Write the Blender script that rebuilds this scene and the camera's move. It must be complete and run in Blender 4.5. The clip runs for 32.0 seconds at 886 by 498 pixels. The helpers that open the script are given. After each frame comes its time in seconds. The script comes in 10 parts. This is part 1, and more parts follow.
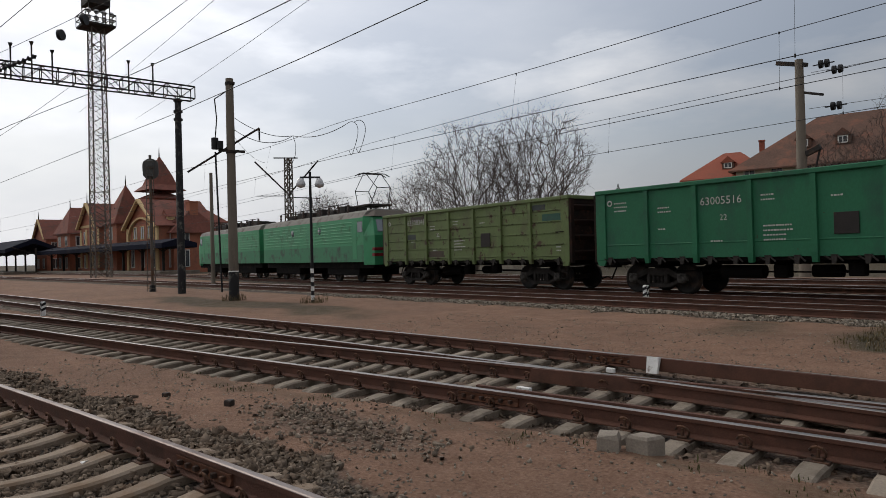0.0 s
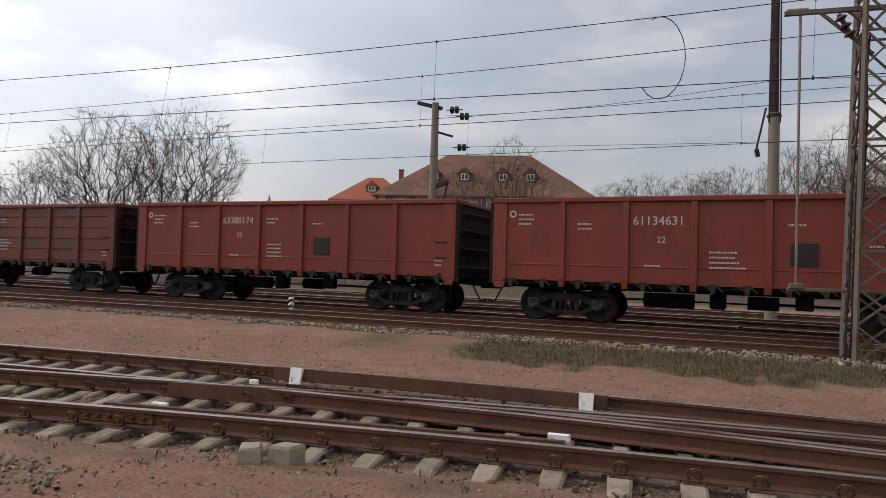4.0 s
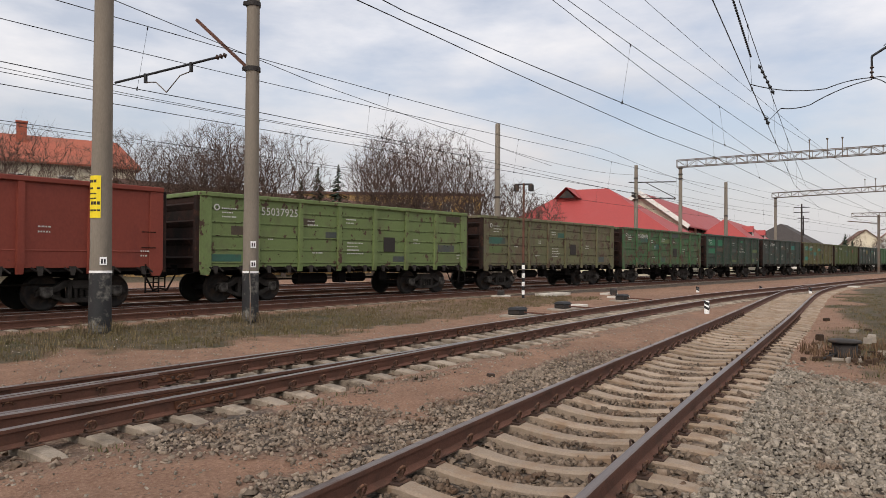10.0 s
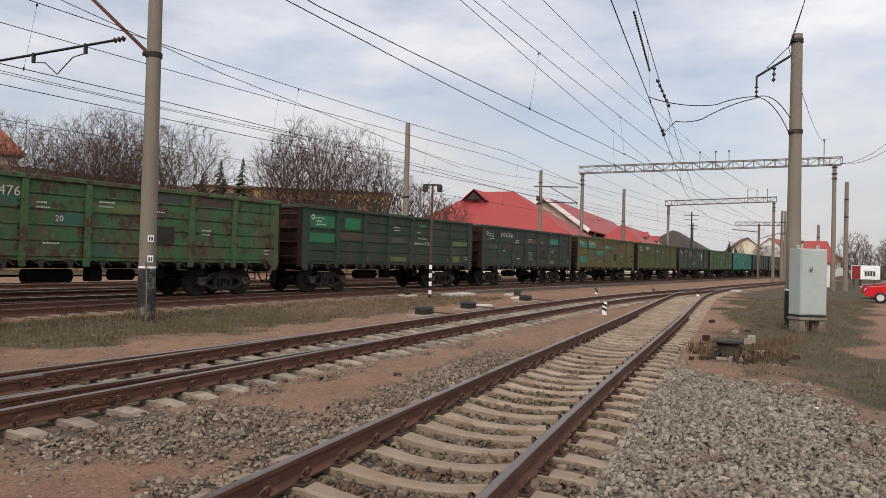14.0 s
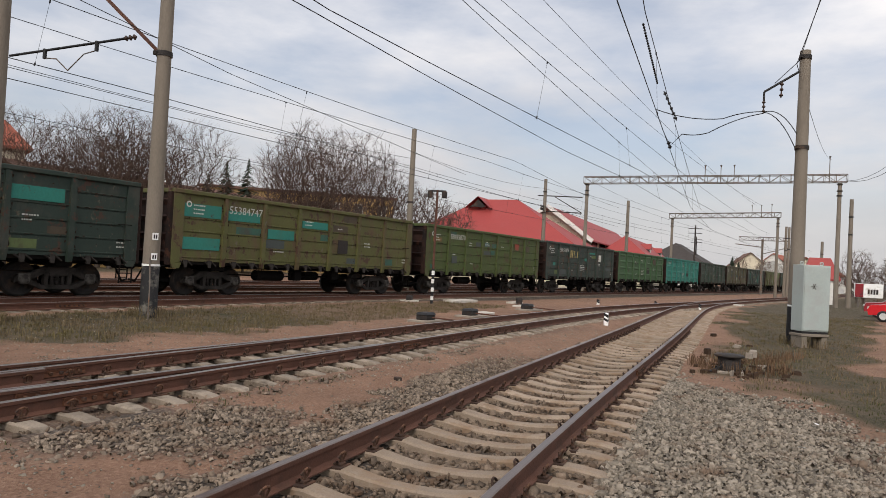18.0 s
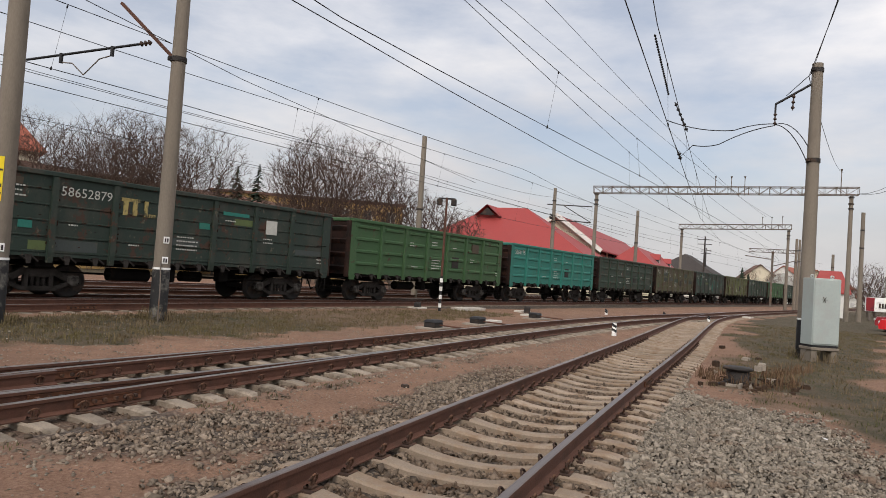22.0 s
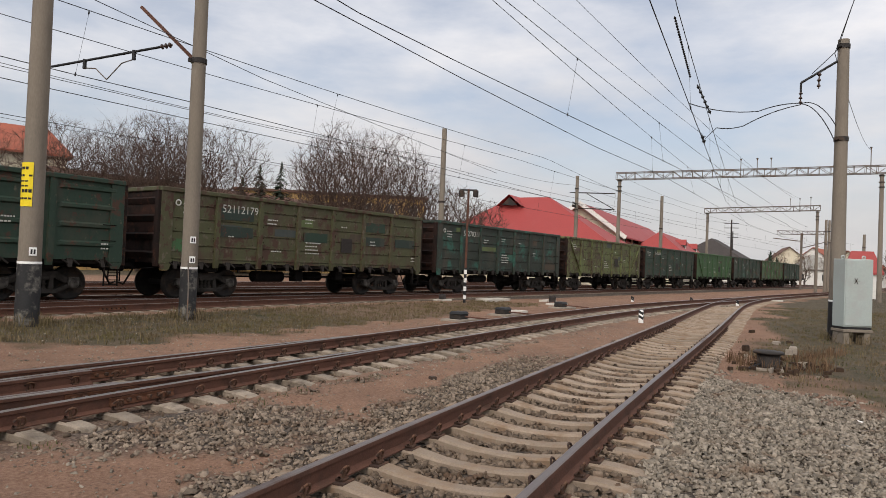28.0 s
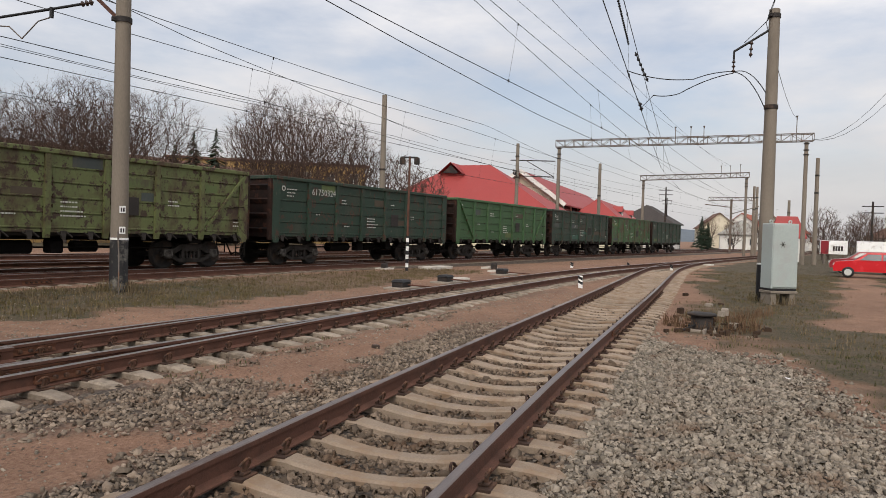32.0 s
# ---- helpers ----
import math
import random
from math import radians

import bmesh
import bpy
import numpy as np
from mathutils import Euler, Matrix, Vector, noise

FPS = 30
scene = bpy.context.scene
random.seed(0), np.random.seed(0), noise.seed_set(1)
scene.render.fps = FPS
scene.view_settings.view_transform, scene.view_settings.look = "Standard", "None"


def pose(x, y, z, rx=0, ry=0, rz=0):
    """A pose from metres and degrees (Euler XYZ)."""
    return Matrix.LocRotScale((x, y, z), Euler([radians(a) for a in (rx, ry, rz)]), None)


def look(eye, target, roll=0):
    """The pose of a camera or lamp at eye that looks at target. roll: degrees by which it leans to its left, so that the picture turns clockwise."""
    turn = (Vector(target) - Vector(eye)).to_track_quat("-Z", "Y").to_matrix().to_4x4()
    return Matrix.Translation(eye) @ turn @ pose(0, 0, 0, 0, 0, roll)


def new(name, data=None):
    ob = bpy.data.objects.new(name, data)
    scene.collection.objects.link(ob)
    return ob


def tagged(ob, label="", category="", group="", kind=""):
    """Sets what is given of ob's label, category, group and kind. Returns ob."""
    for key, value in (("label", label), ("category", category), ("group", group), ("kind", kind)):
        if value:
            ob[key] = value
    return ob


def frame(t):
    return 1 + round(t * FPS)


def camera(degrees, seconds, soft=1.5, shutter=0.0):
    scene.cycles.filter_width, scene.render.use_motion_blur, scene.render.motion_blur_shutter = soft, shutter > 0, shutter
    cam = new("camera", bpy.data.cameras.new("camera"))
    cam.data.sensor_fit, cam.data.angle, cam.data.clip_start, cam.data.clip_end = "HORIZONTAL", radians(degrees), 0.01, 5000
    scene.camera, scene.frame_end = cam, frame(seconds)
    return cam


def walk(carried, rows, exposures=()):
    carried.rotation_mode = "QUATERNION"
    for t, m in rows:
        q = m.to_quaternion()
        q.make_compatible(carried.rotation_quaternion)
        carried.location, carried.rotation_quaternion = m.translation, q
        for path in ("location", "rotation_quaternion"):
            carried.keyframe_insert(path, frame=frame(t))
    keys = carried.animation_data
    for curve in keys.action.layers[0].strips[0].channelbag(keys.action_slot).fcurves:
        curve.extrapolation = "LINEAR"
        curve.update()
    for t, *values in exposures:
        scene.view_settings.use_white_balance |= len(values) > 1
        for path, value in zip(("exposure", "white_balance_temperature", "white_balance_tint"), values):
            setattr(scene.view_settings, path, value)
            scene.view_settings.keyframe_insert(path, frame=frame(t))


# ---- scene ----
cam = camera(65.54, 32.0, soft=0.6)
PATH = [
    (0.0, pose(-0.340, 0.352, 1.739, 90.45, 1.45, 45.57)),
    (0.5, pose(-0.569, 0.264, 1.701, 92.37, -2.18, 48.02)),
    (1.0, pose(-0.702, 0.155, 1.726, 90.98, 0.39, 55.29)),
    (1.5, pose(-0.662, 0.086, 1.747, 91.34, 0.48, 60.89)),
    (2.0, pose(-0.624, 0.055, 1.752, 92.06, 0.66, 67.12)),
    (2.1, pose(-0.625, 0.065, 1.759, 91.66, 0.58, 67.01)),
    (2.5, pose(-0.628, 0.083, 1.755, 91.72, 0.49, 65.76)),
    (3.0, pose(-0.628, 0.128, 1.749, 91.21, -0.71, 59.82)),
    (3.5, pose(-0.543, 0.283, 1.769, 89.77, -1.42, 46.94)),
    (3.6, pose(-0.501, 0.312, 1.752, 89.80, -1.09, 40.75)),
    (4.0, pose(-0.381, 0.295, 1.735, 91.49, -1.75, 16.75)),
    (4.2, pose(-0.296, 0.347, 1.718, 89.72, -1.28, 5.60)),
    (4.4, pose(-0.233, 0.331, 1.716, 86.45, -1.62, -8.90)),
    (4.5, pose(-0.201, 0.323, 1.716, 85.91, -1.78, -13.48)),
    (6.5, pose(-0.022, 0.021, 1.735, 87.08, -1.39, -56.31)),
    (7.0, pose(-0.009, -0.048, 1.741, 87.31, -2.05, -61.89)),
    (7.5, pose(0.015, -0.026, 1.763, 88.46, -1.82, -66.52)),
    (8.0, pose(-0.011, -0.025, 1.737, 88.75, -0.45, -66.20)),
    (8.5, pose(-0.004, -0.002, 1.739, 87.71, -0.99, -66.67)),
    (9.0, pose(0.000, -0.003, 1.750, 88.69, -0.88, -66.35)),
    (9.5, pose(-0.005, -0.014, 1.753, 90.81, -0.43, -61.88)),
    (10.0, pose(0.076, -0.027, 1.752, 90.81, -0.38, -60.82)),
    (10.5, pose(-0.021, -0.023, 1.743, 91.65, -0.33, -61.20)),
    (11.0, pose(-0.018, -0.020, 1.765, 92.43, -0.76, -61.94)),
    (11.5, pose(-0.041, -0.029, 1.762, 92.84, -0.11, -64.67)),
    (12.0, pose(0.001, -0.016, 1.758, 91.64, -0.82, -67.50)),
    (12.5, pose(0.035, -0.017, 1.747, 90.55, -1.14, -68.51)),
    (13.0, pose(0.037, -0.021, 1.756, 90.35, -1.06, -68.82)),
    (13.5, pose(0.045, -0.007, 1.756, 90.63, -1.26, -68.66)),
    (15.5, pose(0.035, -0.007, 1.748, 91.18, -1.74, -68.59)),
    (16.0, pose(0.018, 0.005, 1.743, 91.04, -2.02, -68.53)),
    (16.5, pose(0.039, -0.012, 1.747, 91.09, -2.19, -68.88)),
    (17.0, pose(0.016, -0.006, 1.755, 91.06, -2.43, -68.83)),
    (17.5, pose(0.013, -0.013, 1.751, 91.20, -2.75, -68.64)),
    (18.0, pose(0.021, 0.005, 1.743, 91.40, -3.08, -68.37)),
    (18.5, pose(0.023, -0.000, 1.750, 91.31, -2.91, -68.38)),
    (19.0, pose(-0.001, 0.009, 1.750, 91.18, -3.23, -68.12)),
    (19.5, pose(-0.001, 0.013, 1.743, 91.39, -3.59, -68.05)),
    (20.0, pose(0.006, 0.013, 1.744, 91.30, -3.77, -67.87)),
    (20.5, pose(0.009, 0.008, 1.743, 91.34, -3.67, -67.90)),
    (21.0, pose(0.011, 0.013, 1.750, 91.55, -3.83, -68.02)),
    (21.5, pose(-0.017, 0.008, 1.742, 91.75, -3.94, -67.94)),
    (22.0, pose(-0.020, 0.005, 1.756, 91.96, -3.94, -67.70)),
    (22.5, pose(-0.016, 0.011, 1.751, 92.63, -3.98, -67.78)),
    (23.0, pose(0.007, 0.022, 1.753, 92.34, -4.07, -67.68)),
    (23.5, pose(-0.005, 0.030, 1.752, 92.39, -3.51, -67.89)),
    (24.0, pose(-0.030, 0.013, 1.764, 92.15, -2.54, -67.25)),
    (24.5, pose(-0.010, 0.018, 1.762, 91.80, -2.00, -66.85)),
    (25.0, pose(-0.020, 0.015, 1.766, 91.86, -1.73, -66.99)),
    (25.5, pose(-0.028, 0.012, 1.764, 91.44, -2.17, -66.72)),
    (27.5, pose(-0.033, 0.010, 1.746, 91.12, -2.17, -66.15)),
    (28.0, pose(-0.031, 0.003, 1.751, 91.19, -2.30, -65.72)),
    (28.5, pose(-0.033, -0.012, 1.749, 91.13, -2.38, -65.81)),
    (29.0, pose(-0.043, -0.003, 1.753, 91.06, -2.43, -65.74)),
    (29.5, pose(-0.039, 0.008, 1.749, 91.20, -2.64, -65.89)),
    (30.0, pose(-0.030, 0.009, 1.748, 91.26, -2.35, -65.94)),
    (30.5, pose(-0.021, 0.003, 1.744, 91.12, -2.14, -65.57)),
    (31.0, pose(-0.002, -0.021, 1.747, 91.35, -1.92, -65.08)),
    (31.5, pose(0.074, -0.013, 1.736, 88.30, -2.15, -69.19)),
    (32.0, pose(0.077, 0.052, 1.734, 88.73, -1.73, -70.56)),
]
EXPOSURES = [(0.0, -0.95, 6500, 10), (1.0, -1.07, 6550, 11), (2.0, -1.26, 6480, 11), (3.0, -1.29, 6380, 11), (3.5, -0.86, 6500, 12), (4.0, -0.38, 6750, 12), (4.5, 0.08, 6750, 13), (6.5, 0.18, 6950, 14), (7.0, 0.16, 6950, 14), (9.0, -0.02, 6800, 13), (13.0, -0.1, 6680, 12), (19.0, -0.17, 6680, 12), (32.0, -0.13, 6720, 12)]
walk(cam, PATH, EXPOSURES)

# ---- light ----
SKY, GLOW, GLOW_FROM = 0.14, 2.75, 0.2
SUN_AZ, SUN_EL = 92.0, 40.0        # degrees from +y towards -x, and above the horizon
world = bpy.data.worlds.new("sky")
scene.world = world
world.use_nodes = True


def build_sky():
    """A thin broken cloud sheet over a clear sky; the cloud scatters most light round the veiled sun."""
    nt = world.node_tree
    nt.nodes.clear()
    N, L = nt.nodes.new, nt.links.new
    out, bg = N("ShaderNodeOutputWorld"), N("ShaderNodeBackground")
    sky = N("ShaderNodeTexSky")
    sky.sky_type, sky.sun_disc = "NISHITA", False
    sky.sun_elevation, sky.sun_rotation = radians(SUN_EL), radians(-SUN_AZ)
    sky.air_density, sky.dust_density, sky.ozone_density = 1.0, 2.0, 1.2
    tc, mp = N("ShaderNodeTexCoord"), N("ShaderNodeMapping")
    mp.inputs["Scale"].default_value = (1.0, 1.0, 3.0)
    mp.inputs["Rotation"].default_value = (0, 0, 0.6)
    n1 = N("ShaderNodeTexNoise")
    n1.inputs["Scale"].default_value, n1.inputs["Detail"].default_value, n1.inputs["Roughness"].default_value = 1.9, 8.0, 0.55
    n2 = N("ShaderNodeTexNoise")
    n2.inputs["Scale"].default_value, n2.inputs["Detail"].default_value, n2.inputs["Roughness"].default_value = 2.3, 7.0, 0.55
    r1, r2 = N("ShaderNodeValToRGB"), N("ShaderNodeValToRGB")
    r1.color_ramp.elements[0].position, r1.color_ramp.elements[1].position = 0.42, 0.60
    r1.color_ramp.elements[0].color, r1.color_ramp.elements[1].color = (0.42, 0.42, 0.42, 1), (1, 1, 1, 1)
    r2.color_ramp.elements[0].position, r2.color_ramp.elements[1].position = 0.34, 0.66
    r2.color_ramp.elements[0].color, r2.color_ramp.elements[1].color = (6.0, 6.2, 6.6, 1), (7.9, 7.9, 8.0, 1)
    mix = N("ShaderNodeMix")
    mix.data_type = "RGBA"
    way = Vector((-math.sin(radians(SUN_AZ)) * math.cos(radians(SUN_EL)), math.cos(radians(SUN_AZ)) * math.cos(radians(SUN_EL)), math.sin(radians(SUN_EL))))
    dot = N("ShaderNodeVectorMath")
    dot.operation, dot.inputs[1].default_value = "DOT_PRODUCT", way
    L(tc.outputs["Generated"], dot.inputs[0])
    glow = N("ShaderNodeMapRange")
    glow.interpolation_type = "SMOOTHSTEP"
    glow.inputs["From Min"].default_value, glow.inputs["From Max"].default_value = GLOW_FROM, 1.0
    glow.inputs["To Min"].default_value, glow.inputs["To Max"].default_value = 1.0, GLOW
    L(dot.outputs["Value"], glow.inputs["Value"])
    lit = N("ShaderNodeVectorMath")
    lit.operation = "SCALE"
    L(tc.outputs["Generated"], mp.inputs["Vector"])
    L(mp.outputs["Vector"], n1.inputs["Vector"])
    L(mp.outputs["Vector"], n2.inputs["Vector"])
    lean = N("ShaderNodeVectorMath")
    lean.operation, lean.inputs[1].default_value = "DOT_PRODUCT", (0.05, -0.075, -0.01)
    L(tc.outputs["Generated"], lean.inputs[0])
    thick = N("ShaderNodeMath")
    L(n1.outputs["Fac"], thick.inputs[0])
    L(lean.outputs["Value"], thick.inputs[1])
    L(thick.outputs[0], r1.inputs["Fac"])
    bright = N("ShaderNodeMath")
    L(n2.outputs["Fac"], bright.inputs[0])
    L(lean.outputs["Value"], bright.inputs[1])
    L(bright.outputs[0], r2.inputs["Fac"])
    # towards the horizon the sheet closes and greys
    high = N("ShaderNodeSeparateXYZ")
    L(tc.outputs["Generated"], high.inputs[0])
    dim, shut = N("ShaderNodeMapRange"), N("ShaderNodeMapRange")
    dim.inputs["From Min"].default_value, dim.inputs["From Max"].default_value = 0.0, 0.36
    dim.inputs["To Min"].default_value, dim.inputs["To Max"].default_value = 0.66, 1.03
    shut.inputs["From Min"].default_value, shut.inputs["From Max"].default_value = 0.03, 0.30
    shut.inputs["To Min"].default_value, shut.inputs["To Max"].default_value = 0.97, 0.0
    for node in (dim, shut):
        node.interpolation_type = "SMOOTHSTEP"
        L(high.outputs["Z"], node.inputs["Value"])
    cover = N("ShaderNodeMath")
    cover.operation = "MAXIMUM"
    L(r1.outputs["Color"], cover.inputs[0])
    L(shut.outputs["Result"], cover.inputs[1])
    grey = N("ShaderNodeVectorMath")
    grey.operation = "SCALE"
    L(r2.outputs["Color"], grey.inputs[0])
    L(dim.outputs["Result"], grey.inputs["Scale"])
    L(grey.outputs[0], lit.inputs[0])
    L(glow.outputs["Result"], lit.inputs["Scale"])
    L(cover.outputs[0], mix.inputs["Factor"])
    L(sky.outputs["Color"], mix.inputs["A"])
    L(lit.outputs[0], mix.inputs["B"])
    L(mix.outputs["Result"], bg.inputs["Color"])
    bg.inputs["Strength"].default_value = SKY
    L(bg.outputs["Background"], out.inputs["Surface"])


build_sky()
sun = new("sun", bpy.data.lights.new("sun", "SUN"))
sun.data.energy, sun.data.angle, sun.data.color = 1.5, radians(20), (1.0, 0.9, 0.76)
sun.matrix_world = look((-math.sin(radians(SUN_AZ)) * 100, math.cos(radians(SUN_AZ)) * 100, math.tan(radians(SUN_EL)) * 100), (0, 0, 0))


# ---- mesh helpers ----
class Mesh:
    """A growing list of points and faces that becomes one mesh."""

    def __init__(self):
        self.v, self.f, self.n, self.smooth = [], [], 0, []

    def add(self, verts, faces, smooth=False):
        k = self.n
        self.v.extend(verts)
        self.f.extend([tuple(i + k for i in q) for q in faces])
        self.smooth.extend([smooth] * len(faces))
        self.n += len(verts)
        return self

    def data(self, name, material=None):
        me = bpy.data.meshes.new(name)
        me.from_pydata([tuple(p) for p in self.v], [], self.f)
        me.polygons.foreach_set("use_smooth", self.smooth)
        if material:
            me.materials.append(material)
        me.update()
        return me


BOX = [(0, 3, 2, 1), (4, 5, 6, 7), (0, 1, 5, 4), (1, 2, 6, 5), (2, 3, 7, 6), (3, 0, 4, 7)]


def hexa(m, low, high):
    """A solid between a lower and an upper ring of four points."""
    return m.add(list(low) + list(high), BOX)


def box(m, x0, x1, y0, y1, z0, z1, c=0.0, at=None):
    """A block with chamfered edges of width c; at: a pose."""
    if c <= 0:
        pts = [(x0, y0, z0), (x1, y0, z0), (x1, y1, z0), (x0, y1, z0), (x0, y0, z1), (x1, y0, z1), (x1, y1, z1), (x0, y1, z1)]
        faces = BOX
    else:
        pts, idx = [], {}
        for i, x in enumerate((x0, x1)):
            for j, y in enumerate((y0, y1)):
                for k, z in enumerate((z0, z1)):
                    dx, dy, dz = (c, -c)[i], (c, -c)[j], (c, -c)[k]
                    for a, p in enumerate(((x, y + dy, z + dz), (x + dx, y, z + dz), (x + dx, y + dy, z))):
                        idx[i, j, k, a] = len(pts)
                        pts.append(p)
        faces = []
        for i in (0, 1):
            q = [idx[i, 0, 0, 0], idx[i, 1, 0, 0], idx[i, 1, 1, 0], idx[i, 0, 1, 0]]
            faces.append(tuple(q if i else q[::-1]))
            q = [idx[0, i, 0, 1], idx[1, i, 0, 1], idx[1, i, 1, 1], idx[0, i, 1, 1]]
            faces.append(tuple(q[::-1] if i else q))
            q = [idx[0, 0, i, 2], idx[1, 0, i, 2], idx[1, 1, i, 2], idx[0, 1, i, 2]]
            faces.append(tuple(q if i else q[::-1]))
        for j in (0, 1):
            for k in (0, 1):
                s = (j + k) % 2
                q = [idx[0, j, k, 1], idx[1, j, k, 1], idx[1, j, k, 2], idx[0, j, k, 2]]
                faces.append(tuple(q if s else q[::-1]))
                q = [idx[j, 0, k, 0], idx[j, 1, k, 0], idx[j, 1, k, 2], idx[j, 0, k, 2]]
                faces.append(tuple(q[::-1] if s else q))
                q = [idx[j, k, 0, 0], idx[j, k, 1, 0], idx[j, k, 1, 1], idx[j, k, 0, 1]]
                faces.append(tuple(q if s else q[::-1]))
        for i in (0, 1):
            for j in (0, 1):
                for k in (0, 1):
                    q = [idx[i, j, k, 0], idx[i, j, k, 1], idx[i, j, k, 2]]
                    faces.append(tuple(q if (i + j + k) % 2 else q[::-1]))
    if at is not None:
        pts = [tuple(at @ Vector(p)) for p in pts]
    return m.add(pts, faces)


def rod(m, a, b, r, r2=None, seg=8, caps=True):
    """A round bar from a to b, tapering from r to r2."""
    a, b = Vector(a), Vector(b)
    r2 = r if r2 is None else r2
    d = (b - a).normalized()
    s = d.orthogonal().normalized()
    t = d.cross(s)
    ring = [(math.cos(2 * math.pi * i / seg), math.sin(2 * math.pi * i / seg)) for i in range(seg)]
    pts = [tuple(a + r * (s * c + t * n)) for c, n in ring] + [tuple(b + r2 * (s * c + t * n)) for c, n in ring]
    m.add(pts, [(i, (i + 1) % seg, seg + (i + 1) % seg, seg + i) for i in range(seg)], True)
    if caps:
        m.add(pts, [tuple(range(seg))[::-1], tuple(range(seg, 2 * seg))])
    return m


def bar(m, a, b, w, h=None):
    """A square bar from a to b."""
    a, b = Vector(a), Vector(b)
    h = w if h is None else h
    d = (b - a).normalized()
    s = d.cross(Vector((0, 0, 1)))
    s = Vector((1, 0, 0)) if s.length < 0.01 else s.normalized()
    t = s.cross(d)
    q = [(-w / 2, -h / 2), (w / 2, -h / 2), (w / 2, h / 2), (-w / 2, h / 2)]
    return hexa(m, [tuple(a + s * x + t * y) for x, y in q], [tuple(b + s * x + t * y) for x, y in q])


def lathe(m, profile, centre=(0, 0, 0), axis="z", seg=16):
    """A turned shape from (radius, height) pairs."""
    pts, faces = [], []
    for r, h in profile:
        for i in range(seg):
            c, s = r * math.cos(2 * math.pi * i / seg), r * math.sin(2 * math.pi * i / seg)
            p = (c, s, h) if axis == "z" else (c, h, s) if axis == "y" else (h, c, s)
            pts.append(tuple(p[k] + centre[k] for k in range(3)))
    flip = axis == "y"
    for k in range(len(profile) - 1):
        for i in range(seg):
            j = (i + 1) % seg
            q = (k * seg + i, k * seg + j, (k + 1) * seg + j, (k + 1) * seg + i)
            faces.append(q[::-1] if flip else q)
    return m.add(pts, faces, True)


def sweep(m, profile, path, closed=True, caps=True):
    """A profile of (side, up) pairs carried along a path of points in plan."""
    P = [Vector(p) for p in path]
    pts, n = [], len(profile)
    for i, p in enumerate(P):
        d = P[min(i + 1, len(P) - 1)] - P[max(i - 1, 0)]
        d.z = 0
        d.normalize()
        s = Vector((-d.y, d.x, 0))
        pts += [tuple(p + s * a + Vector((0, 0, b))) for a, b in profile]
    faces = []
    for i in range(len(P) - 1):
        for k in range(n if closed else n - 1):
            j = (k + 1) % n
            faces.append((i * n + k, (i + 1) * n + k, (i + 1) * n + j, i * n + j))
    if caps and closed:
        faces += [tuple(range(n)), tuple(range((len(P) - 1) * n, len(P) * n))[::-1]]
    return m.add(pts, faces)


def thing(name, label, category, at=None, group="", kind=""):
    ob = new(name)
    ob.empty_display_size = 0.2
    if at is not None:
        ob.matrix_world = at if isinstance(at, Matrix) else Matrix.Translation(at)
    return tagged(ob, label, category, group, kind)


def part(name, m, material, parent, label="", at=None):
    ob = new(name, m.data(name, material) if isinstance(m, Mesh) else m)
    ob.parent = parent
    if at is not None:
        ob.matrix_basis = at
    return tagged(ob, label)


def solid(name, m, material, label, category="", group="", kind="", at=None):
    ob = new(name, m.data(name, material) if isinstance(m, Mesh) else m)
    if at is not None:
        ob.matrix_world = at if isinstance(at, Matrix) else Matrix.Translation(at)
    return tagged(ob, label, category, group, kind)


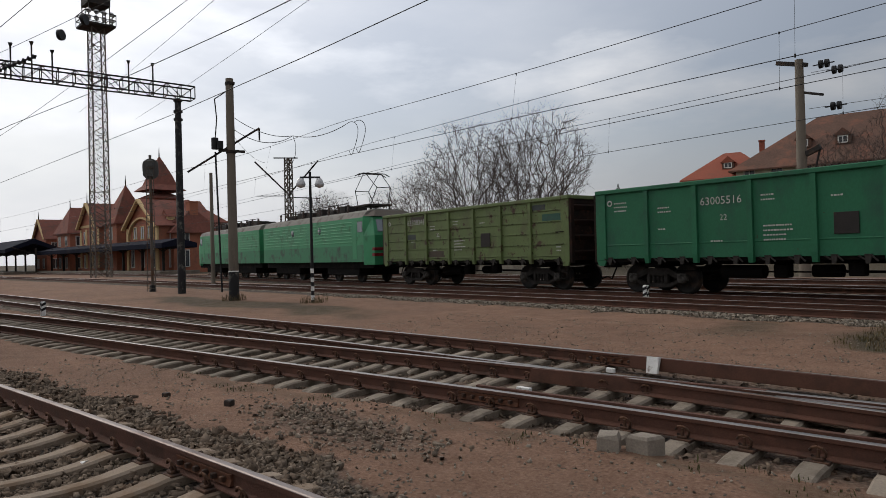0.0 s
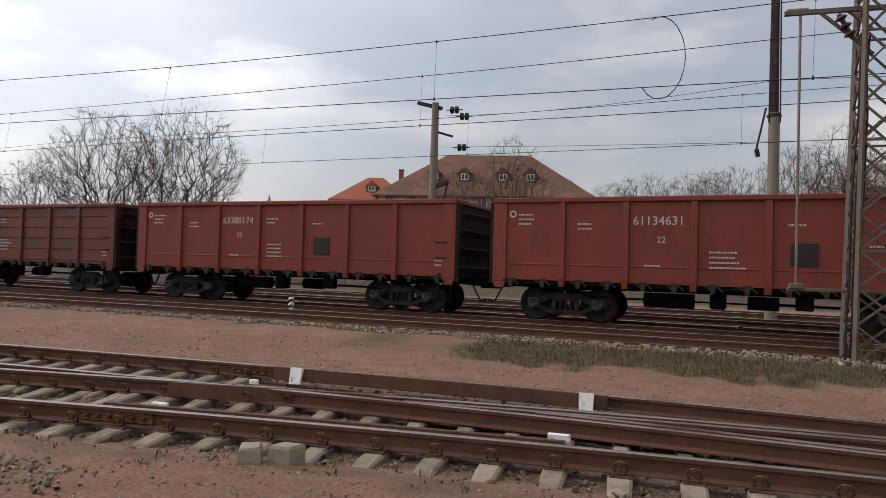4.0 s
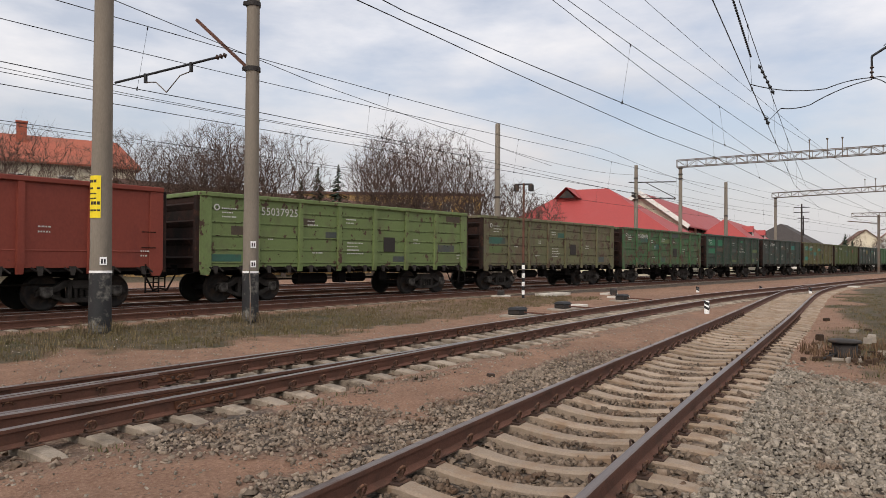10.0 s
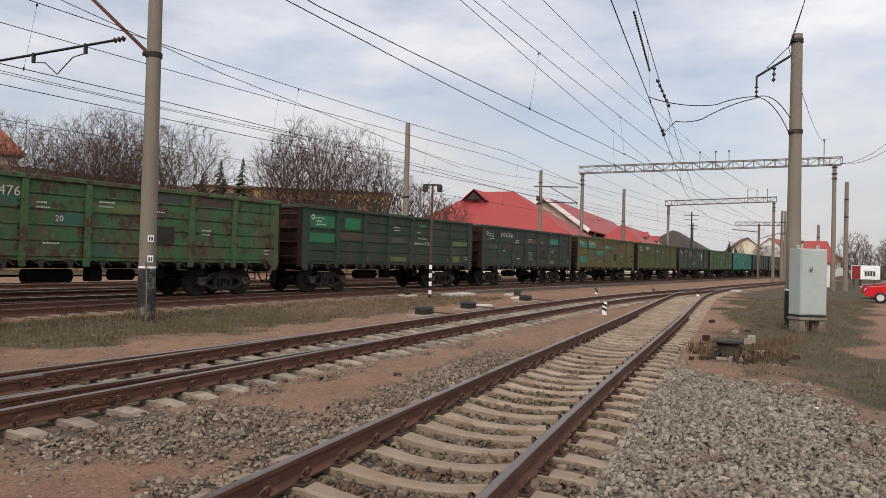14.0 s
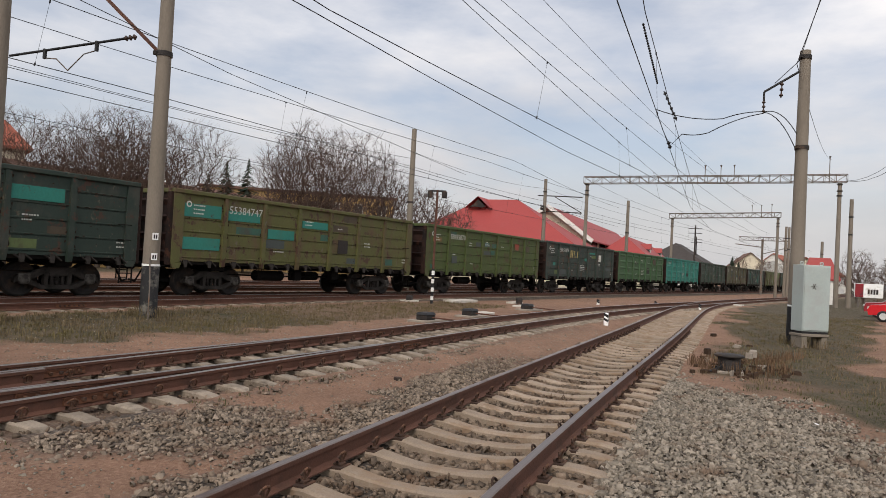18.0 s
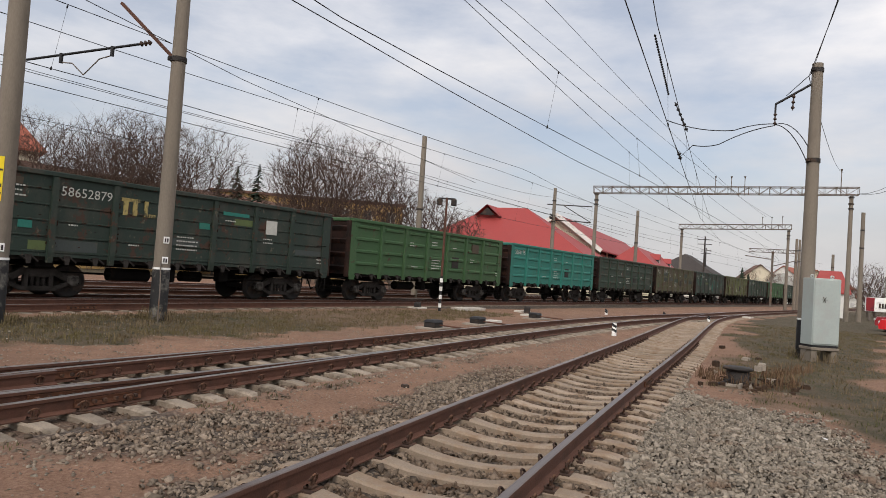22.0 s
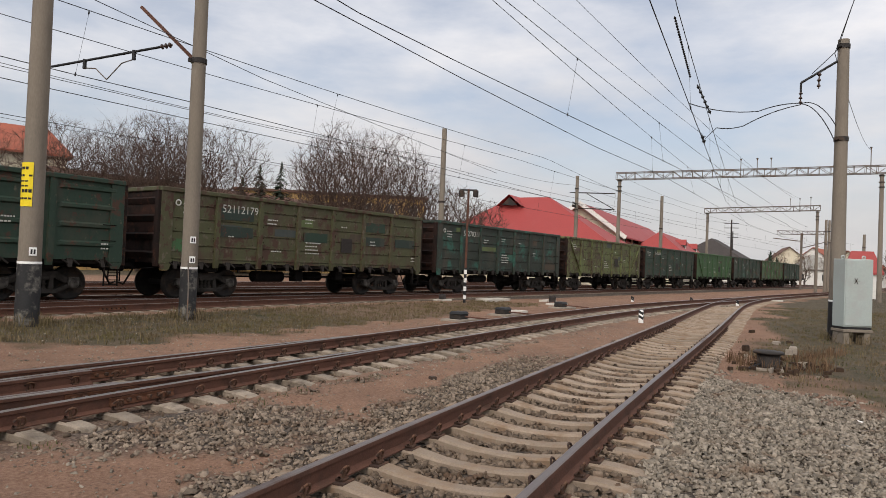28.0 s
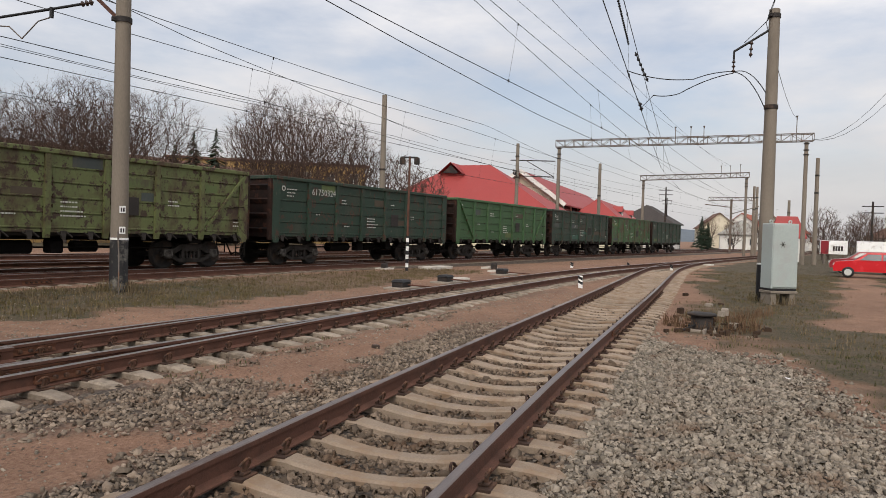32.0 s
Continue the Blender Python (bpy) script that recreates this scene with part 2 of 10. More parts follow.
# ---- materials ----
def surface(name, base, rough=0.8, metal=0.0, vary=0.25, scale=3.0, fine=40.0, bump=0.15, stain=None, amount=0.5, stain_scale=1.5, streak=1.0, by_object=0.0, island=0.0, spec=0.3):
    """Paint, stone, metal or earth: a base colour that varies at two scales, with stains, and fine relief."""
    m = bpy.data.materials.new(name)
    m.use_nodes = True
    nt = m.node_tree
    N, L = nt.nodes.new, nt.links.new
    b = nt.nodes["Principled BSDF"]
    tc = N("ShaderNodeTexCoord")
    mp = N("ShaderNodeMapping")
    mp.inputs["Scale"].default_value = (1, 1, 1.0 / streak)
    L(tc.outputs["Object"], mp.inputs["Vector"])
    shift = None
    if by_object:
        info = N("ShaderNodeObjectInfo")
        shift = N("ShaderNodeVectorMath")
        shift.operation = "MULTIPLY_ADD"
        shift.inputs[1].default_value = (37, 53, 71)
        L(info.outputs["Random"], shift.inputs[0])
        L(mp.outputs["Vector"], shift.inputs[2])
    vec = shift.outputs[0] if shift else mp.outputs["Vector"]
    big, small = N("ShaderNodeTexNoise"), N("ShaderNodeTexNoise")
    big.inputs["Scale"].default_value, big.inputs["Detail"].default_value, big.inputs["Roughness"].default_value = scale, 5, 0.6
    small.inputs["Scale"].default_value, small.inputs["Detail"].default_value = fine, 4
    L(vec, big.inputs["Vector"])
    L(vec, small.inputs["Vector"])
    add = N("ShaderNodeMath")
    add.operation = "ADD"
    L(big.outputs["Fac"], add.inputs[0])
    L(small.outputs["Fac"], add.inputs[1])
    rng = N("ShaderNodeMapRange")
    rng.inputs["From Min"].default_value, rng.inputs["From Max"].default_value = 0.6, 1.4
    rng.inputs["To Min"].default_value, rng.inputs["To Max"].default_value = 1 - vary, 1 + vary
    L(add.outputs[0], rng.inputs["Value"])
    gain = rng.outputs["Result"]
    for strength, source in ((by_object, "ShaderNodeObjectInfo"), (island, "ShaderNodeNewGeometry")):
        if strength:
            src = N(source)
            out = src.outputs["Random"] if source == "ShaderNodeObjectInfo" else src.outputs["Random Per Island"]
            r2 = N("ShaderNodeMapRange")
            r2.inputs["To Min"].default_value, r2.inputs["To Max"].default_value = 1 - strength, 1 + strength
            L(out, r2.inputs["Value"])
            mul = N("ShaderNodeMath")
            mul.operation = "MULTIPLY"
            L(gain, mul.inputs[0])
            L(r2.outputs["Result"], mul.inputs[1])
            gain = mul.outputs[0]
    col = N("ShaderNodeVectorMath")
    col.operation = "SCALE"
    col.inputs[0].default_value = base
    L(gain, col.inputs["Scale"])
    colour = col.outputs[0]
    if stain:
        sn = N("ShaderNodeTexNoise")
        sn.inputs["Scale"].default_value, sn.inputs["Detail"].default_value, sn.inputs["Roughness"].default_value = stain_scale, 8, 0.68
        off = N("ShaderNodeVectorMath")
        off.inputs[1].default_value = (11.3, 4.7, 8.1)
        L(vec, off.inputs[0])
        L(off.outputs[0], sn.inputs["Vector"])
        rp = N("ShaderNodeMapRange")
        rp.inputs["From Min"].default_value = 0.62 - 0.3 * amount
        rp.inputs["From Max"].default_value = 0.74 - 0.22 * amount
        L(sn.outputs["Fac"], rp.inputs["Value"])
        mx = N("ShaderNodeMix")
        mx.data_type = "RGBA"
        L(rp.outputs["Result"], mx.inputs["Factor"])
        L(colour, mx.inputs["A"])
        mx.inputs["B"].default_value = (*stain, 1)
        colour = mx.outputs["Result"]
    L(colour, b.inputs["Base Color"])
    rr = N("ShaderNodeMapRange")
    rr.inputs["To Min"].default_value, rr.inputs["To Max"].default_value = max(rough - 0.12, 0.03), min(rough + 0.1, 1)
    L(big.outputs["Fac"], rr.inputs["Value"])
    L(rr.outputs["Result"], b.inputs["Roughness"])
    b.inputs["Metallic"].default_value = metal
    b.inputs["Specular IOR Level"].default_value = spec
    if bump:
        bp = N("ShaderNodeBump")
        bp.inputs["Strength"].default_value, bp.inputs["Distance"].default_value = bump, 0.02
        L(small.outputs["Fac"], bp.inputs["Height"])
        L(bp.outputs["Normal"], b.inputs["Normal"])
    return m


def glass(name, tint=(0.06, 0.08, 0.09), rough=0.08):
    return surface(name, tint, rough, 0, 0.1, 2, 10, 0.0, spec=0.8)


RAIL_HEAD = surface("worn_rail_head", (0.20, 0.165, 0.15), 0.42, 0.75, 0.2, 2, 60, 0.03, (0.09, 0.05, 0.035), 0.35, 0.8)
RAIL_SHINE = surface("polished_rail_head", (0.27, 0.24, 0.22), 0.33, 0.9, 0.15, 2, 60, 0.03, (0.16, 0.10, 0.075), 0.25, 0.8)
RUST = surface("rail_rust", (0.092, 0.041, 0.027), 0.85, 0.0, 0.3, 4, 70, 0.25, (0.06, 0.03, 0.02), 0.4, 3)
SLEEPER = surface("sleeper_concrete", (0.25, 0.196, 0.147), 0.9, 0, 0.22, 4, 60, 0.25, (0.19, 0.13, 0.085), 0.5, 2.5, by_object=0.18, spec=0.25)
SLEEPER_DARK = surface("sleeper_old", (0.23, 0.19, 0.148), 0.92, 0, 0.25, 4, 60, 0.25, (0.10, 0.08, 0.06), 0.5, 2.5, by_object=0.2)
CLAMP = surface("rail_clamp_iron", (0.045, 0.027, 0.02), 0.85, 0.2, 0.3, 8, 60, 0.2, (0.12, 0.06, 0.035), 0.4, 5)
STONES = surface("ballast_stone", (0.205, 0.176, 0.14), 0.92, 0, 0.16, 14, 120, 0.3, (0.15, 0.105, 0.075), 0.3, 2, island=0.45, spec=0.15)
CRIB_STONES = surface("dusty_backlit_ballast_stone", (0.138, 0.105, 0.078), 0.95, 0, 0.2, 14, 120, 0.3, (0.09, 0.055, 0.035), 0.4, 2, island=0.45, spec=0.12)
TRODDEN_STONES = surface("trodden_ballast_stone", (0.185, 0.147, 0.113), 0.94, 0, 0.18, 14, 120, 0.3, (0.13, 0.085, 0.058), 0.35, 2, island=0.45, spec=0.13)
CONCRETE = surface("pole_concrete", (0.18, 0.153, 0.122), 0.9, 0, 0.18, 1.5, 50, 0.15, (0.13, 0.11, 0.087), 0.45, 1.2, streak=4)
TAR = surface("black_pole_base", (0.02, 0.02, 0.021), 0.7, 0, 0.3, 3, 40, 0.2, (0.16, 0.15, 0.13), 0.3, 3)
WHITE = surface("white_paint", (0.75, 0.75, 0.73), 0.7, 0, 0.12, 4, 50, 0.1, (0.42, 0.39, 0.35), 0.25, 4)
BLACK = surface("black_paint", (0.013, 0.013, 0.014), 0.6, 0, 0.3, 4, 50, 0.1)
STEEL = surface("grey_steel", (0.13, 0.112, 0.095), 0.75, 0.3, 0.25, 2, 40, 0.15, (0.13, 0.075, 0.045), 0.4, 2)
DARK_STEEL = surface("dark_steel", (0.03, 0.026, 0.024), 0.7, 0.3, 0.3, 3, 40, 0.15, (0.09, 0.055, 0.035), 0.3, 2)
WIRE = surface("wire_metal", (0.02, 0.02, 0.021), 0.6, 0.4, 0.1, 2, 20, 0.0)
INSULATOR = surface("brown_insulator", (0.05, 0.03, 0.022), 0.35, 0, 0.2, 5, 30, 0.0)


def worn(material, colour, scale, lo, hi, shift=0.0, stretch=1.0):
    """Adds a second layer of wear to a paint: chips and smears of another colour."""
    nt = material.node_tree
    N, L = nt.nodes.new, nt.links.new
    b = nt.nodes["Principled BSDF"]
    old = b.inputs["Base Color"].links[0].from_socket
    tc, mp, info = N("ShaderNodeTexCoord"), N("ShaderNodeMapping"), N("ShaderNodeObjectInfo")
    mp.inputs["Scale"].default_value = (1, 1, stretch)
    add = N("ShaderNodeVectorMath")
    add.operation = "MULTIPLY_ADD"
    add.inputs[1].default_value = (61 + shift, 23, 47)
    L(tc.outputs["Object"], mp.inputs["Vector"])
    L(info.outputs["Random"], add.inputs[0])
    L(mp.outputs["Vector"], add.inputs[2])
    n = N("ShaderNodeTexNoise")
    n.inputs["Scale"].default_value, n.inputs["Detail"].default_value, n.inputs["Roughness"].default_value = scale, 9, 0.72
    L(add.outputs[0], n.inputs["Vector"])
    r = N("ShaderNodeMapRange")
    r.inputs["From Min"].default_value, r.inputs["From Max"].default_value = lo, hi
    L(n.outputs["Fac"], r.inputs["Value"])
    x = N("ShaderNodeMix")
    x.data_type = "RGBA"
    L(r.outputs["Result"], x.inputs["Factor"])
    L(old, x.inputs["A"])
    x.inputs["B"].default_value = (*colour, 1)
    L(x.outputs["Result"], b.inputs["Base Color"])
    return material


# ---- the lines of the tracks: x along the yard, y away from the camera ----
class Line:
    """A smooth line in plan through given points, with its length measured from x = 0."""

    def __init__(self, pts, soft=6.0, step=0.5):
        pts = np.array(pts, float)
        x = np.arange(pts[0, 0], pts[-1, 0], step)
        y = np.interp(x, pts[:, 0], pts[:, 1])
        w = int(3 * soft / step)
        k = np.exp(-0.5 * (np.arange(-w, w + 1) * step / soft) ** 2)
        a, b = y[1] - y[0], y[-1] - y[-2]
        pad = np.r_[y[0] + a * np.arange(-w, 0), y, y[-1] + b * np.arange(1, w + 1)]
        self.x, self.y = x, np.convolve(pad, k / k.sum(), "valid")
        self.s = np.r_[0, np.cumsum(np.hypot(np.diff(x), np.diff(self.y)))]
        self.s -= np.interp(0, x, self.s)

    def at(self, s):
        return np.array([np.interp(s, self.s, self.x), np.interp(s, self.s, self.y)])

    def turn(self, s):
        d = self.at(s + 0.5) - self.at(s - 0.5)
        return math.atan2(d[1], d[0])

    def side(self, s, off):
        a = self.turn(s)
        return self.at(s) + off * np.array([-math.sin(a), math.cos(a)])

    def y_at(self, x):
        return np.interp(x, self.x, self.y)

    def s_at(self, x):
        return np.interp(x, self.x, self.s)


NEAR_LINE = Line([(-260, -15), (-60, -1.75), (-40, -0.38), (-18, 1.05), (-10, 1.77), (-5, 2.08), (0, 2.22), (4, 2.24), (8, 2.17), (14, 1.93), (22, 1.66), (32, 1.45), (41, 1.2), (50, 0.4), (60, -1.4), (80, -6.0), (110, -13.2), (200, -35), (300, -59)], 4)
MID_LINE = Line([(-260, -19.5), (-60, 0.9), (-40, 3.3), (-29, 4.7), (-20, 5.55), (-15, 5.95), (-10.9, 6.4), (-6.4, 6.9), (-2.2, 7.25), (1.2, 7.35), (4, 7.25), (7.8, 6.95), (12, 6.6), (15, 6.4), (19.5, 6.0), (25, 5.4), (33, 4.4), (41, 2.8), (50, 0.6), (60, -1.4)], 2.5)
FAR_LINE = Line([(-260, 8.6), (-35, 8.4), (-7, 8.6), (-2, 8.5), (2, 8.15), (6, 7.5), (10, 6.85), (14, 6.45)], 2.5)
SIDE_LINE = Line([(-260, 24), (-60, 21.0), (-28, 19.6), (-13, 18.7), (-5, 18.0), (0, 17.6), (7, 17.0), (14, 16.3), (20, 15.6), (27, 14.6), (36, 13.2), (45, 11.6), (57, 9.2)], 4)
TRAIN_LINE = Line([(-420, 35), (-130, 33.4), (-100, 33.0), (-77, 31.7), (-60, 29.6), (-44, 27.0), (-28, 24.4), (-16, 22.65), (-8, 21.75), (0, 20.9), (7, 19.9), (14, 18.5), (21, 16.9), (30, 14.9), (45, 11.9), (57, 9.35), (68, 7.0), (80, 4.45), (90, 2.2), (102, -0.4), (113, -2.9), (123, -5.3), (200, -24), (460, -88)], 5)
BACK_LINE = Line([(x, y + 4.9) for x, y in zip(TRAIN_LINE.x[::20], TRAIN_LINE.y[::20])], 5)
REAR_LINE = Line([(x, y + 10.2) for x, y in zip(TRAIN_LINE.x[::20], TRAIN_LINE.y[::20])], 5)
RAIL_TOP, BED_RAIL_TOP, GAUGE = 0.20, 0.29, 1.593


def bank(y):
    """The yard's ground rises by a hand's width towards the far tracks."""
    t = np.clip((y - 10.5) / 3.5, 0, 1)
    return 0.11 * t * t * (3 - 2 * t)


# ---- ground ----
def ramp(a, lo, hi):
    return np.clip((hi - a) / (hi - lo), 0, 1)


def waves(X, Y, scale, seed):
    """A smooth random field over the yard."""
    r = np.random.default_rng(seed)
    out = np.zeros_like(X)
    for _ in range(14):
        a, p = r.uniform(0, 2 * np.pi), r.uniform(0, 2 * np.pi)
        k = r.uniform(0.6, 2.2) / scale
        out += np.sin((X * np.cos(a) + Y * np.sin(a)) * 2 * np.pi * k + p)
    return out / 5.3


def covers(X, Y, wob, wob2, fine):
    """How far each spot lies from the tracks, and how much gravel, turf and loose stones cover it."""
    near = np.abs(Y - NEAR_LINE.y_at(X))
    mid = np.abs(Y - MID_LINE.y_at(X)) + np.where(X > 60, 50, 0)
    far = np.abs(Y - FAR_LINE.y_at(X)) + np.where(X > 14, 50, 0)
    side = np.abs(Y - SIDE_LINE.y_at(X)) + np.where(X > 57, 50, 0)
    train = np.minimum(np.abs(Y - TRAIN_LINE.y_at(X)), np.minimum(np.abs(Y - BACK_LINE.y_at(X)) + np.where(X < -74, 50, 0), np.abs(Y - REAR_LINE.y_at(X)) + np.where(X < -70, 50, 0)))
    below = NEAR_LINE.y_at(X) - Y
    beyond = -below
    end = ramp(X + 0.8 * wob + 0.4 * wob2, 12.0, 14.0)
    shoulder = (beyond > 0) * ramp(beyond + 0.2 * wob2 + 0.12 * wob - 0.15 * ramp(X, -6, 2) - 0.75 * ramp(-X, -12, -4), 1.35, 1.75)
    bed = ramp(near, 1.2, 1.5) * (0.55 + 0.45 * ramp(X, 12, 18))
    gravel = np.maximum.reduce([shoulder * ramp(X + wob, 9, 16), bed, 0.62 * ramp(mid + 0.2 * wob2, 1.1, 1.5), 0.6 * ramp(far + 0.2 * wob2, 1.1, 1.5), 0.9 * ramp(side + 0.3 * wob2, 1.9, 2.6) * ramp(X + wob, 3, 12), 0.5 * ramp(side, 1.2, 1.6), ramp(train, 2.2, 3.2)])
    # the wide gravel apron on the camera's side of the near track
    apron = (below > 0) * ramp(X + 0.7 * wob + 0.3 * wob2, 11.8, 13.6) * ramp(-X + wob, 40, 55) * ramp(below + 0.5 * wob + 0.25 * wob2 + 0.12 * np.clip(X, 0, 20) + 1.0 * np.clip((X - 2) / 4, 0, 1), 5.0, 6.4)
    gravel = np.maximum(gravel, apron)
    # loose patches between the near and the middle track
    patch = np.exp(-(((X - 5.45 + 0.33 * (Y - 5.0) + 0.2 * wob2) / 1.35) ** 2 + ((Y - 4.9) / 1.7) ** 2) ** 1.6)
    thin = np.exp(-(((X + 6.2) / 1.9) ** 2 + ((Y - 4.5) / 0.7) ** 2))
    strip = 0.75 * ramp(np.abs(Y - MID_LINE.y_at(X) + 1.5) + 0.3 * wob2, 0.15, 0.6) * ramp(-X + wob, -2, 4)
    gravel = np.maximum(gravel, np.maximum.reduce([1.0 * patch * (0.85 + 0.25 * fine), 0.7 * thin, 0.6 * strip]))
    # turf in front of the far tracks, and beyond the apron
    edge = np.interp(X, (-10, 3, 6, 10, 14, 18, 30), (12.3, 12.3, 11.8, 10.6, 9.7, 9.3, 8.6))
    turf = ramp(edge - Y + 0.35 * wob2 + 0.25 * wob, -0.5, 0.3) * ramp(Y - SIDE_LINE.y_at(X) + 1.9 + 0.25 * wob2, -0.4, 0.3) * ramp(np.abs(X - 14) + 1.5 * wob, 17, 21) * (1 - 0.45 * np.clip((X - 13) / 6, 0, 1))
    turf = np.maximum(turf, 0.7 * ramp(np.abs(Y - 12.9) + 0.5 * wob, 0.6, 1.6) * ramp(np.abs(X + 24) + 2 * wob, 6, 11))
    path = ramp(np.abs(Y + 3.4 + 0.2 * (X - 15)) + 0.35 * wob, 0.5, 1.3)
    turf = np.maximum(turf, (1 - end) * (below > 1.3) * ramp(-below + 0.7 * wob, -2.6, -1.4) * (1 - 0.9 * path))
    turf = np.maximum(turf, 0.9 * np.exp(-(((X + 10.7) / 1.3) ** 2 + ((Y + 1.6) / 0.5) ** 2) ** 2))
    turf = np.maximum(turf, 0.55 * ramp(np.abs(mid - 1.55) + 0.25 * wob2, 0.1, 0.45) * (Y < MID_LINE.y_at(X)) * ramp(np.abs(X - 1) + wob, 10, 14))
    turf = np.maximum(turf, 0.8 * (below > 2.4) * np.clip((X - 3) / 3, 0, 1) * (X < 16) * (1 - apron))
    turf = np.maximum(turf, 0.8 * (Y > 36) + 0.7 * (Y < -14))
    gravel *= 1 - 0.9 * (turf > 0.5) * np.exp(-(((X + 10.7) / 1.3) ** 2 + ((Y + 1.6) / 0.5) ** 2) ** 2)
    turf *= 1 - np.clip(gravel, 0, 1)
    pebble = np.clip(0.45 + 0.35 * wob2 + 0.3 * fine, 0, 1)
    return near, mid, far, side, train, np.clip(gravel, 0, 1), np.clip(turf, 0, 1), pebble


def ground_height(X, Y, wob, wob2, fine, near, mid, far):
    Z = bank(Y) + 0.012 * wob + 0.010 * wob2 + 0.006 * fine
    Z -= 0.02 * np.minimum(1, np.maximum.reduce([ramp(near, 1.3, 1.8), ramp(mid, 1.3, 1.8), ramp(far, 1.3, 1.8)]))
    Z -= 0.045 * np.maximum(ramp(mid, 1.1, 1.35), ramp(far, 1.1, 1.35))
    return Z - 0.048 * ramp(near, 0.35, 0.72) - 0.03 * ramp(near, 1.3, 1.5)


def build_ground():
    def axis(parts):
        return np.concatenate([np.arange(a, b, d) for a, b, d in parts] + [np.array([parts[-1][1]])])

    xs = axis([(-2500, -500, 500), (-500, -120, 40), (-120, -40, 2.0), (-40, -14, 0.5), (-14, 30, 0.16), (30, 70, 0.6), (70, 140, 2.5), (140, 500, 40), (500, 2500, 500)])
    ys = axis([(-2500, -500, 500), (-500, -60, 40), (-60, -10, 2.5), (-10, 16, 0.16), (16, 30, 0.8), (30, 80, 5), (80, 500, 60), (500, 2500, 500)])
    X, Y = np.meshgrid(xs, ys)
    rng = np.random.default_rng(3)

    wob, wob2, fine = waves(X, Y, 5.0, 1), waves(X, Y, 1.6, 2), waves(X, Y, 0.55, 5)
    near, mid, far, side, train, gravel, turf, pebble = covers(X, Y, wob, wob2, fine)
    Z = ground_height(X, Y, wob, wob2, fine, near, mid, far)
    Z = np.where(np.maximum(side < 1.7, train < 1.9), 0.085, Z)
    Z += rng.normal(0, 0.004, X.shape)
    nx, ny = len(xs), len(ys)
    idx = np.arange(nx * ny).reshape(ny, nx)
    faces = np.stack([idx[:-1, :-1], idx[:-1, 1:], idx[1:, 1:], idx[1:, :-1]], -1).reshape(-1, 4)
    me = bpy.data.meshes.new("ground")
    me.vertices.add(nx * ny)
    me.vertices.foreach_set("co", np.stack([X, Y, Z], -1).ravel())
    me.loops.add(faces.size)
    me.loops.foreach_set("vertex_index", faces.ravel())
    me.polygons.add(len(faces))
    me.polygons.foreach_set("loop_start", np.arange(0, faces.size, 4))
    me.polygons.foreach_set("loop_total", np.full(len(faces), 4))
    me.polygons.foreach_set("use_smooth", np.ones(len(faces), bool))
    me.update()
    cover = me.color_attributes.new("cover", "FLOAT_COLOR", "POINT")
    cover.data.foreach_set("color", np.stack([np.clip(gravel, 0, 1), np.clip(turf, 0, 1), pebble, np.ones_like(X)], -1).ravel())
    me.validate()

    m = bpy.data.materials.new("yard_earth")
    m.use_nodes = True
    nt = m.node_tree
    N, L = nt.nodes.new, nt.links.new
    b = nt.nodes["Principled BSDF"]
    b.inputs["Roughness"].default_value = 0.95
    b.inputs["Specular IOR Level"].default_value = 0.25
    att = N("ShaderNodeAttribute")
    att.attribute_name = "cover"
    sep = N("ShaderNodeSeparateColor")
    L(att.outputs["Color"], sep.inputs[0])
    geo = N("ShaderNodeNewGeometry")

    def noise_at(scale, detail=6, rough=0.6):
        n = N("ShaderNodeTexNoise")
        n.inputs["Scale"].default_value, n.inputs["Detail"].default_value, n.inputs["Roughness"].default_value = scale, detail, rough
        L(geo.outputs["Position"], n.inputs["Vector"])
        return n.outputs["Fac"]

    def ramp_of(fac, stops):
        r = N("ShaderNodeValToRGB")
        while len(r.color_ramp.elements) < len(stops):
            r.color_ramp.elements.new(0.5)
        for e, (p, c) in zip(r.color_ramp.elements, stops):
            e.position, e.color = p, (*c, 1)
        L(fac, r.inputs["Fac"])
        return r.outputs["Color"]

    def blend(f, a, c, kind="MIX"):
        x = N("ShaderNodeMix")
        x.data_type, x.blend_type = "RGBA", kind
        if isinstance(f, float):
            x.inputs["Factor"].default_value = f
        else:
            L(f, x.inputs["Factor"])
        L(a, x.inputs["A"])
        L(c, x.inputs["B"])
        return x.outputs["Result"]

    def cells(scale):
        v = N("ShaderNodeTexVoronoi")
        v.inputs["Scale"].default_value = scale
        L(geo.outputs["Position"], v.inputs["Vector"])
        return v

    n_big, n_mid, n_fine = noise_at(0.35), noise_at(2.3), noise_at(26, 5, 0.7)
    dirt = blend(0.5, ramp_of(n_mid, [(0.3, (0.18, 0.095, 0.06)), (0.55, (0.27, 0.155, 0.103)), (0.75, (0.335, 0.21, 0.145))]), ramp_of(n_fine, [(0.3, (0.085, 0.045, 0.028)), (0.5, (0.235, 0.14, 0.093)), (0.7, (0.43, 0.295, 0.21))]))
    v1 = cells(24)
    stone = ramp_of(v1.outputs["Color"], [(0.0, (0.05, 0.04, 0.032)), (0.5, (0.115, 0.092, 0.072)), (1.0, (0.24, 0.20, 0.16))])
    crack = N("ShaderNodeMapRange")
    crack.inputs["From Min"].default_value, crack.inputs["From Max"].default_value = 0.25, 0.75
    L(v1.outputs["Distance"], crack.inputs["Value"])
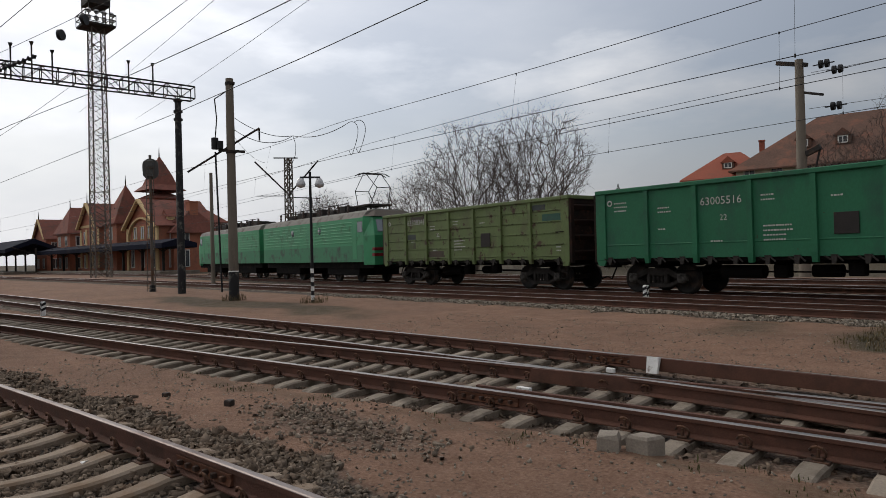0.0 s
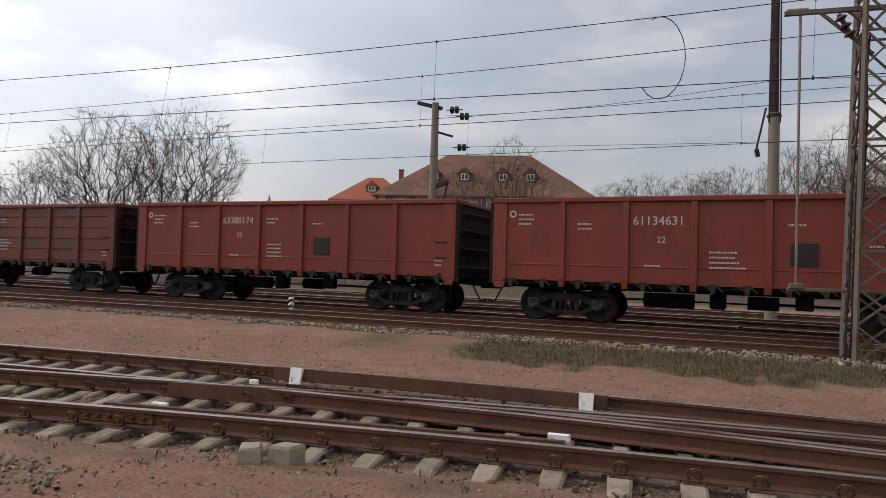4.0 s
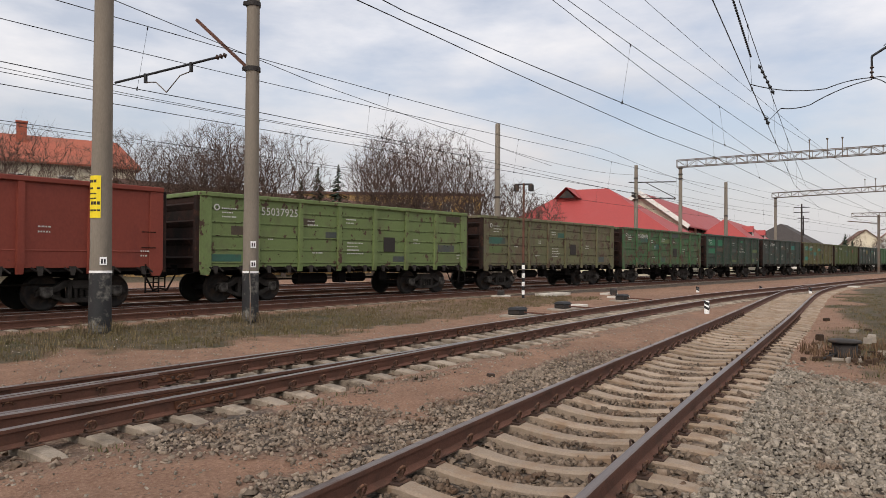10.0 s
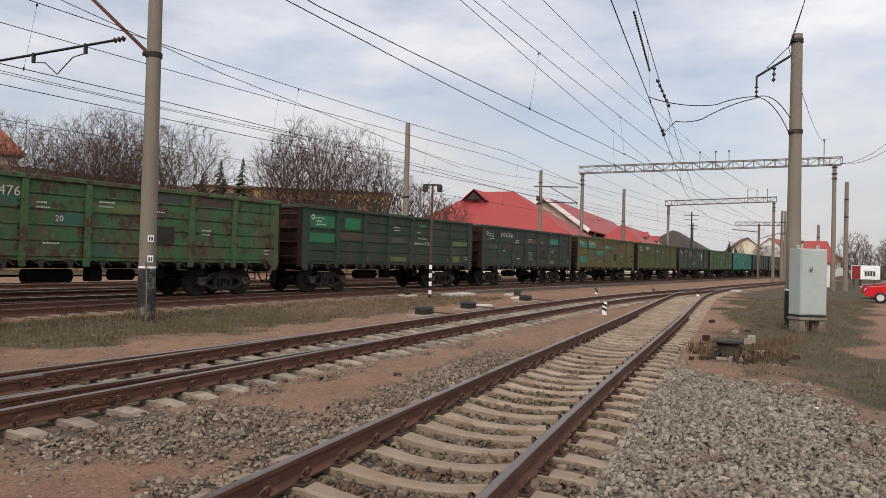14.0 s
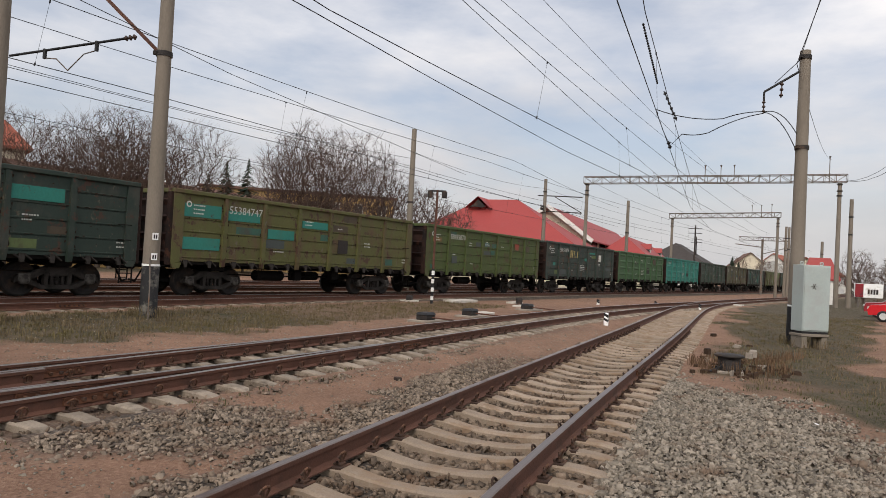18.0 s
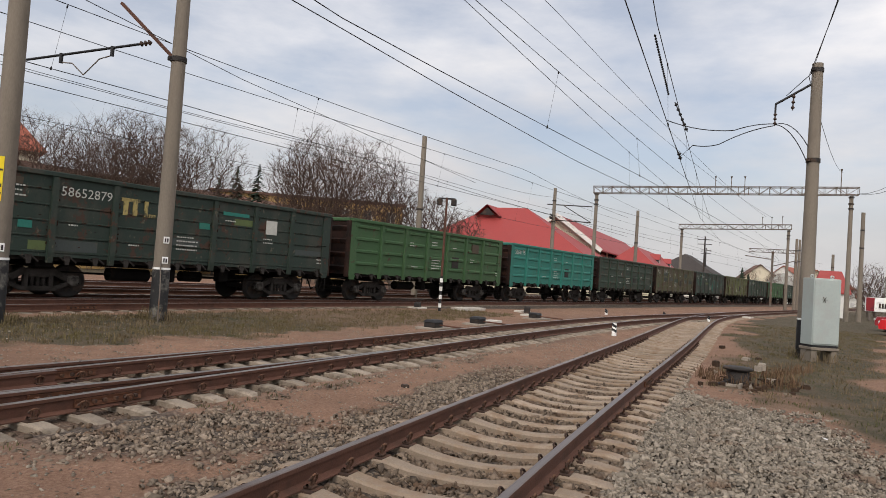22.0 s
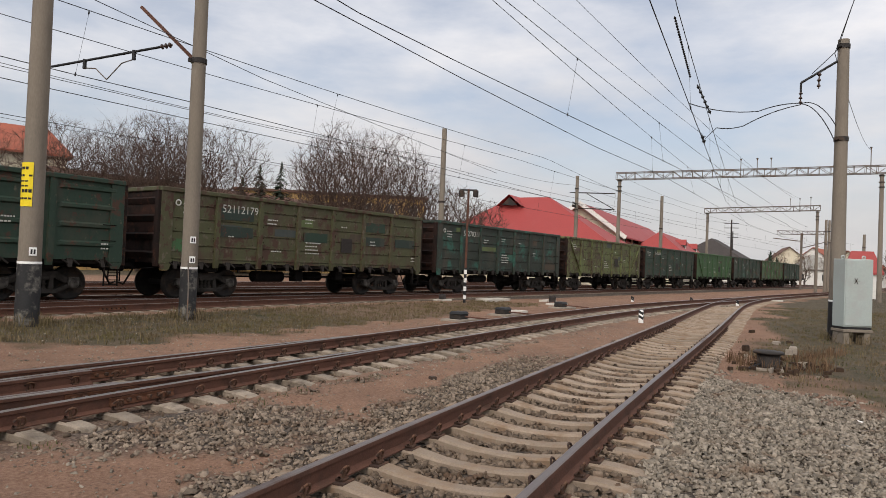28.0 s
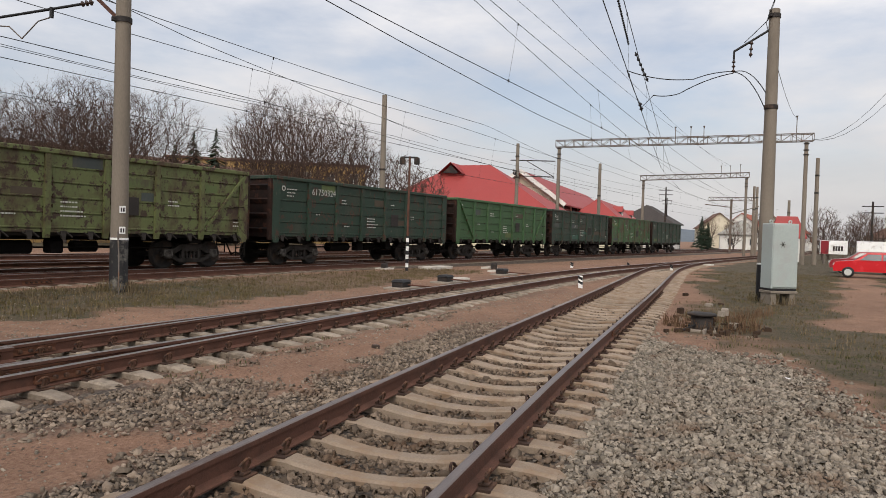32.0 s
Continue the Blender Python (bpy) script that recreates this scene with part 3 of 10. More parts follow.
    stone = blend(crack.outputs["Result"], stone, ramp_of(n_mid, [(0.3, (0.035, 0.028, 0.023)), (0.7, (0.07, 0.055, 0.044))]))
    v2 = cells(15)
    few = N("ShaderNodeMapRange")
    few.inputs["From Min"].default_value, few.inputs["From Max"].default_value = 0.26, 0.20
    L(v2.outputs["Distance"], few.inputs["Value"])
    few2 = N("ShaderNodeMath")
    few2.operation = "MULTIPLY"
    L(few.outputs["Result"], few2.inputs[0])
    L(sep.outputs["Blue"], few2.inputs[1])
    dirt = blend(few2.outputs[0], dirt, stone)
    grass = blend(0.55, ramp_of(n_fine, [(0.36, (0.014, 0.012, 0.008)), (0.5, (0.06, 0.048, 0.029)), (0.64, (0.16, 0.13, 0.084))]), ramp_of(n_mid, [(0.35, (0.05, 0.05, 0.023)), (0.6, (0.125, 0.094, 0.062))]))

    def mask(out, lo, hi, amp=0.5):
        a = N("ShaderNodeMath")
        a.operation, a.inputs[1].default_value = "MULTIPLY_ADD", amp
        L(n_fine, a.inputs[0])
        L(out, a.inputs[2])
        r = N("ShaderNodeMapRange")
        r.inputs["From Min"].default_value, r.inputs["From Max"].default_value = lo + amp / 2, hi + amp / 2
        L(a.outputs[0], r.inputs["Value"])
        return r.outputs["Result"]

    col = blend(mask(sep.outputs["Green"], 0.3, 0.75), dirt, grass)
    gm = mask(sep.outputs["Red"], 0.3, 0.75)
    col = blend(gm, col, stone)
    tone = ramp_of(n_big, [(0.3, (0.69, 0.69, 0.69)), (0.7, (0.96, 0.945, 0.93))])
    col = blend(1.0, col, tone, "MULTIPLY")
    L(col, b.inputs["Base Color"])
    h = blend(gm, n_fine, v1.outputs["Distance"])
    bp = N("ShaderNodeBump")
    bp.inputs["Strength"].default_value, bp.inputs["Distance"].default_value = 0.9, 0.035
    bp.invert = False
    L(h, bp.inputs["Height"])
    L(bp.outputs["Normal"], b.inputs["Normal"])
    me.materials.append(m)
    return tagged(new("ground", me), "reddish trodden dirt yard with ballast, gravel and dry turf", "ground", kind="structure")


build_ground()

# ---- tracks ----
FOOT, HEAD = [(-0.075, -0.18), (0.075, -0.18), (0.075, -0.168), (0.012, -0.145), (0.009, -0.05), (0.036, -0.04), (0.037, -0.006), (-0.037, -0.006), (-0.036, -0.04), (-0.009, -0.05), (-0.012, -0.145), (-0.075, -0.168)], [(-0.037, -0.008), (0.037, -0.008), (0.034, -0.002), (0.022, 0.002), (-0.022, 0.002), (-0.034, -0.002)]


def rail_mesh(line, s0, s1, off, top, step):
    path = [(*line.side(s, off), top) for s in np.append(np.arange(s0, s1, step), s1)]
    body, head = Mesh(), Mesh()
    sweep(body, FOOT, path)
    sweep(head, HEAD, path)
    return body, head


def sleeper_mesh(material, dish):
    """A concrete sleeper: raised seats under the rails, a waist between them."""
    m = Mesh()
    prof = [(-1.36, -0.05, 0.088), (-1.30, -0.022, 0.095), (-1.12, 0.0, 0.10), (-1.0, 0.004, 0.104), (-0.62, 0.004, 0.104)]
    prof += [(y, 0.004 - dish * (1 - (abs(y) / 0.6) ** 2.2), 0.078 + 0.024 * (y / 0.5) ** 2) for y in (-0.5, -0.36, -0.2, 0.0, 0.2, 0.36, 0.5)]
    prof += [(-y, z, w) for y, z, w in prof[4::-1]]
    pts = []
    for y, z, w in prof:
        pts += [(-w, y, -0.2), (-w, y, z - 0.02), (-w + 0.025, y, z), (w - 0.025, y, z), (w, y, z - 0.02), (w, y, -0.2)]
    f = []
    for k in range(len(prof) - 1):
        for j in range(5):
            a = k * 6 + j
            f.append((a, a + 1, a + 7, a + 6))
    n = len(prof) * 6
    f += [tuple(range(6))[::-1], tuple(range(n - 6, n))]
    m.add(pts, f)
    return m.data("sleeper", material)


def clamp_mesh():
    """The plate, coiled spring clips and bolts that hold one rail on one sleeper."""
    m = Mesh()
    box(m, -0.09, 0.09, -0.17, 0.17, -0.015, 0.012, 0.004)
    for s in (-1, 1):
        box(m, -0.045, 0.045, s * 0.105 - 0.04, s * 0.105 + 0.04, 0.012, 0.035, 0.006)
        rod(m, (0, s * 0.115, 0.03), (0, s * 0.115, 0.10), 0.016, 0.014, 6)
        ring = [Vector((0.062 * math.cos(a), s * (0.118 + 0.022 * math.sin(a)), 0.072 + 0.052 * math.sin(a))) for a in np.linspace(-2.6, 2.9, 9)]
        for p, q in zip(ring, ring[1:]):
            rod(m, p, q, 0.0115, seg=5, caps=False)
    return m.data("rail_clamp", CLAMP)


SLEEPER_DATA, OLD_SLEEPER_DATA, CLAMP_DATA = sleeper_mesh(SLEEPER, 0.06), sleeper_mesh(SLEEPER_DARK, 0.03), clamp_mesh()


def far_sleepers(line, s0, s1, z, material):
    m = Mesh()
    for s in np.arange(s0, s1, 0.55):
        a, (x, y) = line.turn(s), line.at(s)
        box(m, -0.13, 0.13, -1.35, 1.35, -0.15, 0.0, 0, Matrix.Translation((x, y, z)) @ Matrix.Rotation(a, 4, "Z"))
    return m


def track(name, label, line, s0, s1, top, spots, data, clamps=None, step=1.0, far=None, head_paint=None):
    """Two rails, the sleepers that can be told apart, and the joined rest far off."""
    t = thing(name, label, "railway track", kind="structure")
    for off in (-GAUGE / 2, GAUGE / 2):
        body, head = rail_mesh(line, s0, s1, off, top, step)
        r = part("rail", body, RUST, t)
        part("rail_head", head, head_paint or RAIL_SHINE, r, "shiny worn running surface")
    rng = np.random.default_rng(int(abs(s0) * 7) + 1)
    for s in np.arange(spots[0], spots[1], 0.55):
        sj = s + rng.normal(0, 0.02)
        x, y = line.at(sj)
        turn = Matrix.Rotation(line.turn(sj) + rng.normal(0, 0.012), 4, "Z")
        o = new("sleeper", data)
        o.parent, o.matrix_basis = t, Matrix.Translation((x, y, top - 0.185 + rng.normal(0, 0.004))) @ turn
        if clamps and clamps[0] < s < clamps[1]:
            for off in (-GAUGE / 2, GAUGE / 2):
                c = new("rail_clamp", CLAMP_DATA)
                cx, cy = line.side(sj, off)
                c.parent, c.matrix_basis = t, Matrix.Translation((cx, cy, top - 0.18)) @ turn
    for a, b in far or ():
        ob = part("far_sleepers", far_sleepers(line, a, b, top - 0.185, SLEEPER_DARK), SLEEPER_DARK, t)
        ob["kind"] = "stuff"
    return t


track("track_near", "rusty main rails on pale dished concrete sleepers in gravel", NEAR_LINE, -120, 200, RAIL_TOP, (-24, 55), SLEEPER_DATA, (-14, 24), far=[(-120, -24), (55, 200)], head_paint=RAIL_HEAD)
track("track_middle", "rusty rails on worn concrete sleepers sunk in dirt", MID_LINE, -120, 57, RAIL_TOP, (-38, 40), OLD_SLEEPER_DATA, (-12, 20), far=[(-120, -38), (40, 57)])
track("track_branch", "rusty branch rails that join the middle track", FAR_LINE, -160, 12.0, RAIL_TOP, (-44, -6.0), OLD_SLEEPER_DATA, (-16, -6), far=[(-160, -44)])
track("track_side", "rusty siding rails before the passing train", SIDE_LINE, -200, 50, BED_RAIL_TOP, (-40, 24), OLD_SLEEPER_DATA, far=[(-200, -40), (24, 50)])
track("track_train", "dark rails that carry the passing freight train", TRAIN_LINE, -350, 400, BED_RAIL_TOP, (-20, 30), OLD_SLEEPER_DATA, far=[(-350, -20), (30, 200)])
track("track_back", "dark rails behind the passing train", BACK_LINE, -74, 200, BED_RAIL_TOP, (0, 0.1), OLD_SLEEPER_DATA, far=[(-74, 120)])
track("track_rear", "farther dark rails behind the passing train", REAR_LINE, -70, 62, BED_RAIL_TOP, (0, 0.1), OLD_SLEEPER_DATA, far=[(-70, 62)])


# ---- the freight train ----
def poly_text(body, size, align="LEFT"):
    cu = bpy.data.curves.new("lettering", "FONT")
    cu.body, cu.size, cu.align_x, cu.resolution_u = body, size, align, 2
    tmp = bpy.data.objects.new("tmp", cu)
    scene.collection.objects.link(tmp)
    bpy.context.view_layer.update()
    me = bpy.data.meshes.new_from_object(tmp.evaluated_get(bpy.context.evaluated_depsgraph_get()))
    bpy.data.objects.remove(tmp)
    bpy.data.curves.remove(cu)
    return me


FACE = Matrix(((1, 0, 0, 0), (0, 0, -1, 0), (0, 1, 0, 0), (0, 0, 0, 1)))     # text that stands and faces -y
LETTER = surface("stencil_white", (0.44, 0.44, 0.40), 0.8, 0, 0.2, 6, 50, 0.0)
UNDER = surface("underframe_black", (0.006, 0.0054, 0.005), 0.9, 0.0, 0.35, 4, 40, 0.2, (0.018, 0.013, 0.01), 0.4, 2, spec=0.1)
BOGIE = surface("bogie_iron", (0.03, 0.026, 0.023), 0.85, 0, 0.35, 5, 40, 0.2, (0.012, 0.01, 0.008), 0.5, 3, spec=0.2)
WHEEL = surface("wheel_steel", (0.016, 0.014, 0.013), 0.75, 0.2, 0.3, 5, 40, 0.15, (0.045, 0.03, 0.021), 0.4, 3)
AXLE_GREY = surface("axle_box_dusty", (0.075, 0.068, 0.06), 0.8, 0, 0.35, 6, 40, 0.15, (0.02, 0.017, 0.015), 0.45, 4, spec=0.2)
INSIDE = surface("wagon_inside", (0.018, 0.016, 0.014), 0.9, 0, 0.3, 2, 30, 0.2, (0.06, 0.045, 0.035), 0.5, 1)
HALF, WIDE, FLOOR_Z, TOP_Z = 6.35, 1.565, 1.22, 3.44     # half length, half width, underside and top above the rail


def wheelset_mesh():
    m = Mesh()
    for s in (-1, 1):
        y = s * 0.80
        lathe(m, [(0.0, y - s * 0.07), (0.13, y - s * 0.07), (0.36, y - s * 0.03), (0.40, y - s * 0.065), (0.505, y - s * 0.065), (0.505, y - s * 0.035), (0.475, y - s * 0.03), (0.47, y + s * 0.065), (0.40, y + s * 0.065), (0.37, y + s * 0.03), (0.15, y + s * 0.05), (0.12, y + s * 0.1), (0.0, y + s * 0.1)] if s > 0 else [(0.0, y + 0.07), (0.13, y + 0.07), (0.36, y + 0.03), (0.40, y + 0.065), (0.505, y + 0.065), (0.505, y + 0.035), (0.475, y + 0.03), (0.47, y - 0.065), (0.40, y - 0.065), (0.37, y - 0.03), (0.15, y - 0.05), (0.12, y - 0.1), (0.0, y - 0.1)][::-1], (0, 0, 0), "y", 28)
    rod(m, (0, -1.02, 0), (0, 1.02, 0), 0.085, seg=10)
    return m.data("wheelset", WHEEL)


def side_frame_mesh():
    """The cast side frame of a bogie: arched top, spring window, axle boxes."""
    m = Mesh()
    w = 0.075
    up = [(-1.17, 0.50), (-1.08, 0.62), (-0.72, 0.66), (-0.45, 0.82), (0.45, 0.82), (0.72, 0.66), (1.08, 0.62), (1.17, 0.50)]
    dn = [(-1.17, 0.40), (-1.02, 0.50), (-0.68, 0.50), (-0.36, 0.66), (0.36, 0.66), (0.68, 0.50), (1.02, 0.50), (1.17, 0.40)]
    for (a, b), (c, d) in zip(zip(up, up[1:]), zip(dn, dn[1:])):
        hexa(m, [(c[0], -w, c[1]), (d[0], -w, d[1]), (d[0], w, d[1]), (c[0], w, c[1])], [(a[0], -w, a[1]), (b[0], -w, b[1]), (b[0], w, b[1]), (a[0], w, a[1])])
    low = [(-0.95, 0.52), (-0.45, 0.30), (0.45, 0.30), (0.95, 0.52)]
    for a, b in zip(low, low[1:]):
        hexa(m, [(a[0], -w, a[1] - 0.09), (b[0], -w, b[1] - 0.09), (b[0], w, b[1] - 0.09), (a[0], w, a[1] - 0.09)], [(a[0], -w, a[1] + 0.03), (b[0], -w, b[1] + 0.03), (b[0], w, b[1] + 0.03), (a[0], w, a[1] + 0.03)])
    for x in (-0.33, 0.33):
        box(m, x - 0.06, x + 0.06, -w, w, 0.3, 0.70, 0.01)
    return m.data("side_frame", BOGIE)


def spring_mesh():
    m = Mesh()
    for x in (-0.15, 0.0, 0.15):
        for k in range(5):
            z = 0.335 + k * 0.052
            lathe(m, [(0.055, z), (0.07, z + 0.012), (0.055, z + 0.03)], (x, 0, 0), "z", 8)
        rod(m, (x, 0, 0.32), (x, 0, 0.62), 0.042, seg=6)
    box(m, -0.26, 0.26, -0.08, 0.08, 0.58, 0.68, 0.015)
    return m.data("spring_nest", BOGIE)


def axle_box_mesh():
    m = Mesh()
    lathe(m, [(0.0, -0.12), (0.10, -0.12), (0.135, -0.09), (0.14, 0.09), (0.0, 0.09)][::-1], (0, 0, 0), "y", 12)
    box(m, -0.16, 0.16, -0.06, 0.06, -0.05, 0.17, 0.02)
    return m.data("axle_box", AXLE_GREY)


def underframe_mesh():
    m = Mesh()
    box(m, -HALF, HALF, -0.22, 0.22, 0.92, 1.22, 0.01)
    for x in (-4.33, 4.33):
        box(m, x - 0.25, x + 0.25, -1.35, 1.35, 0.86, 1.16, 0.03)
    for x in (-2.6, -0.9, 0.9, 2.6):
        box(m, x - 0.09, x + 0.09, -1.42, 1.42, 0.98, 1.2, 0.01)
    for s in (-1, 1):
        box(m, -HALF + 0.02, HALF - 0.02, s * 1.40 - 0.1, s * 1.40 + 0.1, 1.05, 1.22, 0.01)
    # air reservoir, brake cylinder and rods
    rod(m, (-2.2, -0.75, 0.72), (-0.9, -0.75, 0.72), 0.2, seg=12)
    rod(m, (0.4, -0.6, 0.74), (1.15, -0.6, 0.74), 0.18, seg=12)
    rod(m, (1.15, -0.6, 0.74), (3.6, -0.3, 0.7), 0.025, seg=6)
    rod(m, (-3.6, 0.5, 0.66), (3.6, 0.5, 0.66), 0.022, seg=6)
    rod(m, (-3.7, -0.9, 0.74), (3.7, -0.9, 0.70), 0.02, seg=6)
    box(m, -0.5, -0.1, -1.1, -0.7, 0.55, 0.95, 0.04)
    box(m, 1.5, 1.9, -1.2, -0.9, 0.62, 1.0, 0.03)
    for s in (-1, 1):
        # drawgear and coupler head
        rod(m, (s * HALF, 0, 0.98), (s * (HALF + 0.38), 0, 0.98), 0.1, seg=8)
        box(m, min(s * (HALF + 0.3), s * (HALF + 0.62)), max(s * (HALF + 0.3), s * (HALF + 0.62)), -0.2, 0.2, 0.82, 1.18, 0.05)
        rod(m, (s * (HALF + 0.1), -0.35, 0.95), (s * (HALF + 0.4), -0.34, 0.42), 0.028, seg=6)
        rod(m, (s * (HALF + 0.4), -0.34, 0.42), (s * (HALF + 0.6), -0.3, 0.5), 0.028, seg=6)
        rod(m, (s * (HALF + 0.08), -1.45, 0.98), (s * (HALF + 0.14), -0.3, 0.9), 0.016, seg=5)
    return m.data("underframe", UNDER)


def post_mesh():
    """A channel post on the wagon's side, tapering at the foot."""
    m = Mesh()
    hexa(m, [(-0.07, -0.05, FLOOR_Z - 0.22), (0.07, -0.05, FLOOR_Z - 0.22), (0.09, 0.03, FLOOR_Z - 0.22), (-0.09, 0.03, FLOOR_Z - 0.22)], [(-0.085, -0.085, FLOOR_Z + 0.05), (0.085, -0.085, FLOOR_Z + 0.05), (0.105, 0.03, FLOOR_Z + 0.05), (-0.105, 0.03, FLOOR_Z + 0.05)])
    hexa(m, [(-0.085, -0.085, FLOOR_Z + 0.05), (0.085, -0.085, FLOOR_Z + 0.05), (0.105, 0.03, FLOOR_Z + 0.05), (-0.105, 0.03, FLOOR_Z + 0.05)], [(-0.075, -0.075, TOP_Z - 0.1), (0.075, -0.075, TOP_Z - 0.1), (0.095, 0.03, TOP_Z - 0.1), (-0.095, 0.03, TOP_Z - 0.1)])
    return m


def corner_mesh():
    """The broad corner plate of a side, rounded at the foot."""
    m = Mesh()
    box(m, -0.2, 0.2, -0.05, 0.03, FLOOR_Z - 0.12, TOP_Z - 0.1, 0.01)
    hexa(m, [(-0.12, -0.05, FLOOR_Z - 0.3), (0.12, -0.05, FLOOR_Z - 0.3), (0.12, 0.03, FLOOR_Z - 0.3), (-0.12, 0.03, FLOOR_Z - 0.3)], [(-0.2, -0.05, FLOOR_Z - 0.12), (0.2, -0.05, FLOOR_Z - 0.12), (0.2, 0.03, FLOOR_Z - 0.12), (-0.2, 0.03, FLOOR_Z - 0.12)])
    return m


POSTS_X = [-4.33, -2.6, -0.87, 0.87, 2.6, 4.33]


def side_mesh(ribbed):
    """The plating of one long side (facing -y): flat, or pressed into three long ribs a panel."""
    m = Mesh()
    y = -WIDE
    edges = [-HALF] + POSTS_X + [HALF]
    if ribbed == "plank":
        prof = [(0, FLOOR_Z - 0.06)]
        for k in range(5):
            z = FLOOR_Z + 0.04 + k * 0.425
            prof += [(0, z - 0.018), (0.022, z - 0.012), (0.022, z + 0.012), (-0.016, z + 0.018), (-0.016, z + 0.05), (0, z + 0.058)]
        prof += [(0, TOP_Z - 0.1)]
    elif not ribbed:
        prof = [(0, FLOOR_Z - 0.06), (0, FLOOR_Z + 0.36), (-0.012, FLOOR_Z + 0.375), (-0.012, FLOOR_Z + 0.395), (0, FLOOR_Z + 0.41), (0, TOP_Z - 0.1)]
    else:
        prof = [(0, FLOOR_Z - 0.06)]
        for k in range(4):
            z = FLOOR_Z + 0.30 + k * 0.52
            prof += [(0, z), (-0.06, z + 0.04), (-0.06, z + 0.12), (0, z + 0.17)]
        prof += [(0, TOP_Z - 0.1)]
    back = [(0.03, TOP_Z - 0.1), (0.03, FLOOR_Z - 0.06)]
    loop = prof + back
    n = len(loop)
    xs = sorted(x + d for x in edges for d in (-0.26, -0.18, 0.18, 0.26) if -HALF <= x + d <= HALF) if ribbed is True else edges
    xs = sorted({-HALF, HALF, *xs})
    pts = [(x, y + d * (0.0 if ribbed is True and d < 0 and min(abs(x - e) for e in edges) < 0.2 else 1.0), z) for x in xs for d, z in loop]
    faces = []
    for k in range(len(xs) - 1):
        faces += [(k * n + j, (k + 1) * n + j, (k + 1) * n + (j + 1) % n, k * n + (j + 1) % n) for j in range(n)]
    faces += [tuple(range(n)), tuple(range((len(xs) - 1) * n, len(xs) * n))[::-1]]
    m.add(pts, faces)
    return m


def end_mesh():
    """The plate of an end wall (facing +x)."""
    m = Mesh()
    box(m, HALF - 0.03, HALF, -WIDE + 0.02, WIDE - 0.02, FLOOR_Z - 0.1, TOP_Z - 0.08, 0.005)
    return m


def end_beam_mesh():
    """A horizontal stiffening beam of an end wall, sloping on top."""
    return hexa(Mesh(), [(HALF, -WIDE + 0.05, 0), (HALF + 0.02, -WIDE + 0.05, 0), (HALF + 0.02, WIDE - 0.05, 0), (HALF, WIDE - 0.05, 0)], [(HALF, -WIDE + 0.05, 0.22), (HALF + 0.11, -WIDE + 0.05, 0.16), (HALF + 0.11, WIDE - 0.05, 0.16), (HALF, WIDE - 0.05, 0.22)])


def end_post_mesh():
    return box(Mesh(), HALF - 0.02, HALF + 0.12, -0.09, 0.09, FLOOR_Z - 0.2, TOP_Z - 0.08, 0.015)


def top_mesh():
    m = Mesh()
    for s in (-1, 1):
        box(m, -HALF - 0.02, HALF + 0.02, s * WIDE - 0.085, s * WIDE + 0.085, TOP_Z - 0.1, TOP_Z + 0.04, 0.02)
    for s in (-1, 1):
        box(m, s * HALF - 0.07, s * HALF + 0.07, -WIDE + 0.08, WIDE - 0.08, TOP_Z - 0.1, TOP_Z + 0.038, 0.02)
    return m


def latch(m, x):
    """A hook and latch of one floor hatch on the sill."""
    hexa(m, [(x - 0.05, -WIDE - 0.06, FLOOR_Z - 0.26), (x + 0.05, -WIDE - 0.06, FLOOR_Z - 0.26), (x + 0.05, -WIDE + 0.02, FLOOR_Z - 0.24), (x - 0.05, -WIDE + 0.02, FLOOR_Z - 0.24)], [(x - 0.09, -WIDE - 0.03, FLOOR_Z - 0.02), (x + 0.09, -WIDE - 0.03, FLOOR_Z - 0.02), (x + 0.09, -WIDE + 0.03, FLOOR_Z - 0.02), (x - 0.09, -WIDE + 0.03, FLOOR_Z - 0.02)])
    rod(m, (x + 0.07, -WIDE - 0.03, FLOOR_Z - 0.05), (x + 0.24, -WIDE - 0.07, FLOOR_Z - 0.2), 0.025, seg=5)
    rod(m, (x - 0.22, -WIDE - 0.05, FLOOR_Z - 0.06), (x - 0.06, -WIDE - 0.05, FLOOR_Z - 0.16), 0.025, seg=5)
    return m


LATCH_X = [a + f * (b - a) for a, b in zip([-HALF] + POSTS_X, POSTS_X + [HALF]) for f in (0.27, 0.73)]


def hatch_gear_mesh():
    m = Mesh()
    for x in LATCH_X:
        latch(m, x)
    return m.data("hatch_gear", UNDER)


def ladder_mesh():
    m = Mesh()
    for x in (-0.2, 0.2):
        bar(m, (x, 0, 0.42), (x, 0, 1.25), 0.035)
    for z in (0.46, 0.72, 0.98):
        bar(m, (-0.2, 0, z), (0.2, 0, z), 0.03)
    return m.data("step_ladder", UNDER)


def grab_mesh():
    m = Mesh()
    rod(m, (-0.19, -0.06, 0), (0.19, -0.06, 0), 0.014, seg=5)
    for x in (-0.18, 0.18):
        rod(m, (x, 0.03, 0), (x, -0.065, 0), 0.014, seg=5)
    return m.data("grab_handle", UNDER)


WHEELSET_DATA, FRAME_DATA, SPRING_DATA, BOX_DATA, UNDER_DATA = wheelset_mesh(), side_frame_mesh(), spring_mesh(), axle_box_mesh(), underframe_mesh()
LATCH_DATA, LADDER_DATA, GRAB_DATA = hatch_gear_mesh(), ladder_mesh(), grab_mesh()
ONE_LATCH = latch(Mesh(), 0.0).data("hatch_latch", BOGIE)
SHARED = {}
HALF_TURN = Matrix.Rotation(math.pi, 4, "Z")


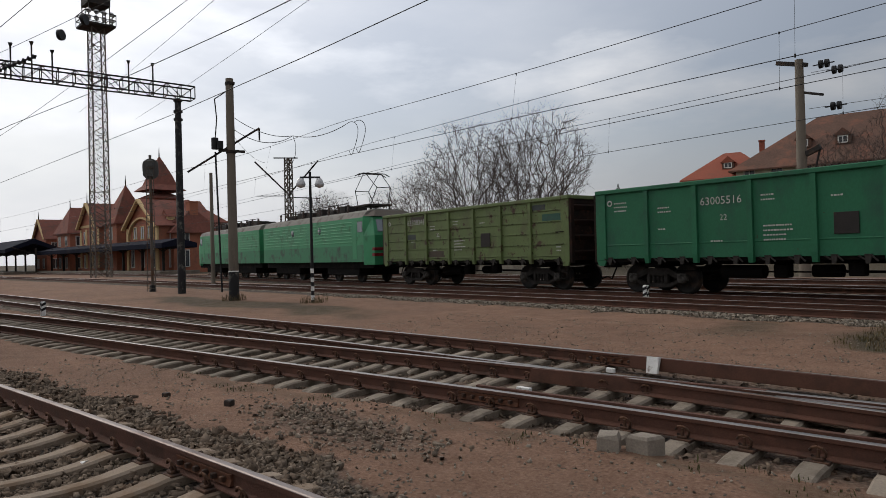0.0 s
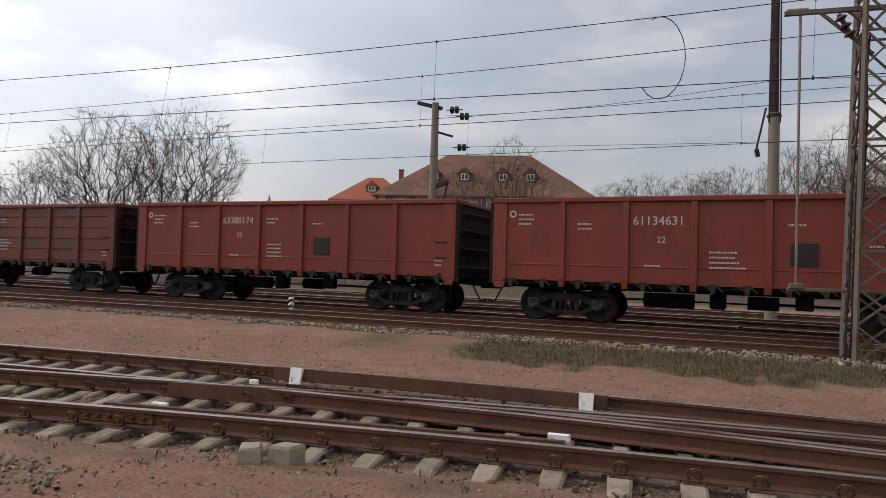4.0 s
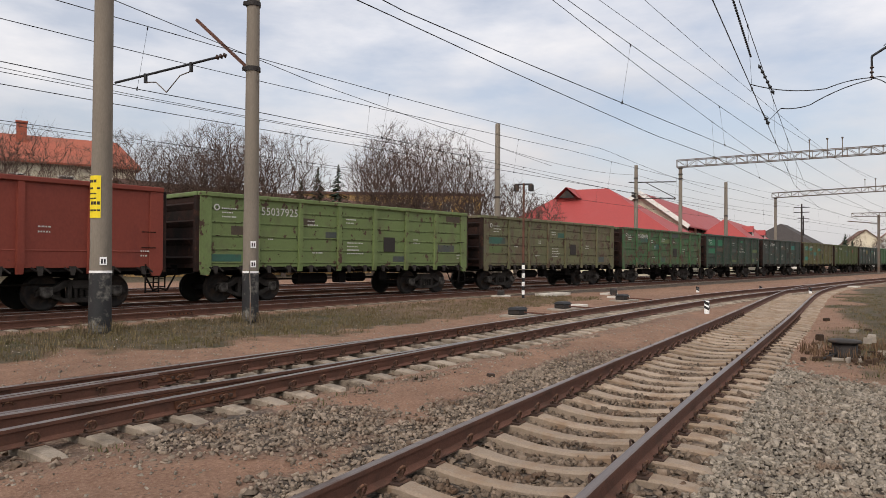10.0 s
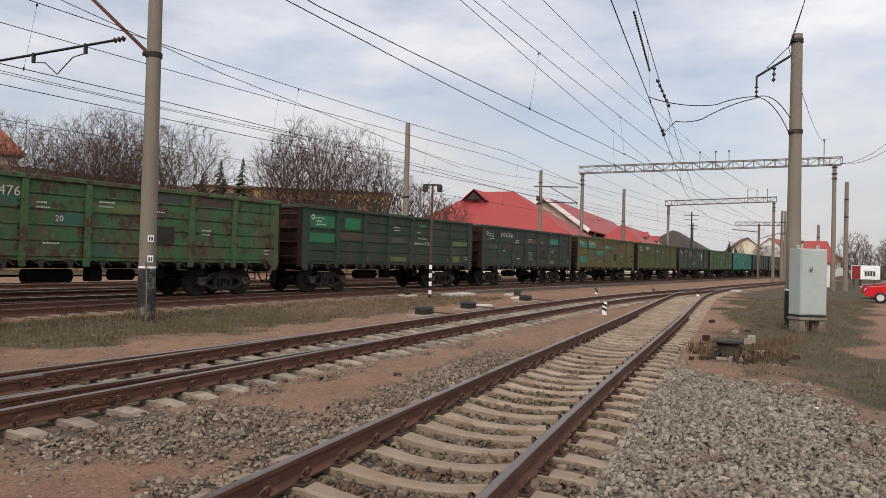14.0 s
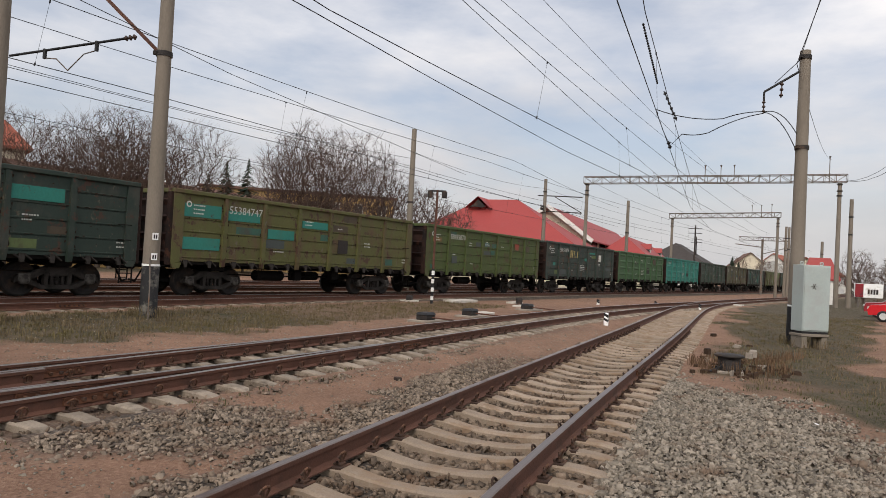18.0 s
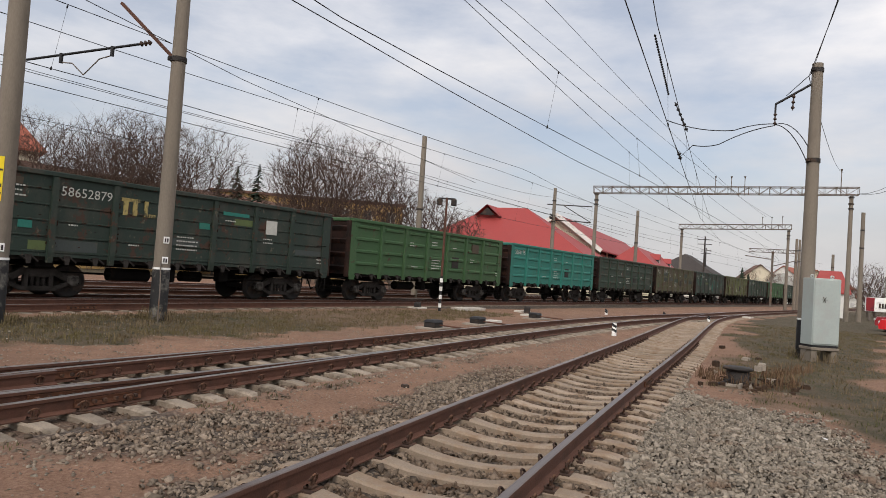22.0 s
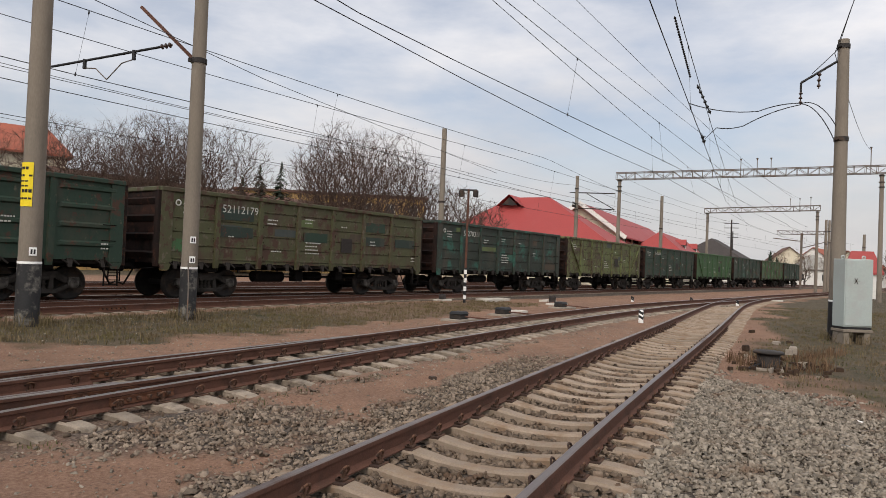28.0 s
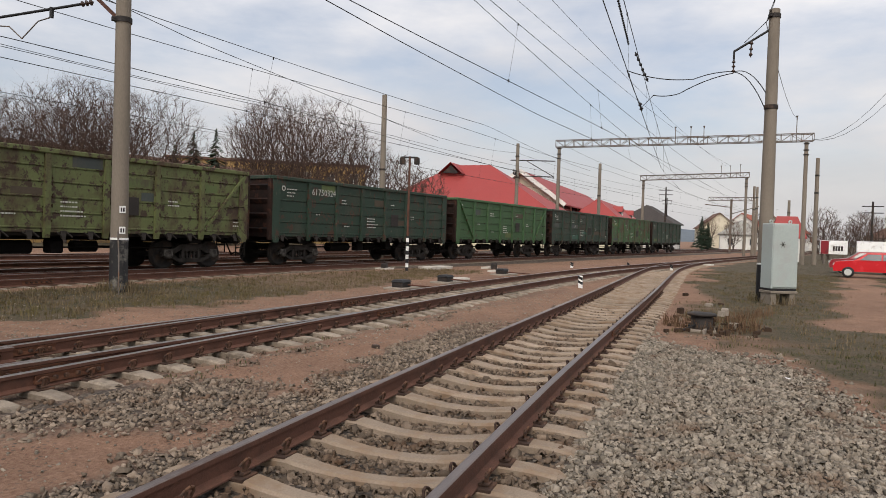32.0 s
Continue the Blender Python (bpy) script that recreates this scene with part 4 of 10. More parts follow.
def shared(key, build, material):
    """One mesh for each shape and paint."""
    k = (key, material.name)
    if k not in SHARED:
        SHARED[k] = build().data(key, material)
    return SHARED[k]


def sub(name, data, parent, at=None, label=""):
    o = new(name, data)
    o.parent = parent
    if at is not None:
        o.matrix_basis = at
    return tagged(o, label)


def bogie(parent, x):
    bg = sub("bogie", None, parent, Matrix.Translation((x, 0, 0)))
    for dx in (-0.925, 0.925):
        sub("wheelset", WHEELSET_DATA, bg, Matrix.Translation((dx, 0, 0.475)))
    for s in (-1, 1):
        f = Matrix.Translation((0, s * 1.03, 0))
        sub("side_frame", FRAME_DATA, bg, f)
        sub("spring_nest", SPRING_DATA, bg, f)
        for dx in (-0.925, 0.925):
            sub("axle_box", BOX_DATA, bg, Matrix.Translation((dx, s * 1.08, 0.475)) @ (Matrix.Identity(4) if s < 0 else HALF_TURN))
    return bg


def marks(parent, number, code, ribbed, rng):
    """Stencilled writing on the near side: the number, and rows of small unreadable lines as bars."""
    y = -WIDE - (0.066 if ribbed is True else 0.024)
    if number:
        me = poly_text(number, 0.37 if ribbed else 0.33)
        me.materials.append(LETTER)
        sub("number_lettering", me, parent, Matrix.Translation((-5.95 if ribbed is True else -4.18 if ribbed else -2.42, y, 2.86 if ribbed else 2.72)) @ FACE, "white stencilled wagon number")
    if code:
        me = poly_text(code, 0.24)
        me.materials.append(LETTER)
        sub("code_lettering", me, parent, Matrix.Translation((-1.8, y, 2.25)) @ FACE, "white stencilled code")
    e = Mesh()
    if ribbed is not True:
        lathe(e, [(0.06, y + 0.002), (0.06, y), (0.105, y), (0.105, y + 0.002)], (-5.78, 0, 3.02), "y", 14)
        sub("emblem", e.data("emblem", LETTER), parent, None, "small white ring emblem")
    m = Mesh()
    for x, z, n, w in ((-5.6, 2.98, 0 if ribbed is True else 3, 0.55), (-3.9 if not ribbed else -2.3, 2.72, 2, 0.45), (-3.9, 2.05, 1, 0.3), (-0.55, 2.86, 2, 0.45), (-0.5, 2.0, 4, 0.8), (5.7, 1.6, 2, 0.3), (-2.1, 1.62, 1, 0.5), (1.3, 2.7, 1, 0.4), (3.0, 2.2, 2, 0.4)):
        if rng.random() < 0.8:
            for k in range(n):
                ww = w * rng.uniform(0.6, 1.0)
                x0 = x
                while x0 < x + ww:
                    b = rng.uniform(0.03, 0.08)
                    m.add([(x0, y, z - k * 0.13), (x0 + b, y, z - k * 0.13), (x0 + b, y, z - k * 0.13 + 0.042), (x0, y, z - k * 0.13 + 0.042)], [(0, 1, 2, 3)])
                    x0 += b + 0.022
    if m.n:
        sub("small_lettering", m.data("small_lettering", LETTER), parent)["kind"] = "stuff"


WAGONS = []


def flake_mesh(seed):
    """Ragged scabs of rust along the seams and post edges of a planked side, and a few anywhere."""
    rng = random.Random(seed)
    m = Mesh()
    y = -WIDE - 0.0185

    def scab(x, z, w, h):
        n = rng.randint(5, 8)
        ring = []
        for i in range(n):
            a, q = 2 * math.pi * i / n, rng.uniform(0.55, 1.0)
            ring.append((x + w * q * math.cos(a), y, z + h * q * math.sin(a)))
        m.add(ring, [tuple(range(n))])

    edges = [-HALF + 0.2] + POSTS_X + [HALF - 0.2]
    for a, b in zip(edges, edges[1:]):
        for k in range(1, 5):
            z = FLOOR_Z + 0.04 + k * 0.425
            x = a + 0.1
            while x < b - 0.1:
                w = rng.uniform(0.02, 0.12)
                if rng.random() < 0.42:
                    scab(x + w, z + 0.034 + rng.uniform(-0.008, 0.006), w, rng.uniform(0.006, 0.018))
                x += 2 * w + rng.uniform(0.0, 0.1)
        for side in (a + 0.125, b - 0.125):
            for _ in range(rng.randint(2, 9)):
                scab(side + rng.uniform(-0.015, 0.03) * (1 if side == a + 0.125 else -1), rng.uniform(FLOOR_Z + 0.1, TOP_Z - 0.2), rng.uniform(0.012, 0.035), rng.uniform(0.02, 0.09))
        for _ in range(rng.randint(1, 6)):
            scab(rng.uniform(a + 0.15, b - 0.15), rng.uniform(FLOOR_Z + 0.1, TOP_Z - 0.2), rng.uniform(0.01, 0.06), rng.uniform(0.008, 0.025))
    return m


def wagon(label, paint, ribbed, number, code="22", patches=(), plate=True, slant=False):
    """An open four-axle wagon, its near side towards -y."""
    rng = random.Random(len(WAGONS) + 5)
    w = thing("gondola_wagon", label, "freight wagon", group="wagons of the freight train")
    kind = "plank_side" if ribbed == "plank" else "ribbed_side" if ribbed else "flat_side"
    for turn in (Matrix.Identity(4), HALF_TURN):
        s = sub("side_wall", shared(kind, lambda: side_mesh(ribbed), paint), w, turn)
        for x in POSTS_X:
            sub("post", shared("post", post_mesh, paint), s, Matrix.Translation((x, -WIDE, 0)))
        for x in (-HALF + 0.1, HALF - 0.1):
            sub("corner_post", shared("corner_post", corner_mesh, paint), s, Matrix.Translation((x * (HALF - 0.19) / (HALF - 0.1), -WIDE, 0)))
        if turn is HALF_TURN:
            sub("hatch_gear", LATCH_DATA, w, turn)["kind"] = "stuff"
        else:
            for x in LATCH_X:
                sub("hatch_latch", ONE_LATCH, w, Matrix.Translation((x, 0, 0)))
        e = sub("end_wall", shared("end_wall", end_mesh, SHADED_END_RUST), w, turn, "rusted end wall, darkened for the shade between wagons")
        for z in (0.05, 0.62, 1.18, 1.72):
            sub("stiffener", shared("stiffener", end_beam_mesh, SHADED_END_RUST), e, Matrix.Translation((0, 0, FLOOR_Z + z)))
        for y in (-WIDE + 0.06, WIDE - 0.06):
            sub("end_post", shared("end_post", end_post_mesh, SHADED_END_RUST), e, Matrix.Translation((0, y, 0)))
        sub("step_ladder", LADDER_DATA, w, turn @ Matrix.Translation((HALF - 0.3, -WIDE - 0.03, 0)))
        for z in (FLOOR_Z + 0.5, FLOOR_Z + 0.95):
            sub("grab_handle", GRAB_DATA, w, turn @ Matrix.Translation((HALF - 0.42, -WIDE - 0.03, z)))
    sub("top_rim", shared("top_rim", top_mesh, paint), w)
    fl = Mesh()
    box(fl, -HALF + 0.04, HALF - 0.04, -WIDE + 0.035, WIDE - 0.035, FLOOR_Z - 0.02, FLOOR_Z + 0.03)
    sub("floor", shared("floor", lambda: fl, INSIDE), w)
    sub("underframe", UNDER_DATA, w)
    for x in (-4.33, 4.33):
        bogie(w, x)
    if plate:
        pl = Mesh()
        box(pl, 1.35, 1.95, -WIDE - 0.03, -WIDE - 0.005, 1.72, 2.28, 0.006)
        sub("patch_plate", shared("patch_plate", lambda: pl, DARK_STEEL), w, None, "dark welded patch plate")
    for x0, x1, z0, z1, m in patches:
        q = Mesh()
        y = -WIDE - (0.063 if ribbed is True else 0.021 if ribbed else 0.006)
        box(q, x0, x1, y, -WIDE + 0.01, z0, z1)
        sub("repair_panel", q.data("repair_panel", m), w, None, "repainted panel patch")
    if ribbed == "plank":
        sub("flaked_rust", shared("flaked_rust%d" % (len(WAGONS) % 4), lambda: flake_mesh(len(WAGONS) % 4), SEAM_RUST), w, None, "dark rust flaking along the seams")["kind"] = "stuff"
        edges = [-HALF + 0.3] + POSTS_X + [HALF - 0.3]
        for a, b in zip(edges, edges[1:]):
            for k in range(5):
                if rng.random() < 0.2:
                    u, v = sorted((rng.uniform(a + 0.12, b - 0.12), rng.choice((a + 0.12, b - 0.12))))
                    if v - u > 0.3:
                        z = FLOOR_Z + 0.1 + k * 0.425
                        q = Mesh()
                        box(q, u, v, -WIDE - 0.004, -WIDE + 0.01, z + 0.01, z + rng.uniform(0.2, 0.33))
                        sub("repair_panel", q.data("repair_panel", rng.choice(PATCHES)), w, None, "repainted panel patch")
    if slant:
        q = Mesh()
        for x0, x1 in ((4.45, 6.1), (-6.1, -4.45)):
            bar(q, (x0, -WIDE - 0.06, FLOOR_Z + 0.1 if x0 > 0 else TOP_Z - 0.2), (x1, -WIDE - 0.06, TOP_Z - 0.2 if x0 > 0 else FLOOR_Z + 0.1), 0.08, 0.08)
        sub("brace", q.data("brace", paint), w)
    marks(w, number, code, ribbed, rng)
    WAGONS.append(w)
    return w


def wagon_paint(name, base, stain, amount, scale=1.4, rough=0.62):
    return surface(name, base, rough, 0.0, 0.16, 0.7, 22, 0.06, stain, amount, scale, streak=1.8, by_object=0.05)


# wagon ends: rusted steel with the coupling gap's shade put into its colour
SHADED_END_RUST = worn(surface("gap_shaded_rusted_steel", (0.026, 0.0135, 0.0105), 0.85, 0.0, 0.3, 1.2, 22, 0.12, (0.012, 0.009, 0.008), 0.6, 1.2, by_object=0.2, spec=0.15), (0.05, 0.022, 0.014), 2.2, 0.56, 0.62)
SEAM_RUST = surface("flaking_seam_rust", (0.03, 0.0165, 0.011), 0.9, 0.0, 0.35, 5, 40, 0.2, (0.012, 0.009, 0.007), 0.5, 4, spec=0.12)
RED = wagon_paint("wagon_red", (0.172, 0.035, 0.022), (0.13, 0.028, 0.02), 0.25, 0.8)
DULL_RED = wagon_paint("wagon_dull_red", (0.117, 0.031, 0.022), (0.09, 0.03, 0.022), 0.35, 0.9)
EMERALD = wagon_paint("wagon_emerald", (0.018, 0.128, 0.06), (0.02, 0.085, 0.05), 0.4, 0.8)
LIGHT_OLIVE = wagon_paint("wagon_light_olive", (0.115, 0.155, 0.056), (0.10, 0.115, 0.05), 0.35)
TEAL = wagon_paint("wagon_teal", (0.014, 0.085, 0.075), (0.02, 0.085, 0.075), 0.3, 0.9)
BRIGHT_TEAL = wagon_paint("wagon_bright_teal", (0.02, 0.15, 0.118), (0.035, 0.13, 0.10), 0.3)
OLIVE = wagon_paint("wagon_olive", (0.0765, 0.0777, 0.0244), (0.085, 0.055, 0.03), 0.40)
TAN = wagon_paint("wagon_tan", (0.10, 0.1, 0.05), (0.09, 0.065, 0.04), 0.45)
WORN_GREEN = wagon_paint("wagon_worn_green", (0.035, 0.094, 0.037), (0.075, 0.05, 0.028), 0.46)
DARK_GREEN = wagon_paint("wagon_dark_green", (0.017, 0.036, 0.024), (0.035, 0.04, 0.028), 0.4)
DARK_GREY = wagon_paint("wagon_dark_grey", (0.019, 0.032, 0.025), (0.042, 0.044, 0.035), 0.40)
LIGHT_GREEN = wagon_paint("wagon_light_green", (0.036, 0.084, 0.034), (0.05, 0.09, 0.04), 0.35)
DARK_OLIVE = wagon_paint("wagon_dark_olive", (0.058, 0.061, 0.028), (0.06, 0.042, 0.027), 0.45)
PATCHES = [wagon_paint("patch_slate", (0.045, 0.055, 0.052), (0.07, 0.065, 0.05), 0.4), wagon_paint("patch_green", (0.085, 0.115, 0.042), (0.06, 0.05, 0.03), 0.4), wagon_paint("patch_teal", (0.028, 0.085, 0.062), (0.05, 0.05, 0.04), 0.45), wagon_paint("patch_rust", (0.06, 0.045, 0.03), (0.04, 0.03, 0.02), 0.4)]
MOSS_GREEN = wagon_paint("wagon_moss_green", (0.05, 0.071, 0.0195), (0.06, 0.052, 0.022), 0.35)
FADED_ORANGE = wagon_paint("faded_orange", (0.16, 0.09, 0.03), (0.06, 0.065, 0.025), 0.6, 5.0)
FADED_BLUE = wagon_paint("faded_blue", (0.08, 0.14, 0.16), (0.06, 0.075, 0.03), 0.55, 5.0)
FADED_RED = wagon_paint("faded_red", (0.22, 0.045, 0.03), (0.09, 0.06, 0.03), 0.45, 6.0)
OLD_YELLOW = wagon_paint("old_yellow", (0.34, 0.27, 0.10), (0.05, 0.05, 0.035), 0.5, 6.0)
TEAL_REMAINS = worn(wagon_paint("wagon_teal_remains", (0.021, 0.029, 0.022), (0.045, 0.04, 0.03), 0.4), (0.024, 0.088, 0.066), 1.1, 0.53, 0.62)
RUSTY, BARE = (0.055, 0.028, 0.018), (0.10, 0.085, 0.06)
for p, f in ((RED, 0.66), (TEAL, 0.68), (EMERALD, 0.68), (DULL_RED, 0.6), (LIGHT_OLIVE, 0.575), (OLIVE, 0.56), (TAN, 0.55), (WORN_GREEN, 0.53), (DARK_GREEN, 0.56), (DARK_GREY, 0.57), (LIGHT_GREEN, 0.60), (DARK_OLIVE, 0.53), (BRIGHT_TEAL, 0.62), (MOSS_GREEN, 0.585)):
    worn(p, RUSTY, 2.6, f, f + 0.035, stretch=0.8)
for p, f in ((OLIVE, 0.60), (TAN, 0.58), (WORN_GREEN, 0.58), (DARK_GREEN, 0.61), (DARK_GREY, 0.61), (LIGHT_OLIVE, 0.63), (DARK_OLIVE, 0.57)):
    worn(p, BARE, 5.0, f, f + 0.05, 17.0, 0.6)
RUST_OLIVE = wagon_paint("wagon_rusted_olive", (0.095, 0.112, 0.043), (0.055, 0.035, 0.02), 0.5)
worn(RUST_OLIVE, (0.042, 0.026, 0.017), 4.5, 0.53, 0.57, 5.0, 0.8)

wagon("light olive green wagon with planked steel sides", LIGHT_OLIVE, "plank", "63308341")
wagon("emerald green wagon with flat steel panels", EMERALD, False, "63005516")
wagon("dull red-brown wagon with planked steel sides", DULL_RED, "plank", "63516401", plate=False)
wagon("brick red wagon with flat steel panels", RED, False, "63380174")
wagon("brick red wagon with a dark patch plate", RED, False, "61134631")
wagon("darker red wagon with flat steel panels", RED, False, "63866370")
wagon("red wagon with stencilled lettering", RED, False, "")
wagon("deep teal wagon with flat steel panels", TEAL, False, "68133032")
wagon("dark red wagon with flat steel panels", RED, False, "63104574")
wagon("worn olive-green planked wagon", LIGHT_OLIVE, "plank", "55037925", "")
wagon("faded tan planked wagon with rust", TAN, "plank", "")
wagon("patched green planked wagon with rust stains", WORN_GREEN, "plank", "55108476", "20")
wagon("dark green planked wagon with emerald end panels", DARK_GREEN, "plank", "", "", ((-6.15, -4.5, 2.62, 3.1, EMERALD), (-6.15, -4.5, 2.02, 2.4, EMERALD), (-3.9, -2.9, 2.62, 3.1, EMERALD), (1.5, 2.0, 2.98, 3.12, EMERALD)), plate=False)
for words, size, x, z in (("ПРИПИСАН", 0.13, 1.72, 2.40), ("ст.Чоповичи-2СЕВ ж.д.", 0.19, 1.72, 2.14)):
    me = poly_text(words, size, "CENTER")
    me.materials.append(LETTER)
    sub("home_lettering", me, WAGONS[-1], Matrix.Translation((x, -WIDE - 0.02, z)) @ FACE, "white stencilled home station")
wagon("dark green-grey planked wagon", DARK_GREY, "plank", "61767448", "", ((2.7, 4.1, 2.62, 3.0, BRIGHT_TEAL),))
wagon("olive planked wagon with turquoise patches", OLIVE, "plank", "55384747", "", ((-6.15, -4.5, 2.62, 3.05, BRIGHT_TEAL), (-6.15, -4.5, 1.55, 1.95, BRIGHT_TEAL), (-4.2, -2.8, 2.62, 2.95, BRIGHT_TEAL), (-2.4, -1.1, 2.1, 2.45, BRIGHT_TEAL), (-0.7, 0.7, 2.62, 2.9, BRIGHT_TEAL)))
wagon("green planked wagon with rust and traces of old paint", MOSS_GREEN, "plank", "58495870", "", ((-5.75, -5.0, 2.66, 2.86, FADED_ORANGE), (-6.0, -5.6, 1.32, 1.5, PATCHES[2]), (-0.55, -0.05, 2.66, 2.84, FADED_BLUE), (0.15, 0.55, 2.2, 2.45, PATCHES[2]), (-3.95, -3.45, 1.62, 2.0, PATCHES[0]), (3.05, 3.6, 2.62, 2.98, FADED_RED)), plate=False)
wagon("almost black planked wagon with worn yellow marks", DARK_GREY, "plank", "58652879", "", ((-2.35, -2.2, 2.52, 3.0, OLD_YELLOW), (-2.05, -1.9, 2.52, 3.0, OLD_YELLOW), (-1.68, -1.56, 2.52, 3.0, OLD_YELLOW), (-1.52, -1.3, 2.52, 2.62, OLD_YELLOW), (-1.15, -1.02, 2.52, 3.0, OLD_YELLOW), (-2.42, -1.84, 2.93, 3.03, OLD_YELLOW), (-5.2, -4.85, 1.9, 2.1, BRIGHT_TEAL), (0.3, 0.7, 2.35, 2.55, BRIGHT_TEAL), (1.2, 2.3, 2.9, 3.02, BRIGHT_TEAL), (3.1, 3.6, 2.4, 2.9, LETTER)), plate=False)
wagon("fresh light green ribbed wagon with a dark red repair", LIGHT_GREEN, True, "", "", ((3.15, 3.8, 2.58, 3.05, PATCHES[3]),))
wagon("bright turquoise ribbed wagon", BRIGHT_TEAL, True, "5366175", "")
wagon("dark green ribbed wagon", DARK_GREEN, True, "")
wagon("dark olive planked wagon with dents", DARK_OLIVE, "plank", "52112179", "", ((-4.3, -2.9, 2.62, 3.0, DARK_GREY), (-4.3, -2.9, 2.05, 2.4, DARK_GREY), (-0.6, 0.6, 2.05, 2.4, DARK_GREEN), (-6.15, -5.3, 1.5, 1.9, WORN_GREEN), (2.7, 3.9, 2.62, 3.0, DARK_GREEN), (2.7, 3.9, 2.05, 2.4, DARK_GREY), (4.6, 5.9, 2.05, 2.4, DARK_GREY)))
wagon("dark wagon with turquoise remains of paint", TEAL_REMAINS, "plank", "52270311", "", ((0.15, 0.7, 1.75, 2.05, PATCHES[2]), (3.0, 3.45, 2.7, 2.95, PATCHES[3])), plate=False)
wagon("rusted light olive planked wagon with slanting braces", RUST_OLIVE, "plank", "", "", slant=True)
wagon("dark green planked wagon with a number", DARK_GREEN, "plank", "61750324", "")
wagon("light green wagon with slanting braces", LIGHT_GREEN, "plank", "", "", slant=True)
wagon("dark green planked wagon near the train's tail", DARK_GREEN, "plank", "")
wagon("green planked wagon near the train's tail", WORN_GREEN, "plank", "")
wagon("last green planked wagon of the train", DARK_GREEN, "plank", "")


def train_place(t):
    """How far along its line the coupling behind the first wagon stands, in metres."""
    q = t / 10.0
    return 10.0 * (0.000671 * q**3 - 0.07689 * q**2 - 8.17925 * q - 1.40953)


def train_pose(s, base):
    """A vehicle whose bogies, base metres apart, stand on the line."""
    a, b = TRAIN_LINE.at(s - base / 2), TRAIN_LINE.at(s + base / 2)
    c, d = (a + b) / 2, b - a
    return pose(c[0], c[1], BED_RAIL_TOP, 0, 0, math.degrees(math.atan2(d[1], d[0])))


TRAIN_TIMES = [0, 1, 2, 3, 4, 5, 6, 7, 8, 9, 10, 11, 12, 13, 14, 15, 16, 17, 18, 19, 20, 21, 22, 23, 24, 25, 26, 27, 28, 29, 30, 31, 32]
LOCO_SECTIONS = []


def motions():
    for k, w in enumerate(WAGONS):
        walk(w, [(t, train_pose(train_place(t) + 13.92 * (k - 0.5), 8.66)) for t in TRAIN_TIMES])
    for off, base, sec in LOCO_SECTIONS:
        walk(sec, [(t, train_pose(train_place(t) + off, base)) for t in TRAIN_TIMES])


# ---- masts, gantries and signals ----
def truss(m, a, b, high, deep, panels, r=0.03):
    """A four-chord lattice girder from a to b (the middle of its lower face)."""
    a, b = Vector(a), Vector(b)
    d = (b - a) / panels
    side = d.normalized().cross(Vector((0, 0, 1))).normalized() * deep / 2
    up = Vector((0, 0, high))
    for s in (-1, 1):
        bar(m, a + side * s, b + side * s, 2.2 * r)
        bar(m, a + side * s + up, b + side * s + up, 2.2 * r)
        for i in range(panels + 1):
            p = a + d * i + side * s
            bar(m, p, p + up, 1.3 * r)
            if i < panels:
                q = p + d
                bar(m, p if i % 2 else p + up, q + up if i % 2 else q, 1.2 * r)
    for i in range(0, panels + 1):
        p = a + d * i
        bar(m, p + side, p - side, 1.2 * r)
        bar(m, p + side + up, p - side + up, 1.2 * r)
    return m


def lattice_column(m, h, w0, w1, bays, r=0.03):
    """A four-legged lattice mast, w0 wide at the foot and w1 at the top."""
    q = [(-1, -1), (1, -1), (1, 1), (-1, 1)]
    at = lambda k, i: Vector((q[k][0] * (w0 + (w1 - w0) * i / bays) / 2, q[k][1] * (w0 + (w1 - w0) * i / bays) / 2, h * i / bays))
    for k in range(4):
        bar(m, at(k, 0), at(k, bays), 2.4 * r)
        for i in range(bays):
            j = (k + 1) % 4
            bar(m, at(k, i), at(j, i + 1), 1.2 * r)
            bar(m, at(j, i), at(k, i + 1), 1.2 * r)
            if i % 3 == 0:
                bar(m, at(k, i), at(j, i), 1.3 * r)
    return m


def insulator(m, a, b, n=4, r=0.07):
    """A string of ribbed discs from a to b."""
    a, b = Vector(a), Vector(b)
    d = (b - a) / n
    rod(m, a, b, r * 0.35, seg=6)
    for i in range(n):
        c = a + d * (i + 0.5)
        rod(m, c - d * 0.25, c + d * 0.05, r * 0.55, r, 8)
        rod(m, c + d * 0.05, c + d * 0.25, r, r * 0.5, 8)
    return m


